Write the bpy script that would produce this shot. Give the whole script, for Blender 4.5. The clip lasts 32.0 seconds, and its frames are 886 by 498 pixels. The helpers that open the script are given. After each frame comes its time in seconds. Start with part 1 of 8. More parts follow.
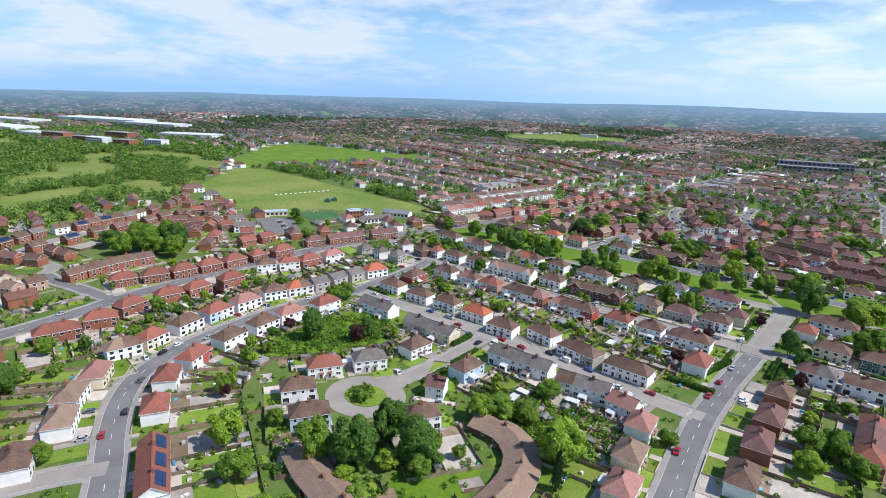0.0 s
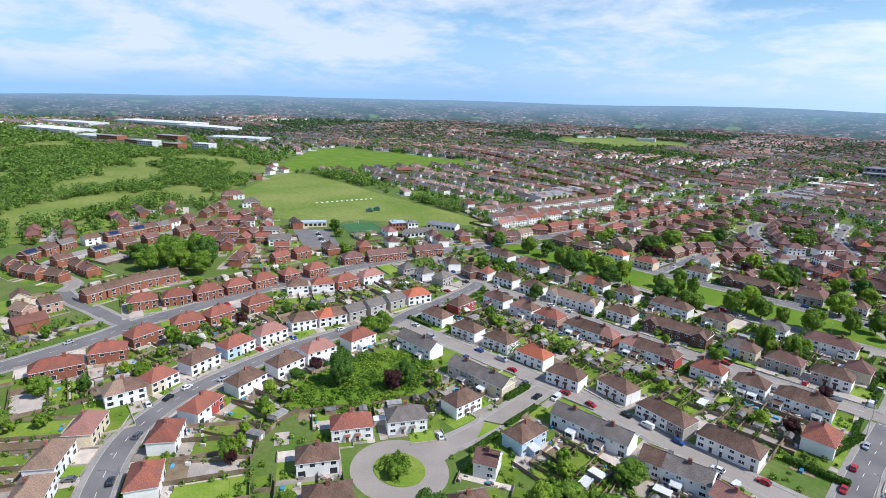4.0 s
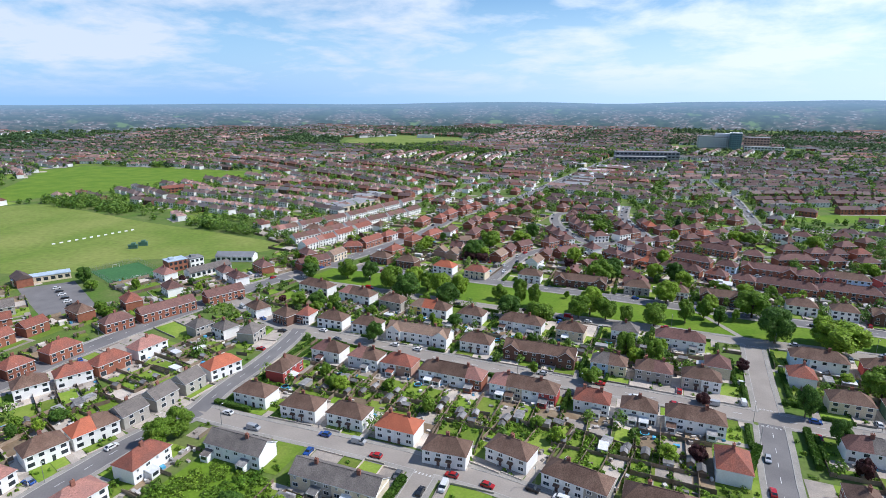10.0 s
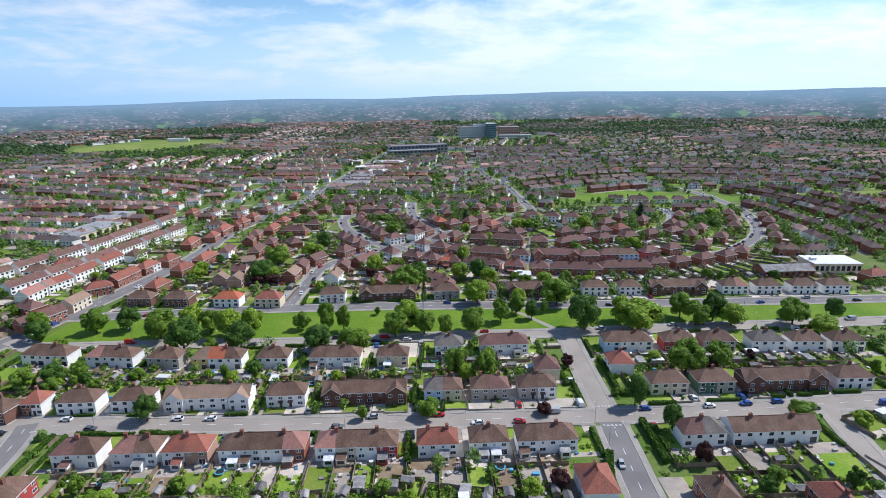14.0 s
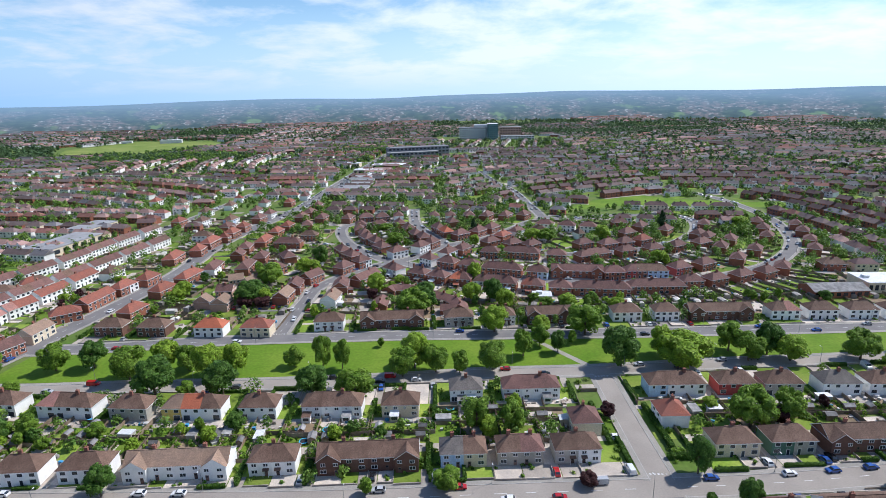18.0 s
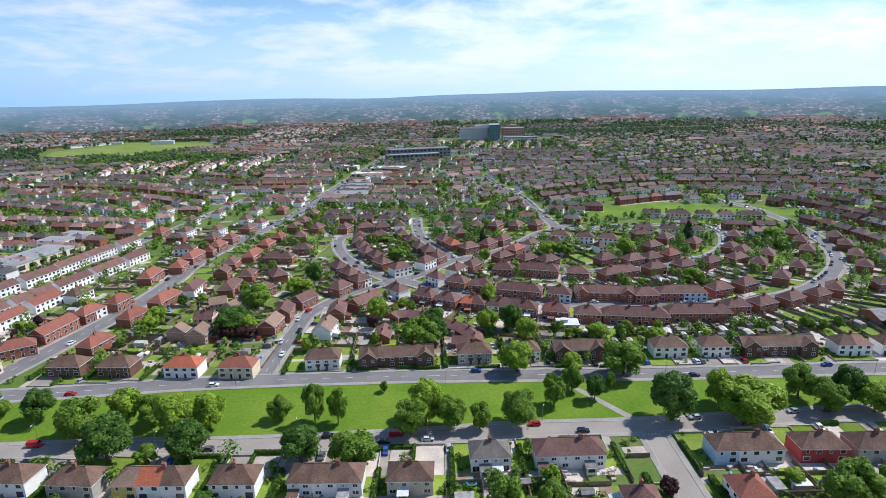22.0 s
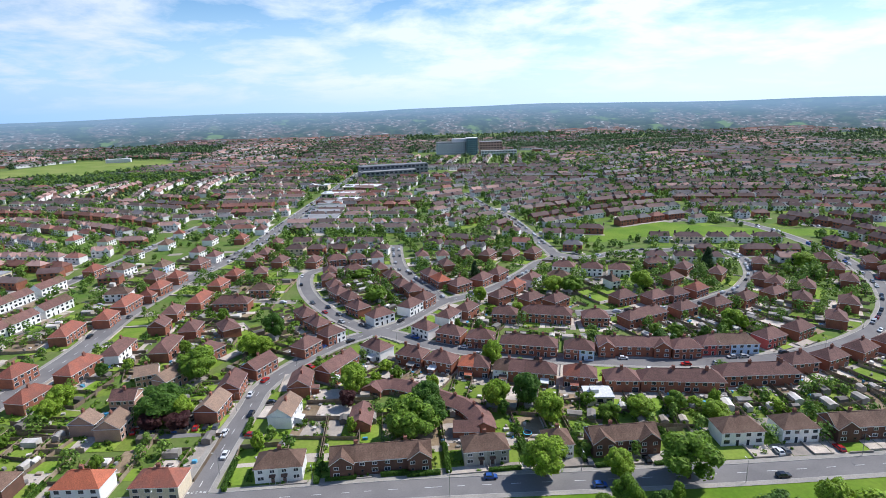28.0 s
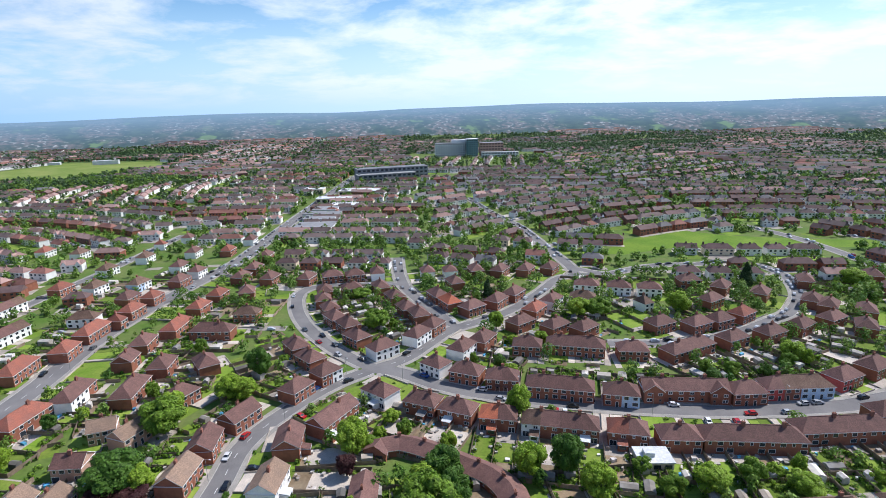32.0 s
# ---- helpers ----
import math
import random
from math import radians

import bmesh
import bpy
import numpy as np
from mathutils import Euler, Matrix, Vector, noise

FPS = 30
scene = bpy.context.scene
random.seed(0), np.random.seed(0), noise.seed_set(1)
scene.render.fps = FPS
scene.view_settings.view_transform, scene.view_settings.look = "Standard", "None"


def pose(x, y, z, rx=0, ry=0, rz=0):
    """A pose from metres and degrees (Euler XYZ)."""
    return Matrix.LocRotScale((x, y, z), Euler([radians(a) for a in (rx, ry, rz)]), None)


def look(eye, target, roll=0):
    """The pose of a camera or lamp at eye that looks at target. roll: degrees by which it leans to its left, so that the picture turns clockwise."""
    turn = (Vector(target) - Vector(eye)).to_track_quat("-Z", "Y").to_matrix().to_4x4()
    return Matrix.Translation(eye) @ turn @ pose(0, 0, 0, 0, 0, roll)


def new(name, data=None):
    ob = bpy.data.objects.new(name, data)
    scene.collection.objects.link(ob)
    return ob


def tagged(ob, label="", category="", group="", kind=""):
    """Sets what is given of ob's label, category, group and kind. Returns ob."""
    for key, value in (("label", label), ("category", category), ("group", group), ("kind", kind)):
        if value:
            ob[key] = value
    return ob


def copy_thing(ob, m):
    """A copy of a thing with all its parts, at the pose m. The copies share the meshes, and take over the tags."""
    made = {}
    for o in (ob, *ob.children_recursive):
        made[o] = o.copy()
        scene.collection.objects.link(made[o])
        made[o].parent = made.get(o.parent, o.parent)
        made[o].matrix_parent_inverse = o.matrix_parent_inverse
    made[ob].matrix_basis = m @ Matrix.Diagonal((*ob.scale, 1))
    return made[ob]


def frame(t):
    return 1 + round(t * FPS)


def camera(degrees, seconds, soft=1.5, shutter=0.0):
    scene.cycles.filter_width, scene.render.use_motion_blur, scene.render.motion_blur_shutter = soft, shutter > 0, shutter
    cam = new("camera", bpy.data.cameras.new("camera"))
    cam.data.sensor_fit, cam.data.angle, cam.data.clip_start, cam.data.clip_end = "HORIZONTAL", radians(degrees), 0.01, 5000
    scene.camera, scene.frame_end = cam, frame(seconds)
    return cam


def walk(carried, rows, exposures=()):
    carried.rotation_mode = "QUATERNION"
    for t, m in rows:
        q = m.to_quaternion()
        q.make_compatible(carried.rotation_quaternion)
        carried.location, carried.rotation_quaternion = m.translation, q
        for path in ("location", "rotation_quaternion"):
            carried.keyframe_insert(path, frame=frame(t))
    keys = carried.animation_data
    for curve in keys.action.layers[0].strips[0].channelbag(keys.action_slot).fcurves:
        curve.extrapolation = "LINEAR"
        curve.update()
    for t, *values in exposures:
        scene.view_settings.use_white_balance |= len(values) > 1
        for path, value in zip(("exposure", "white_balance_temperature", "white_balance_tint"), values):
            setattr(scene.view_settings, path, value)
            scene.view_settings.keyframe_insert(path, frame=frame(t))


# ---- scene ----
# Drone flight over a suburb of semi-detached houses, about 110 m above the ground.
cam = camera(76.64, 32.0, soft=0.42)
# seconds, place, turn to the left of +y, tilt, lean
PATH = [
    (0, 94.90, -96.21, 111.01, 39.310, -15.476, 1.814),
    (0.5, 91.37, -92.06, 111.09, 41.762, -15.510, 2.043),
    (1, 87.91, -87.84, 111.18, 42.515, -15.561, 2.117),
    (1.5, 84.45, -83.61, 111.27, 43.018, -15.555, 1.978),
    (2, 80.92, -79.46, 111.35, 43.334, -15.486, 1.933),
    (2.5, 77.23, -75.46, 111.38, 43.627, -15.450, 1.852),
    (3, 73.32, -71.68, 111.37, 43.837, -15.396, 1.768),
    (3.5, 69.09, -68.15, 111.28, 43.999, -15.403, 1.660),
    (5.5, 50.64, -55.49, 110.57, 44.626, -15.300, 1.379),
    (6, 46.28, -52.42, 110.45, 44.746, -15.295, 1.266),
    (6.5, 42.15, -49.37, 110.38, 44.946, -15.260, 1.138),
    (7, 38.15, -46.39, 110.33, 43.054, -15.196, 0.970),
    (7.5, 34.20, -43.40, 110.30, 40.225, -15.176, 0.732),
    (8, 30.26, -40.30, 110.28, 35.696, -15.198, 0.515),
    (8.5, 26.25, -37.15, 110.28, 30.986, -15.106, 0.438),
    (9, 22.38, -33.83, 110.30, 26.542, -15.013, 0.412),
    (9.5, 18.90, -30.14, 110.35, 23.105, -15.017, 0.182),
    (10, 15.73, -26.15, 110.43, 22.142, -15.065, 0.054),
    (10.5, 12.77, -21.97, 110.50, 21.796, -15.109, -0.070),
    (11, 9.94, -17.73, 110.55, 18.736, -15.176, -0.221),
    (11.5, 7.15, -13.44, 110.55, 10.140, -15.313, -0.565),
    (12, 4.47, -9.04, 110.54, 3.512, -15.467, -0.813),
    (12.5, 2.04, -4.55, 110.51, 1.458, -15.514, -0.905),
    (13, 0.00, 0.00, 110.47, -0.000, -15.554, -1.014),
    (13.5, -1.52, 4.62, 110.42, -0.632, -15.594, -1.009),
    (14, -2.62, 9.32, 110.35, -0.924, -15.620, -0.986),
    (14.5, -3.51, 14.07, 110.28, -1.076, -15.565, -0.975),
    (15, -4.39, 18.82, 110.24, -1.171, -15.564, -0.964),
    (15.5, -5.28, 23.56, 110.23, -1.178, -15.554, -1.028),
    (17.5, -7.91, 42.68, 110.38, -1.138, -15.640, -1.103),
    (18, -8.46, 47.54, 110.42, -1.142, -15.663, -1.108),
    (18.5, -9.04, 52.44, 110.44, -1.440, -15.699, -1.157),
    (19, -9.65, 57.40, 110.43, -1.766, -15.684, -1.237),
    (19.5, -10.26, 62.42, 110.40, -1.986, -15.700, -1.262),
    (20, -10.86, 67.47, 110.36, -1.003, -15.686, -1.211),
    (20.5, -11.48, 72.57, 110.30, -0.139, -15.682, -1.216),
    (21, -12.15, 77.73, 110.22, -0.791, -15.714, -1.198),
    (21.5, -12.95, 82.98, 110.10, -0.876, -15.690, -1.112),
    (22, -13.84, 88.31, 109.95, -1.400, -15.680, -1.069),
    (22.5, -14.69, 93.65, 109.79, -1.992, -15.650, -1.039),
    (23, -15.40, 98.94, 109.64, -2.747, -15.627, -0.974),
    (23.5, -15.88, 104.17, 109.50, -3.249, -15.638, -1.027),
    (24, -16.17, 109.38, 109.36, -3.510, -15.676, -1.141),
    (24.5, -16.36, 114.55, 109.23, -3.655, -15.701, -1.214),
    (25, -16.51, 119.71, 109.10, -3.750, -15.735, -1.330),
    (25.5, -16.71, 124.84, 108.98, -3.802, -15.521, -1.452),
    (26, -17.02, 129.96, 108.86, -3.857, -14.825, -1.547),
    (26.5, -17.47, 135.04, 108.74, -3.916, -14.549, -1.532),
    (28.5, -19.68, 155.18, 108.32, -4.253, -14.436, -1.480),
    (29, -20.23, 160.25, 108.24, -4.337, -14.446, -1.482),
    (29.5, -20.74, 165.35, 108.17, -4.380, -14.455, -1.501),
    (30, -21.25, 170.47, 108.12, -4.412, -14.438, -1.522),
    (30.5, -21.76, 175.60, 108.07, -4.480, -14.458, -1.550),
    (31, -22.26, 180.74, 108.03, -4.528, -14.428, -1.490),
    (31.5, -22.77, 185.87, 107.99, -4.547, -14.427, -1.470),
    (32, -23.27, 191.01, 107.95, -4.593, -14.430, -1.428),
]


def flown(x, y, z, turn, tilt, lean):
    a, b = radians(turn), radians(tilt)
    ahead = (-math.sin(a) * math.cos(b), math.cos(a) * math.cos(b), math.sin(b))
    return look((x, y, z), (x + 2 * ahead[0], y + 2 * ahead[1], z + 2 * ahead[2]), lean)


walk(cam, [(t, flown(*row)) for t, *row in PATH], [(0, 0.08, 6100, 12), (12, 0.04, 6050, 12), (22, 0.08, 6100, 12), (32, 0.12, 6150, 12)])

# ---- light ----
SUN_EAST, SUN_HIGH = 68.0, 50.0  # degrees from +y towards +x, and above the ground
to_sun = Vector((math.sin(radians(SUN_EAST)) * math.cos(radians(SUN_HIGH)),
                 math.cos(radians(SUN_EAST)) * math.cos(radians(SUN_HIGH)), math.sin(radians(SUN_HIGH))))
sun = new("sun", bpy.data.lights.new("sun", "SUN"))
sun.data.energy, sun.data.angle, sun.data.color = 5.0, radians(0.53), (1.0, 0.955, 0.89)
sun.matrix_world = look(to_sun * 100, (0, 0, 0))

world = bpy.data.worlds.new("sky")
scene.world = world
world.use_nodes = True
wn, wl = world.node_tree.nodes, world.node_tree.links
wn.clear()


def wnode(kind, **inputs):
    n = wn.new(kind)
    for k, v in inputs.items():
        n.inputs[k].default_value = v
    return n


def wmath(op, a, b=None):
    n = wn.new("ShaderNodeMath")
    n.operation = op
    for i, v in enumerate((a, b)):
        if v is None:
            continue
        if isinstance(v, (int, float)):
            n.inputs[i].default_value = v
        else:
            wl.new(v, n.inputs[i])
    return n.outputs[0]


sky = wn.new("ShaderNodeTexSky")
sky.sky_type, sky.sun_disc = "NISHITA", False
sky.sun_elevation, sky.sun_rotation = radians(SUN_HIGH), radians(SUN_EAST)
sky.air_density, sky.dust_density, sky.ozone_density = 1.0, 0.35, 3.5
coord = wn.new("ShaderNodeTexCoord")
split = wn.new("ShaderNodeSeparateXYZ")
wl.new(coord.outputs["Generated"], split.inputs[0])
# clouds lie on a flat sheet overhead, so they crowd together towards the horizon
high = wmath("ADD", wmath("MAXIMUM", split.outputs[2], 0.0), 0.2)
sheet = wn.new("ShaderNodeCombineXYZ")
wl.new(wmath("DIVIDE", split.outputs[0], high), sheet.inputs[0])
wl.new(wmath("DIVIDE", split.outputs[1], high), sheet.inputs[1])
puffs = wnode("ShaderNodeTexNoise", Scale=1.5, Detail=9.0, Roughness=0.6, Distortion=0.2)
wl.new(sheet.outputs[0], puffs.inputs["Vector"])
veil = wnode("ShaderNodeTexNoise", Scale=0.42, Detail=5.0, Roughness=0.55)
wl.new(sheet.outputs[0], veil.inputs["Vector"])
cover = wn.new("ShaderNodeMapRange")
cover.inputs[1].default_value, cover.inputs[2].default_value = 0.47, 0.575
wl.new(wmath("ADD", wmath("MULTIPLY", puffs.outputs[0], 0.62), wmath("MULTIPLY", veil.outputs[0], 0.42)), cover.inputs[0])
toward = wn.new("ShaderNodeVectorMath")
toward.operation = "DOT_PRODUCT"
wl.new(coord.outputs["Generated"], toward.inputs[0])
toward.inputs[1].default_value = tuple(to_sun)
bright = wn.new("ShaderNodeMapRange")  # thin cloud is brighter near the sun
bright.inputs[1].default_value, bright.inputs[2].default_value = 0.0, 0.95
bright.inputs[3].default_value, bright.inputs[4].default_value = 10.6, 16.6
wl.new(toward.outputs["Value"], bright.inputs[0])
white = wn.new("ShaderNodeCombineColor")
wl.new(wmath("MULTIPLY", bright.outputs[0], 0.91), white.inputs[0])
wl.new(wmath("MULTIPLY", bright.outputs[0], 1.0), white.inputs[1])
wl.new(wmath("MULTIPLY", bright.outputs[0], 1.13), white.inputs[2])
mixed = wn.new("ShaderNodeMix")
mixed.data_type = "RGBA"
rising = wn.new("ShaderNodeMapRange")  # no cloud shapes in the haze at the horizon
rising.inputs[1].default_value, rising.inputs[2].default_value = 0.0, 0.045
wl.new(split.outputs[2], rising.inputs[0])
thin = wn.new("ShaderNodeMapRange")  # the cloud bank breaks up overhead, where the sun comes through
thin.inputs[1].default_value, thin.inputs[2].default_value = 0.3, 0.62
thin.inputs[3].default_value, thin.inputs[4].default_value = 0.88, 0.05
wl.new(split.outputs[2], thin.inputs[0])
wl.new(wmath("MULTIPLY", wmath("MULTIPLY", cover.outputs[0], thin.outputs[0]), rising.outputs[0]), mixed.inputs[0])
deeper = wnode("ShaderNodeHueSaturation", Saturation=1.2, Value=1.7)
wl.new(sky.outputs[0], deeper.inputs["Color"])
haze = wn.new("ShaderNodeMapRange")  # pale haze low over the land
haze.inputs[1].default_value, haze.inputs[2].default_value = 0.0, 0.17
haze.inputs[3].default_value, haze.inputs[4].default_value = 0.92, 0.0
wl.new(split.outputs[2], haze.inputs[0])
hazed = wn.new("ShaderNodeMix")
hazed.data_type = "RGBA"
wl.new(haze.outputs[0], hazed.inputs[0])
wl.new(deeper.outputs[0], hazed.inputs[6])
glare = wn.new("ShaderNodeMapRange")  # the haze is blue away from the sun and white towards it
glare.inputs[1].default_value, glare.inputs[2].default_value = -0.2, 0.5
wl.new(toward.outputs["Value"], glare.inputs[0])
murk = wn.new("ShaderNodeMix")
murk.data_type = "RGBA"
murk.inputs[6].default_value, murk.inputs[7].default_value = (4.2, 7.6, 12.4, 1), (10.0, 12.8, 15.6, 1)
wl.new(glare.outputs[0], murk.inputs[0])
wl.new(murk.outputs[2], hazed.inputs[7])
wl.new(hazed.outputs[2], mixed.inputs[6])
wl.new(white.outputs[0], mixed.inputs[7])
back = wnode("ShaderNodeBackground", Strength=0.077)
wl.new(mixed.outputs[2], back.inputs[0])
wl.new(back.outputs[0], wn.new("ShaderNodeOutputWorld").inputs[0])

# ---- materials ----
def surface(name, colour, other, scale=1.0, rough=0.85, spread=0.12, bump=0.0, island=False, stretch=(1, 1, 1), metal=0.0, grain=6.0, place="Object", deep=0.18):
    """A worn surface: two colours in patches, fine grain, and a change of tone from piece to piece."""
    m = bpy.data.materials.new(name)
    m.use_nodes = True
    n, l = m.node_tree.nodes, m.node_tree.links
    p = n["Principled BSDF"]
    p.inputs["Roughness"].default_value, p.inputs["Metallic"].default_value = rough, metal
    p.inputs["Specular IOR Level"].default_value = 0.25
    co, mp = n.new("ShaderNodeTexCoord"), n.new("ShaderNodeMapping")
    mp.inputs["Scale"].default_value = stretch
    if place == "World":
        l.new(n.new("ShaderNodeNewGeometry").outputs["Position"], mp.inputs[0])
    else:
        l.new(co.outputs[place], mp.inputs[0])
    big, fine = n.new("ShaderNodeTexNoise"), n.new("ShaderNodeTexNoise")
    big.inputs["Scale"].default_value, big.inputs["Detail"].default_value = scale, 4
    fine.inputs["Scale"].default_value, fine.inputs["Detail"].default_value = scale * grain, 3
    for t in (big, fine):
        l.new(mp.outputs[0], t.inputs["Vector"])
    ramp = n.new("ShaderNodeMapRange")
    ramp.inputs[1].default_value, ramp.inputs[2].default_value = 0.35, 0.65
    l.new(big.outputs[0], ramp.inputs[0])
    mix = n.new("ShaderNodeMix")
    mix.data_type = "RGBA"
    mix.inputs[6].default_value, mix.inputs[7].default_value = (*colour, 1), (*other, 1)
    l.new(ramp.outputs[0], mix.inputs[0])
    tone = n.new("ShaderNodeHueSaturation")
    l.new(mix.outputs[2], tone.inputs["Color"])
    if island:
        piece = n.new("ShaderNodeNewGeometry").outputs["Random Per Island"]
    else:
        piece = n.new("ShaderNodeObjectInfo").outputs["Random"]
    a = n.new("ShaderNodeMapRange")
    a.inputs[3].default_value, a.inputs[4].default_value = 1 - spread, 1 + spread
    l.new(piece, a.inputs[0])
    b = n.new("ShaderNodeMapRange")
    b.inputs[1].default_value, b.inputs[2].default_value = 0.25, 0.75
    b.inputs[3].default_value, b.inputs[4].default_value = 1 - deep, 1 + deep
    l.new(fine.outputs[0], b.inputs[0])
    c = n.new("ShaderNodeMath")
    c.operation = "MULTIPLY"
    l.new(a.outputs[0], c.inputs[0]), l.new(b.outputs[0], c.inputs[1])
    l.new(c.outputs[0], tone.inputs["Value"])
    l.new(tone.outputs[0], p.inputs["Base Color"])
    if bump:
        bp = n.new("ShaderNodeBump")
        bp.inputs["Strength"].default_value, bp.inputs["Distance"].default_value = bump, 0.05 if bump < 0.8 else 0.25
        l.new(fine.outputs[0], bp.inputs["Height"])
        l.new(bp.outputs[0], p.inputs["Normal"])
    return m


def leafy(name, colour, other, spread=0.35, scale=0.25, fine=4.5):
    """Leaves: each clump its own tone, and some light passes through."""
    m = surface(name, colour, other, scale, 0.6, spread, 0.6, True, place="World", grain=fine / scale, deep=0.45)
    n, l = m.node_tree.nodes, m.node_tree.links
    p, out = n["Principled BSDF"], n["Material Output"]
    tr, mx = n.new("ShaderNodeBsdfTranslucent"), n.new("ShaderNodeMixShader")
    mx.inputs[0].default_value = 0.33
    src = p.inputs["Base Color"].links[0].from_socket
    l.new(src, tr.inputs[0])
    l.new(p.outputs[0], mx.inputs[1]), l.new(tr.outputs[0], mx.inputs[2])
    l.new(mx.outputs[0], out.inputs[0])
    return m


ROOF = {
    "b": surface("brown_tiles", (0.112, 0.066, 0.047), (0.160, 0.100, 0.072), 0.35, 0.8, 0.16, 0.3, stretch=(1, 1, 0.4), grain=9, deep=0.4),
    "r": surface("red_clay_tiles", (0.27, 0.092, 0.060), (0.21, 0.085, 0.062), 0.35, 0.8, 0.16, 0.3, stretch=(1, 1, 0.4), grain=9, deep=0.4),
    "p": surface("pink_concrete_tiles", (0.34, 0.165, 0.13), (0.28, 0.145, 0.12), 0.35, 0.8, 0.12, 0.3, grain=9, deep=0.4),
    "g": surface("grey_concrete_tiles", (0.130, 0.113, 0.102), (0.175, 0.153, 0.135), 0.35, 0.8, 0.14, 0.3, grain=9, deep=0.4),
    "o": surface("new_orange_tiles", (0.42, 0.125, 0.065), (0.36, 0.11, 0.06), 0.4, 0.75, 0.1, 0.3, grain=9, deep=0.4),
    "t": surface("tan_tiles", (0.27, 0.18, 0.125), (0.22, 0.15, 0.11), 0.35, 0.8, 0.12, 0.3, grain=9, deep=0.4),
    "s": surface("dark_red_tiles", (0.130, 0.070, 0.060), (0.175, 0.092, 0.076), 0.3, 0.8, 0.18, 0.3, grain=9, deep=0.4),
}
WALL = {
    "w": surface("white_render", (0.84, 0.83, 0.80), (0.77, 0.76, 0.73), 0.4, 0.9, 0.09, 0.04, deep=0.06),
    "c": surface("cream_render", (0.66, 0.56, 0.40), (0.58, 0.50, 0.37), 0.4, 0.9, 0.1, 0.1),
    "k": surface("red_brick", (0.31, 0.12, 0.072), (0.235, 0.092, 0.058), 0.5, 0.9, 0.14, 0.3, grain=14),
    "d": surface("brown_brick", (0.17, 0.088, 0.062), (0.13, 0.07, 0.053), 0.5, 0.9, 0.12, 0.3, grain=14),
    "g": surface("grey_pebbledash", (0.42, 0.39, 0.34), (0.35, 0.33, 0.29), 0.5, 0.95, 0.14, 0.4, grain=20),
    "l": surface("pale_blue_render", (0.47, 0.60, 0.74), (0.42, 0.54, 0.68), 0.4, 0.9, 0.1, 0.1),
    "v": surface("crimson_render", (0.42, 0.075, 0.065), (0.36, 0.07, 0.06), 0.4, 0.9, 0.1, 0.1),
    "y": surface("yellow_render", (0.70, 0.50, 0.15), (0.62, 0.45, 0.15), 0.4, 0.9, 0.1, 0.1),
    "p": surface("pink_brick", (0.46, 0.285, 0.215), (0.40, 0.25, 0.19), 0.5, 0.9, 0.1, 0.3, grain=14),
    "e": surface("green_render", (0.08, 0.17, 0.12), (0.07, 0.14, 0.10), 0.4, 0.9, 0.1, 0.1),
}
GLASS = surface("window_glass", (0.025, 0.032, 0.04), (0.04, 0.05, 0.06), 0.2, 0.08, 0.3)
GLASS.node_tree.nodes["Principled BSDF"].inputs["Specular IOR Level"].default_value = 0.6
PVC = surface("white_frame", (0.8, 0.8, 0.79), (0.74, 0.74, 0.73), 0.5, 0.4, 0.05)
DOOR = surface("painted_door", (0.16, 0.08, 0.06), (0.12, 0.10, 0.09), 0.3, 0.5, 0.5)
BRICK = surface("chimney_brick", (0.27, 0.115, 0.08), (0.2, 0.09, 0.07), 0.6, 0.9, 0.2, 0.3, grain=12)
CLAY = surface("chimney_pot", (0.42, 0.19, 0.11), (0.34, 0.15, 0.09), 0.6, 0.8, 0.2)
SOLAR = surface("solar_panel", (0.018, 0.035, 0.085), (0.025, 0.045, 0.10), 0.5, 0.15, 0.1)
ASPHALT = surface("asphalt", (0.150, 0.142, 0.140), (0.195, 0.185, 0.178), 0.09, 0.92, 0.03, 0.0, place="World", grain=25, deep=0.1)
OLDROAD = surface("worn_concrete_road", (0.315, 0.280, 0.242), (0.262, 0.232, 0.202), 0.08, 0.92, 0.03, 0.0, place="World", grain=25, deep=0.1)
PAVING = surface("paving", (0.32, 0.295, 0.26), (0.25, 0.235, 0.21), 0.15, 0.92, 0.03, 0.2, place="World", grain=20)
KERB = surface("kerb_stone", (0.44, 0.42, 0.39), (0.37, 0.36, 0.33), 0.4, 0.9, 0.05, place="World")
DRIVE = surface("driveway", (0.47, 0.405, 0.335), (0.34, 0.30, 0.262), 0.2, 0.92, 0.35, 0.2, True, place="World", grain=15)
PAINT = surface("road_paint", (0.7, 0.7, 0.68), (0.55, 0.55, 0.53), 0.8, 0.8, 0.05, place="World")
GROUND = surface("garden_ground", (0.078, 0.145, 0.018), (0.130, 0.160, 0.045), 0.07, 0.95, 0.02, 0.3, place="World", grain=9)


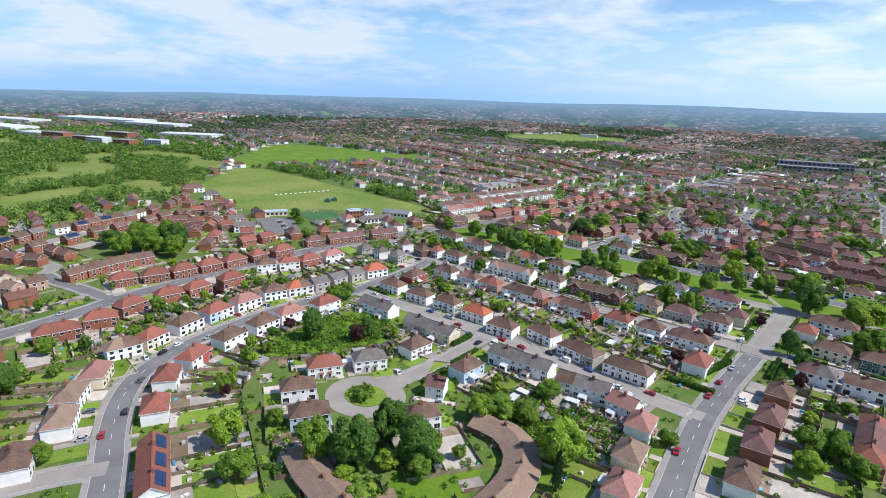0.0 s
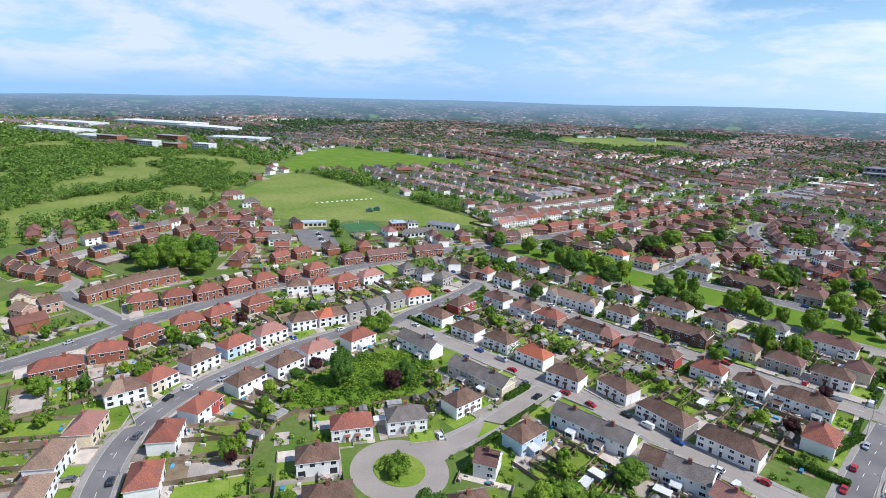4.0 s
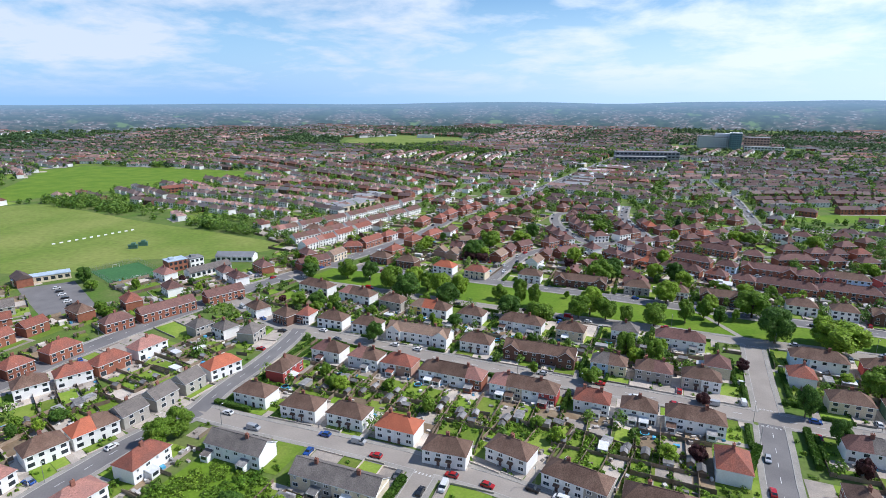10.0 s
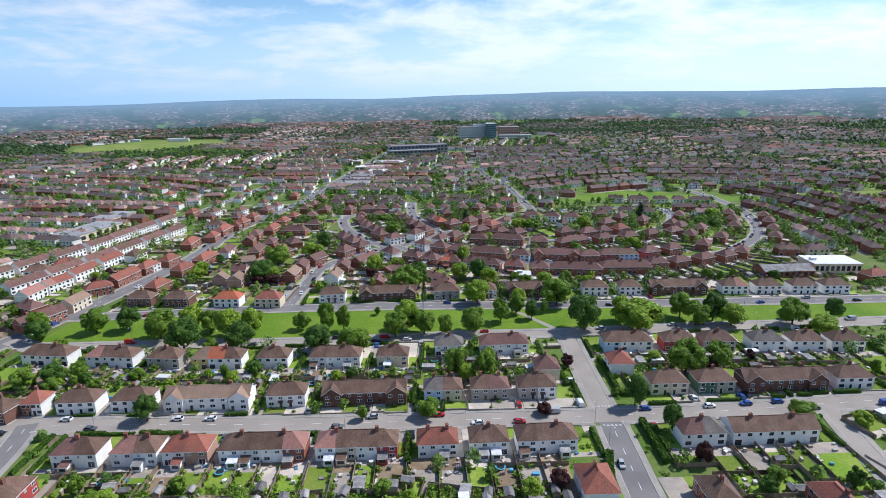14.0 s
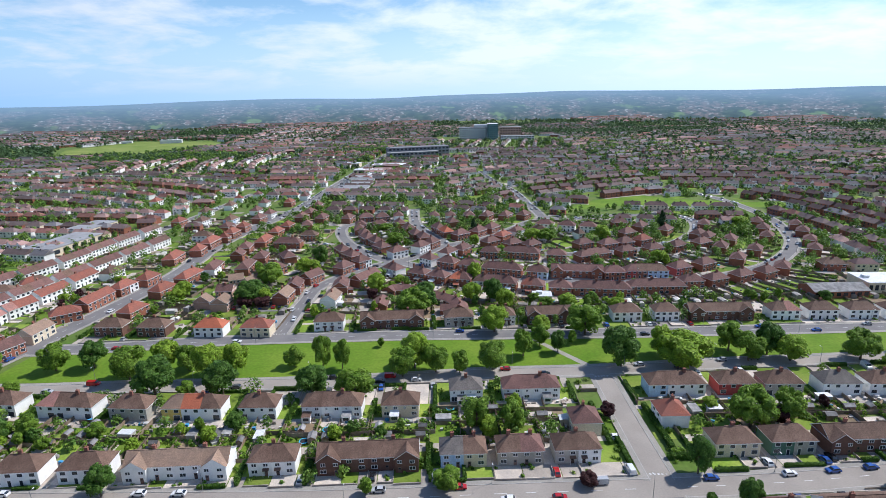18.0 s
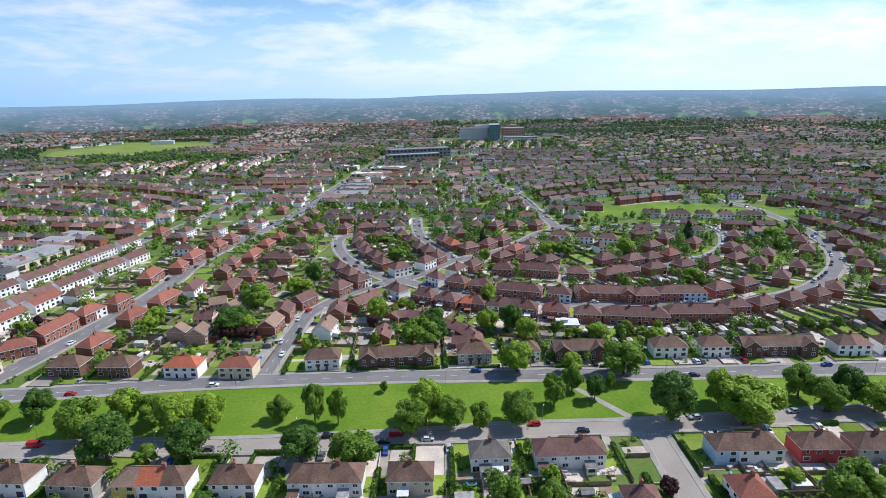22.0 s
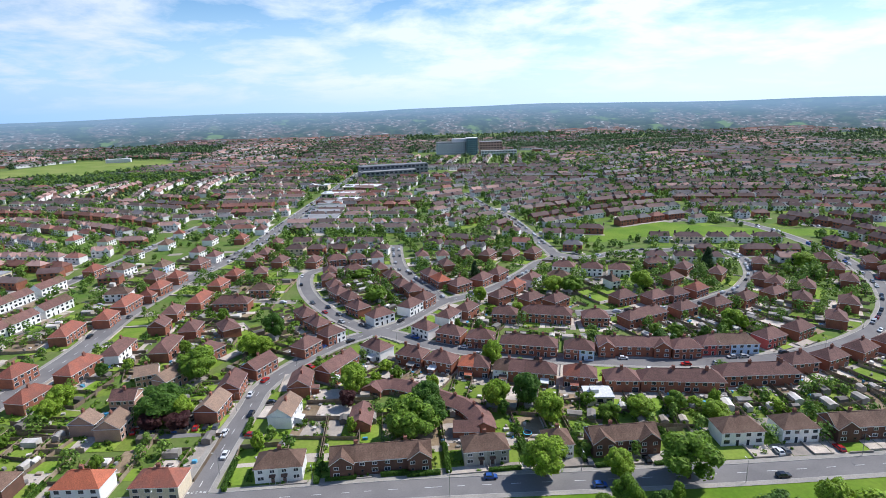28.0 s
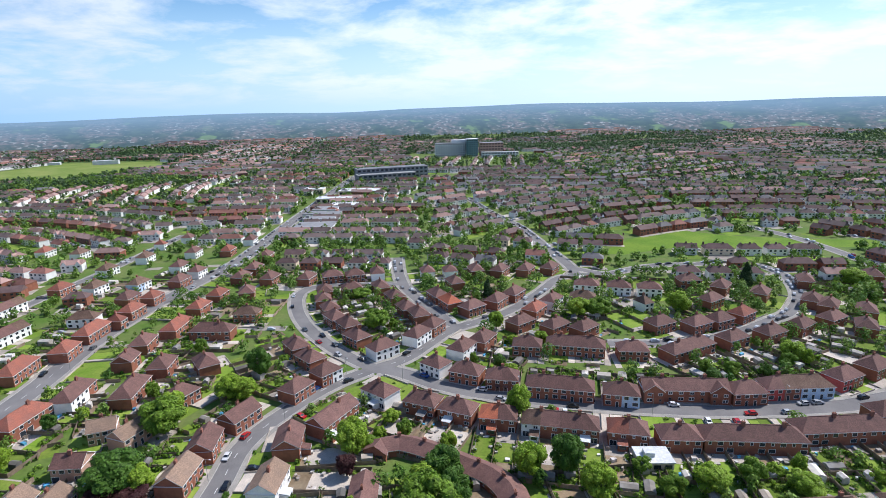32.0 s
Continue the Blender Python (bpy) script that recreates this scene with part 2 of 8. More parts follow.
def hazy_land():
    """Woods and towns too far off to tell apart, glowing, with haze painted paler and bluer towards the horizon."""
    m = bpy.data.materials.new("hazy_land")
    m.use_nodes = True
    n, l = m.node_tree.nodes, m.node_tree.links
    p = n["Principled BSDF"]
    p.inputs["Roughness"].default_value = 0.95
    p.inputs["Specular IOR Level"].default_value = 0.0
    xyz = n.new("ShaderNodeSeparateXYZ")
    l.new(n.new("ShaderNodeNewGeometry").outputs["Position"], xyz.inputs[0])

    def calc(op, a, b):
        k = n.new("ShaderNodeMath")
        k.operation = op
        for i, v in enumerate((a, b)):
            if isinstance(v, (int, float)):
                k.inputs[i].default_value = v
            else:
                l.new(v, k.inputs[i])
        return k.outputs[0]

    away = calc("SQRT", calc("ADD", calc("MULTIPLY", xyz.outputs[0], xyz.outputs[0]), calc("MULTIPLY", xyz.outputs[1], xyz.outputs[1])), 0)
    round_ = calc("MULTIPLY", calc("ARCTAN2", xyz.outputs[0], xyz.outputs[1]), 2600)
    at = n.new("ShaderNodeCombineXYZ")
    l.new(round_, at.inputs[0])
    l.new(calc("MULTIPLY", away, 0.16), at.inputs[1])

    def speck(scale, lo, hi, detail):
        t = n.new("ShaderNodeTexNoise")
        t.inputs["Scale"].default_value, t.inputs["Detail"].default_value = scale, detail
        l.new(at.outputs[0], t.inputs["Vector"])
        r = n.new("ShaderNodeMapRange")
        r.inputs[1].default_value, r.inputs[2].default_value = lo, hi
        l.new(t.outputs[0], r.inputs[0])
        return r.outputs[0]

    def blend(f, a, b):
        k = n.new("ShaderNodeMix")
        k.data_type = "RGBA"
        l.new(f, k.inputs[0])
        for i, v in ((6, a), (7, b)):
            if isinstance(v, tuple):
                k.inputs[i].default_value = (*v, 1)
            else:
                l.new(v, k.inputs[i])
        return k.outputs[2]

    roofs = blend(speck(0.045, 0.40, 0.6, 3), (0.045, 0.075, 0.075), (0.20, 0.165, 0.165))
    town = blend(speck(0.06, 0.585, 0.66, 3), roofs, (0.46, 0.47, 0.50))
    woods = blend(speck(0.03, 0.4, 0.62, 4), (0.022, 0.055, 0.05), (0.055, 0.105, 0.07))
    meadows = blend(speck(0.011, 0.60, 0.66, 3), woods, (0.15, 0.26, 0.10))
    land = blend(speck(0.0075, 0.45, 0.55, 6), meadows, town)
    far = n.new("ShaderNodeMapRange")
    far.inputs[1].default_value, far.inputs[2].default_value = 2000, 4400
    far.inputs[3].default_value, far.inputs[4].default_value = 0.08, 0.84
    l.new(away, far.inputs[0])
    # haze painted in: the land's colour fades to pale blue with distance
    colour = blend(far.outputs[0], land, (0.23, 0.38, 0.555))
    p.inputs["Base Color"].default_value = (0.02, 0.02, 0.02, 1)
    # the backdrop glows in that colour in place of being lit
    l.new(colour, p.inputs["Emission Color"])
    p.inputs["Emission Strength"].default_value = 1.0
    return m


PAINTED_HAZE = hazy_land()
LAWN = surface("lawn", (0.120, 0.205, 0.016), (0.190, 0.245, 0.040), 0.09, 0.95, 0.28, 0.3, True, place="World", grain=12)
FIELD = surface("mown_field", (0.125, 0.185, 0.026), (0.20, 0.23, 0.055), 0.018, 0.95, 0.04, 0.2, place="World", grain=14)
PARK = surface("park_grass", (0.088, 0.172, 0.008), (0.140, 0.215, 0.018), 0.05, 0.95, 0.03, 0.2, place="World", grain=14)
SOIL = surface("bare_soil", (0.20, 0.14, 0.085), (0.26, 0.20, 0.13), 0.2, 0.95, 0.3, 0.3, True, place="World")
TIMBER = surface("weathered_fence", (0.19, 0.135, 0.09), (0.28, 0.225, 0.165), 0.3, 0.9, 0.4, 0.2, True, place="World")
SHED = surface("shed_boards", (0.22, 0.15, 0.095), (0.30, 0.23, 0.17), 0.6, 0.9, 0.35)
FELT = surface("roofing_felt", (0.17, 0.165, 0.16), (0.30, 0.29, 0.28), 0.5, 0.9, 0.5)
SHEET = surface("pale_sheet_roof", (0.66, 0.66, 0.65), (0.56, 0.57, 0.57), 0.2, 0.6, 0.1)
BARK = surface("bark", (0.10, 0.075, 0.052), (0.15, 0.12, 0.085), 2.0, 0.95, 0.2, 0.5)
TYRE = surface("tyre", (0.02, 0.02, 0.021), (0.03, 0.03, 0.03), 2, 0.9, 0.1)
STEEL = surface("galvanised_steel", (0.32, 0.33, 0.33), (0.26, 0.27, 0.27), 2, 0.5, 0.1, metal=0.6)
LAMPGLASS = surface("lamp_glass", (0.7, 0.7, 0.68), (0.62, 0.62, 0.6), 2, 0.3, 0.1)
CONSERV = surface("conservatory_glass", (0.42, 0.52, 0.58), (0.5, 0.58, 0.62), 0.6, 0.15, 0.1)
LEAF = {
    "m": leafy("mid_green_leaves", (0.125, 0.225, 0.018), (0.185, 0.295, 0.032)),
    "d": leafy("dark_green_leaves", (0.062, 0.140, 0.017), (0.098, 0.190, 0.026)),
    "l": leafy("light_green_leaves", (0.210, 0.330, 0.022), (0.275, 0.390, 0.040)),
    "c": leafy("cypress_leaves", (0.026, 0.060, 0.018), (0.040, 0.080, 0.022)),
    "p": leafy("purple_leaves", (0.060, 0.020, 0.022), (0.085, 0.032, 0.028)),
    "y": leafy("yellow_leaves", (0.38, 0.34, 0.02), (0.30, 0.30, 0.03)),
}
BUSH = leafy("garden_leaves", (0.072, 0.160, 0.012), (0.180, 0.280, 0.028), 0.7, 0.08)
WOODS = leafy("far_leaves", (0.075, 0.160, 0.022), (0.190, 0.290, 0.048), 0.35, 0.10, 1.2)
# darker, bluer copy of the far leaves: the haze of distance put into the colour
FARWOODS = leafy("far_haze_toned_leaves", (0.050, 0.096, 0.036), (0.086, 0.142, 0.054), 0.45, 0.02, 1.0)
HEDGE = leafy("hedge_leaves", (0.060, 0.135, 0.014), (0.085, 0.165, 0.020), 0.3, 0.3)


# ---- building blocks ----
def mesh_of(name, verts, faces, materials, slots=None, smooth=False):
    me = bpy.data.meshes.new(name)
    me.from_pydata([tuple(v) for v in verts], [], faces)
    for m in materials:
        me.materials.append(m)
    if slots is not None:
        me.polygons.foreach_set("material_index", slots)
    if smooth:
        me.polygons.foreach_set("use_smooth", [True] * len(faces))
    me.update()
    return me


def part(name, data, parent, m=None, label=""):
    ob = new(name, data)
    ob.parent = parent
    if m is not None:
        ob.matrix_local = m
    return tagged(ob, label)


class Shape:
    """Gathers boxes and faces of one mesh."""

    def __init__(self):
        self.v, self.f, self.s = [], [], []

    def face(self, pts, slot=0):
        k = len(self.v)
        self.v += [tuple(p) for p in pts]
        self.f.append(tuple(range(k, k + len(pts))))
        self.s.append(slot)

    def box(self, x0, x1, y0, y1, z0, z1, slot=0, bottom=True, turn=None):
        c = [(x0, y0, z0), (x1, y0, z0), (x1, y1, z0), (x0, y1, z0), (x0, y0, z1), (x1, y0, z1), (x1, y1, z1), (x0, y1, z1)]
        if turn is not None:
            c = [tuple(turn @ Vector(p)) for p in c]
        k = len(self.v)
        self.v += c
        q = [(0, 1, 5, 4), (1, 2, 6, 5), (2, 3, 7, 6), (3, 0, 4, 7), (4, 5, 6, 7)] + ([(3, 2, 1, 0)] if bottom else [])
        self.f += [tuple(k + i for i in a) for a in q]
        self.s += [slot] * len(q)

    def tube(self, x, y, z0, z1, r0, r1, sides=8, slot=0, turn=None):
        k = len(self.v)
        for z, r in ((z0, r0), (z1, r1)):
            for i in range(sides):
                a = 2 * math.pi * i / sides
                p = (x + r * math.cos(a), y + r * math.sin(a), z)
                self.v.append(tuple(turn @ Vector(p)) if turn is not None else p)
        for i in range(sides):
            j = (i + 1) % sides
            self.f.append((k + i, k + j, k + sides + j, k + sides + i))
            self.s.append(slot)
        self.f += [tuple(k + sides + i for i in range(sides)), tuple(k + sides - 1 - i for i in range(sides))]
        self.s += [slot] * 2

    def mesh(self, name, *materials, smooth=False):
        return mesh_of(name, self.v, self.f, materials, self.s, smooth)


def thing(name, label, category, m, group="", kind=""):
    ob = new(name)
    ob.matrix_basis = m
    return tagged(ob, label, category, group, kind)

# ---- ground, roads ----
def hill(x, y):
    """Flat round the suburb, rising to low hills at the horizon."""
    r = math.hypot(x, y - 200)
    up = min(1.0, max(0.0, (r - 1700) / 2900))
    n = noise.noise((x * 0.00045, y * 0.00045, 3.0)) + 0.5 * noise.noise((x * 0.0012, y * 0.0012, 7.0))
    return up ** 1.3 * (80 + 26 * n + 0.005 * x)


def rings(radii, sides=240):
    v, f = [], []
    for r in radii:
        for i in range(sides):
            a = 2 * math.pi * i / sides
            x, y = r * math.cos(a), 200 + r * math.sin(a)
            v.append((x, y, hill(x, y)))
    for k in range(len(radii) - 1):
        for i in range(sides):
            a, b = k * sides + i, k * sides + (i + 1) % sides
            f.append((a, a + sides, b + sides, b))
    return v, f


def make_ground():
    v, f = rings([1, 120, 300, 600, 1000, 1400, 1700, 1850, 2000])
    tagged(new("ground", mesh_of("ground", v, f, [GROUND], smooth=True)), "grassy garden ground reaching to low hills", "ground", kind="structure")
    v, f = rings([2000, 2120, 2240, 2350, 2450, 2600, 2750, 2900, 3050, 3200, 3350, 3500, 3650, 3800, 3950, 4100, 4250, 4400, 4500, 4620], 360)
    tagged(new("backdrop", mesh_of("backdrop", v, f, [PAINTED_HAZE], smooth=True)), "blue hazy hills and towns on the horizon", "hills", kind="structure")


make_ground()

ROADS = {  # width, line
    "main_road": (10.5, ASPHALT, [(-201, -90), (-206, -36), (-211, -6), (-216, 10), (-219, 34), (-222, 70), (-224, 105), (-222.5, 146), (-218, 185), (-214, 217), (-206, 255), (-196, 290), (-186, 330), (-178, 368), (-174, 400), (-173.5, 424), (-173.5, 453), (-170, 483), (-162, 522), (-150, 566), (-142, 597), (-136.5, 644), (-128, 736), (-112, 883), (-92, 1060), (-60, 1300)]),
    "green_south_road": (7, OLDROAD, [(-205, 258), (-190, 251), (-170, 249.5), (-123, 250), (-77, 249), (-20, 250.5), (12, 252.5), (58, 252.5), (105, 255), (142, 256), (208, 257.5), (330, 262), (420, 268)]),
    "green_north_road": (8, ASPHALT, [(-196, 286), (-180, 286), (-150, 288), (-110, 291), (-76, 292), (-43, 292), (-11, 291.5), (77, 288), (160, 287), (231, 286.5), (330, 288), (430, 296)]),
    "lane": (7, OLDROAD, [(58.5, 252.5), (58, 235), (57.4, 215), (57, 182)]),
    "south_road": (8, ASPHALT, [(57, 182), (56, 160), (55, 140), (55, 104), (57.5, 75), (60, 54), (63, 20), (66, -30)]),
    "street_n": (8, OLDROAD, [(-216, 207), (-205, 206), (-186, 198), (-168, 190.5), (-150, 186), (-128, 184.5), (-100, 183.5), (-56, 181.8), (-20, 181.5), (11, 181.8), (57, 182), (95, 182.8), (152, 187), (210, 191), (300, 196)]),
    "street_m": (7, OLDROAD, [(-136, 109), (-112, 109.5), (-84, 111), (-60, 112), (-45, 112), (-28, 112), (-10, 110), (5, 108), (34, 106.5), (55, 106)]),
    "link_road": (7, ASPHALT, [(-136, 109), (-139.2, 127), (-140, 147), (-143, 170), (-147, 186)]),
    "close_road": (6.5, OLDROAD, [(-45, 112), (-44.5, 96), (-43.5, 75), (-44, 62), (-45, 54)]),
    "crescent_west": (8, ASPHALT, [(-20, -72), (-48, -59), (-72, -47.5), (-89, -40), (-106, -31), (-120, -20.5), (-129, -8.5), (-135, 4), (-138.5, 18), (-141.5, 36), (-143, 55), (-142.3, 70), (-141, 87), (-136, 109)]),
    "corner_road": (7, OLDROAD, [(-72, -47.5), (-80, -62), (-88, -85), (-92, -120)]),
    "side_west": (7, ASPHALT, [(-216, 10), (-232, 6), (-250, 3), (-268, -1), (-290, -2)]),
    "estate_west_road": (6, OLDROAD, [(-290, -2), (-300, 6), (-322, 3), (-345, -3), (-362, 12), (-372, 30), (-377, 52), (-383, 71), (-389, 94), (-397, 112), (-408, 135), (-404, 148)]),
    "side_t": (7, ASPHALT, [(-83, 291), (-82.3, 308), (-81, 327), (-79.5, 342), (-78.5, 356), (-75, 367), (-70, 376), (-61, 389), (-49.7, 401), (-36, 410.5), (-22, 420), (-3, 445), (6, 452), (13.5, 456)]),
    "loop_west": (6.5, ASPHALT, [(-36, 410.5), (-47, 423), (-57, 436), (-70, 459), (-79, 482), (-84, 505), (-83, 520), (-76, 528), (-60, 529), (-40, 528), (-25, 526)]),
    "loop_middle": (6.5, ASPHALT, [(2.8, 450), (-3.4, 469), (-14, 496), (-21, 521), (-24, 549), (-25, 590)]),
    "north_east_road": (6.2, ASPHALT, [(13.5, 456), (34, 470), (58, 498), (75, 521), (88, 526), (110, 527)]),
    "crescent_east": (7.4, ASPHALT, [(-36, 410.5), (-25.5, 406), (-10, 393), (8, 383), (30, 375), (56, 367.5), (91, 360.5), (127, 358.5), (144, 360), (164, 364.5), (183, 371.5), (207, 385), (233, 408), (255, 437), (270, 470), (282, 508), (287, 550), (286, 600), (275, 645)]),
    "oval_road": (6.0, ASPHALT, [(70, 422), (95, 419), (120, 421), (140, 428), (160, 438), (175, 446), (194, 465), (208, 489), (215, 512), (211, 531), (198, 539), (178, 538), (141, 538), (110, 527), (92, 541)]),
    "far_road": (7, ASPHALT, [(88, 526), (91, 545), (89, 595), (85, 677), (70, 760), (60, 850)]),
    "east_side_lane": (6, OLDROAD, [(137.5, 186), (135, 176), (132, 162), (128.5, 142), (126, 118)]),
    "west_back_road": (6.5, ASPHALT, [(-330, 380), (-270, 418), (-250, 470), (-242, 520), (-228, 600), (-215, 700)]),
}


def smooth_line(pts, step=3.0):
    """Points every few metres along a Catmull-Rom curve."""
    p = [Vector((*q, 0)) for q in pts]
    p = [2 * p[0] - p[1]] + p + [2 * p[-1] - p[-2]]
    out = []
    for a, b, c, d in zip(p, p[1:], p[2:], p[3:]):
        n = max(1, round((c - b).length / step))
        for i in range(n):
            t = i / n
            out.append(0.5 * (2 * b + (c - a) * t + (2 * a - 5 * b + 4 * c - d) * t * t + (3 * b - a - 3 * c + d) * t ** 3))
    return out + [p[-2]]


LINES = {name: smooth_line(pts) for name, (_, _, pts) in ROADS.items()}
NEAR_ROAD = {}
for _name, _line in LINES.items():
    for _p in _line:
        NEAR_ROAD.setdefault((int(_p.x // 20), int(_p.y // 20)), []).append((_name, _p.x, _p.y, ROADS[_name][0] / 2))


for _k in range(24):  # the turning circle of the close
    _x, _y = -46.5 + 12.5 * math.cos(_k * math.pi / 12), 33 + 11.2 * math.sin(_k * math.pi / 12)
    NEAR_ROAD.setdefault((int(_x // 20), int(_y // 20)), []).append(("circle", _x, _y, 3.2))


def road_gap(x, y, skip=""):
    """How far a place is from the edge of the nearest road."""
    best, i, j = 99.0, int(x // 20), int(y // 20)
    for a in (i - 1, i, i + 1):
        for b in (j - 1, j, j + 1):
            for name, px, py, half in NEAR_ROAD.get((a, b), ()):
                if name != skip:
                    best = min(best, math.hypot(px - x, py - y) - half)
    return best


def side_of(line):
    out = []
    for i, p in enumerate(line):
        d = (line[min(i + 1, len(line) - 1)] - line[max(i - 1, 0)]).normalized()
        out.append(Vector((-d.y, d.x, 0)))
    return out


def build_roads():
    for k, (name, (width, mat, _)) in enumerate(ROADS.items()):
        line, half, z, lift = LINES[name], width / 2, 0.035 + 0.0035 * k, 0.0022 * k
        across = side_of(line)
        v, f = [], []
        for p, s in zip(line, across):
            v += [(p.x + s.x * half, p.y + s.y * half, z), (p.x - s.x * half, p.y - s.y * half, z)]
        f = [(2 * i + 1, 2 * i + 3, 2 * i + 2, 2 * i) for i in range(len(line) - 1)]
        road = tagged(new(name, mesh_of(name, v, f, [mat])), "grey asphalt street with kerbs" if mat == ASPHALT else "pale worn concrete street with kerbs", "road", kind="structure")
        walkway, stone = Shape(), Shape()
        for sign in (1, -1):
            for i in range(len(line) - 1):
                mid = (line[i] + line[i + 1]) / 2 + across[i] * sign * (half + 1.0)
                if road_gap(mid.x, mid.y, name) < 0.6:
                    continue
                def at(j, off, h):
                    q = line[j] + across[j] * sign * off
                    return (q.x, q.y, h)
                o = half + 0.15
                a, b = (i, i + 1) if sign < 0 else (i + 1, i)
                stone.face([at(a, half, 0.165 + lift), at(a, o, 0.165 + lift), at(b, o, 0.165 + lift), at(b, half, 0.165 + lift)])
                stone.face([at(a, half, 0.0), at(a, half, 0.165 + lift), at(b, half, 0.165 + lift), at(b, half, 0.0)])
                walkway.face([at(a, o, 0.155 + lift), at(a, o + 1.8, 0.155 + lift), at(b, o + 1.8, 0.155 + lift), at(b, o, 0.155 + lift)])
        part("pavement", walkway.mesh("pavement", PAVING), road)
        part("kerb", stone.mesh("kerb", KERB), road)
    marks = Shape()
    for name in ("main_road", "south_road", "crescent_west", "side_t", "link_road", "green_north_road", "street_n"):
        line = LINES[name]
        across = side_of(line)
        for i in range(0, len(line) - 2, 3):
            p, q, s = line[i], line[i + 1], across[i] * 0.09
            if road_gap(p.x, p.y, name) < 0.5:
                continue
            marks.face([(p.x - s.x, p.y - s.y, 0.13), (q.x - s.x, q.y - s.y, 0.13), (q.x + s.x, q.y + s.y, 0.13), (p.x + s.x, p.y + s.y, 0.13)])
    for x, y, turn, length in ((57, 176, 0, 7), (-45, 107.5, 0, 6), (-140, 181, 0, 6), (50, 106, 90, 6), (-38, 405, 45, 6), (-82.5, 297, 0, 6), (58, 247.5, 0, 6), (-211, 8, 75, 6), (57.2, 188, 0, 6)):
        for k in range(5):
            m = pose(x, y, 0.137, 0, 0, turn)
            a, b = -length / 2 + k * length / 5, -length / 2 + (k + 0.6) * length / 5
            for off in (-0.25, 0.25):
                marks.face([m @ Vector((a, off - 0.1, 0)), m @ Vector((b, off - 0.1, 0)), m @ Vector((b, off + 0.1, 0)), m @ Vector((a, off + 0.1, 0))])
    tagged(new("road_markings", marks.mesh("road_markings", PAINT)), "white painted dashes along the streets", "road marking", kind="stuff")


build_roads()


def patch(name, pts, mat, z, label, category, kind="structure"):
    return tagged(new(name, mesh_of(name, [(x, y, z) for x, y in pts], [tuple(range(len(pts)))], [mat])), label, category, kind=kind)


patch("park_strip", [(-192, 256), (-123, 254.5), (-20, 255), (12, 257), (58, 257), (142, 260.5), (330, 267), (420, 274), (430, 291), (330, 283), (231, 281.5), (77, 283), (-11, 286.5), (-76, 287), (-150, 283), (-188, 281)], PARK, 0.03, "bright green mown park strip between two roads", "grass")
patch("park_path", [(34, 286), (37, 286), (57, 256.5), (53.5, 256.5)], PAVING, 0.06, "narrow paved path across the park strip", "path")
patch("playing_field", [(-520, 205), (-640, 330), (-610, 362), (-520, 352), (-430, 338), (-330, 330), (-262, 322), (-258, 300), (-285, 262), (-316, 252), (-334, 238), (-340, 208), (-356, 198), (-386, 186), (-440, 190)], FIELD, 0.03, "wide mown playing field of pale and dark grass", "field")
patch("far_field", [(-660, 345), (-720, 372), (-900, 560), (-890, 620), (-760, 650), (-560, 672), (-548, 640), (-560, 560), (-600, 480), (-640, 420)], PARK, 0.03, "large green sports field behind a line of trees", "field")
patch("golf_fairway", [(-480, -10), (-560, 10), (-600, 90), (-548, 130), (-520, 90), (-500, 40)], FIELD, 0.03, "open fairway of mown grass among trees", "field")
patch("golf_fairway_far", [(-640, 60), (-720, 90), (-760, 180), (-690, 210), (-650, 150)], FIELD, 0.03, "open fairway of mown grass among trees", "field")
patch("cricket_field", [(-740, 1160), (-820, 1330), (-760, 1530), (-560, 1500), (-480, 1380), (-560, 1240)], FIELD, 0.03, "pale green sports ground among houses", "field")
patch("meadow", [(124, 577), (158, 612), (212, 638), (240, 612), (285, 592), (340, 576), (330, 557), (272, 567), (186, 583), (137, 569)], PARK, 0.03, "green meadow behind the houses", "field")
patch("rough_meadow", [(380, 570), (440, 566), (560, 580), (560, 610), (455, 598), (390, 593)], FIELD, 0.03, "rough green meadow behind the houses", "field")
OVERGROWN = [(-116, 60), (-114, 90), (-88, 88), (-72, 72), (-82, 44), (-102, 26), (-113, 36)]
patch("overgrown_plot", OVERGROWN, PARK, 0.03, "overgrown grassy plot inside the block", "grass")
patch("care_home_lawn", [(-12, 20), (0, 30), (12, 28), (16, 14), (8, 2), (-6, 4)], PARK, 0.05, "smooth round lawn inside the low care home", "grass")
patch("flats_parking", [(-124, 327), (-86, 327), (-86, 336), (-100, 337), (-112, 345), (-118, 345), (-120, 337)], ASPHALT, 0.05, "tarmac parking court behind the flats", "car park")
patch("estate_court", [(-300, 116), (-330, 110), (-346, 114), (-366, 122), (-384, 136), (-398, 152), (-392, 168), (-368, 158), (-340, 144), (-318, 140), (-300, 128)], OLDROAD, 0.042, "pale paved courts between the brick estate houses", "paving")
patch("school_parking", [(-340, 172), (-322, 195), (-267, 169), (-280, 147)], ASPHALT, 0.05, "grey tarmac car park by the sports hall", "car park")


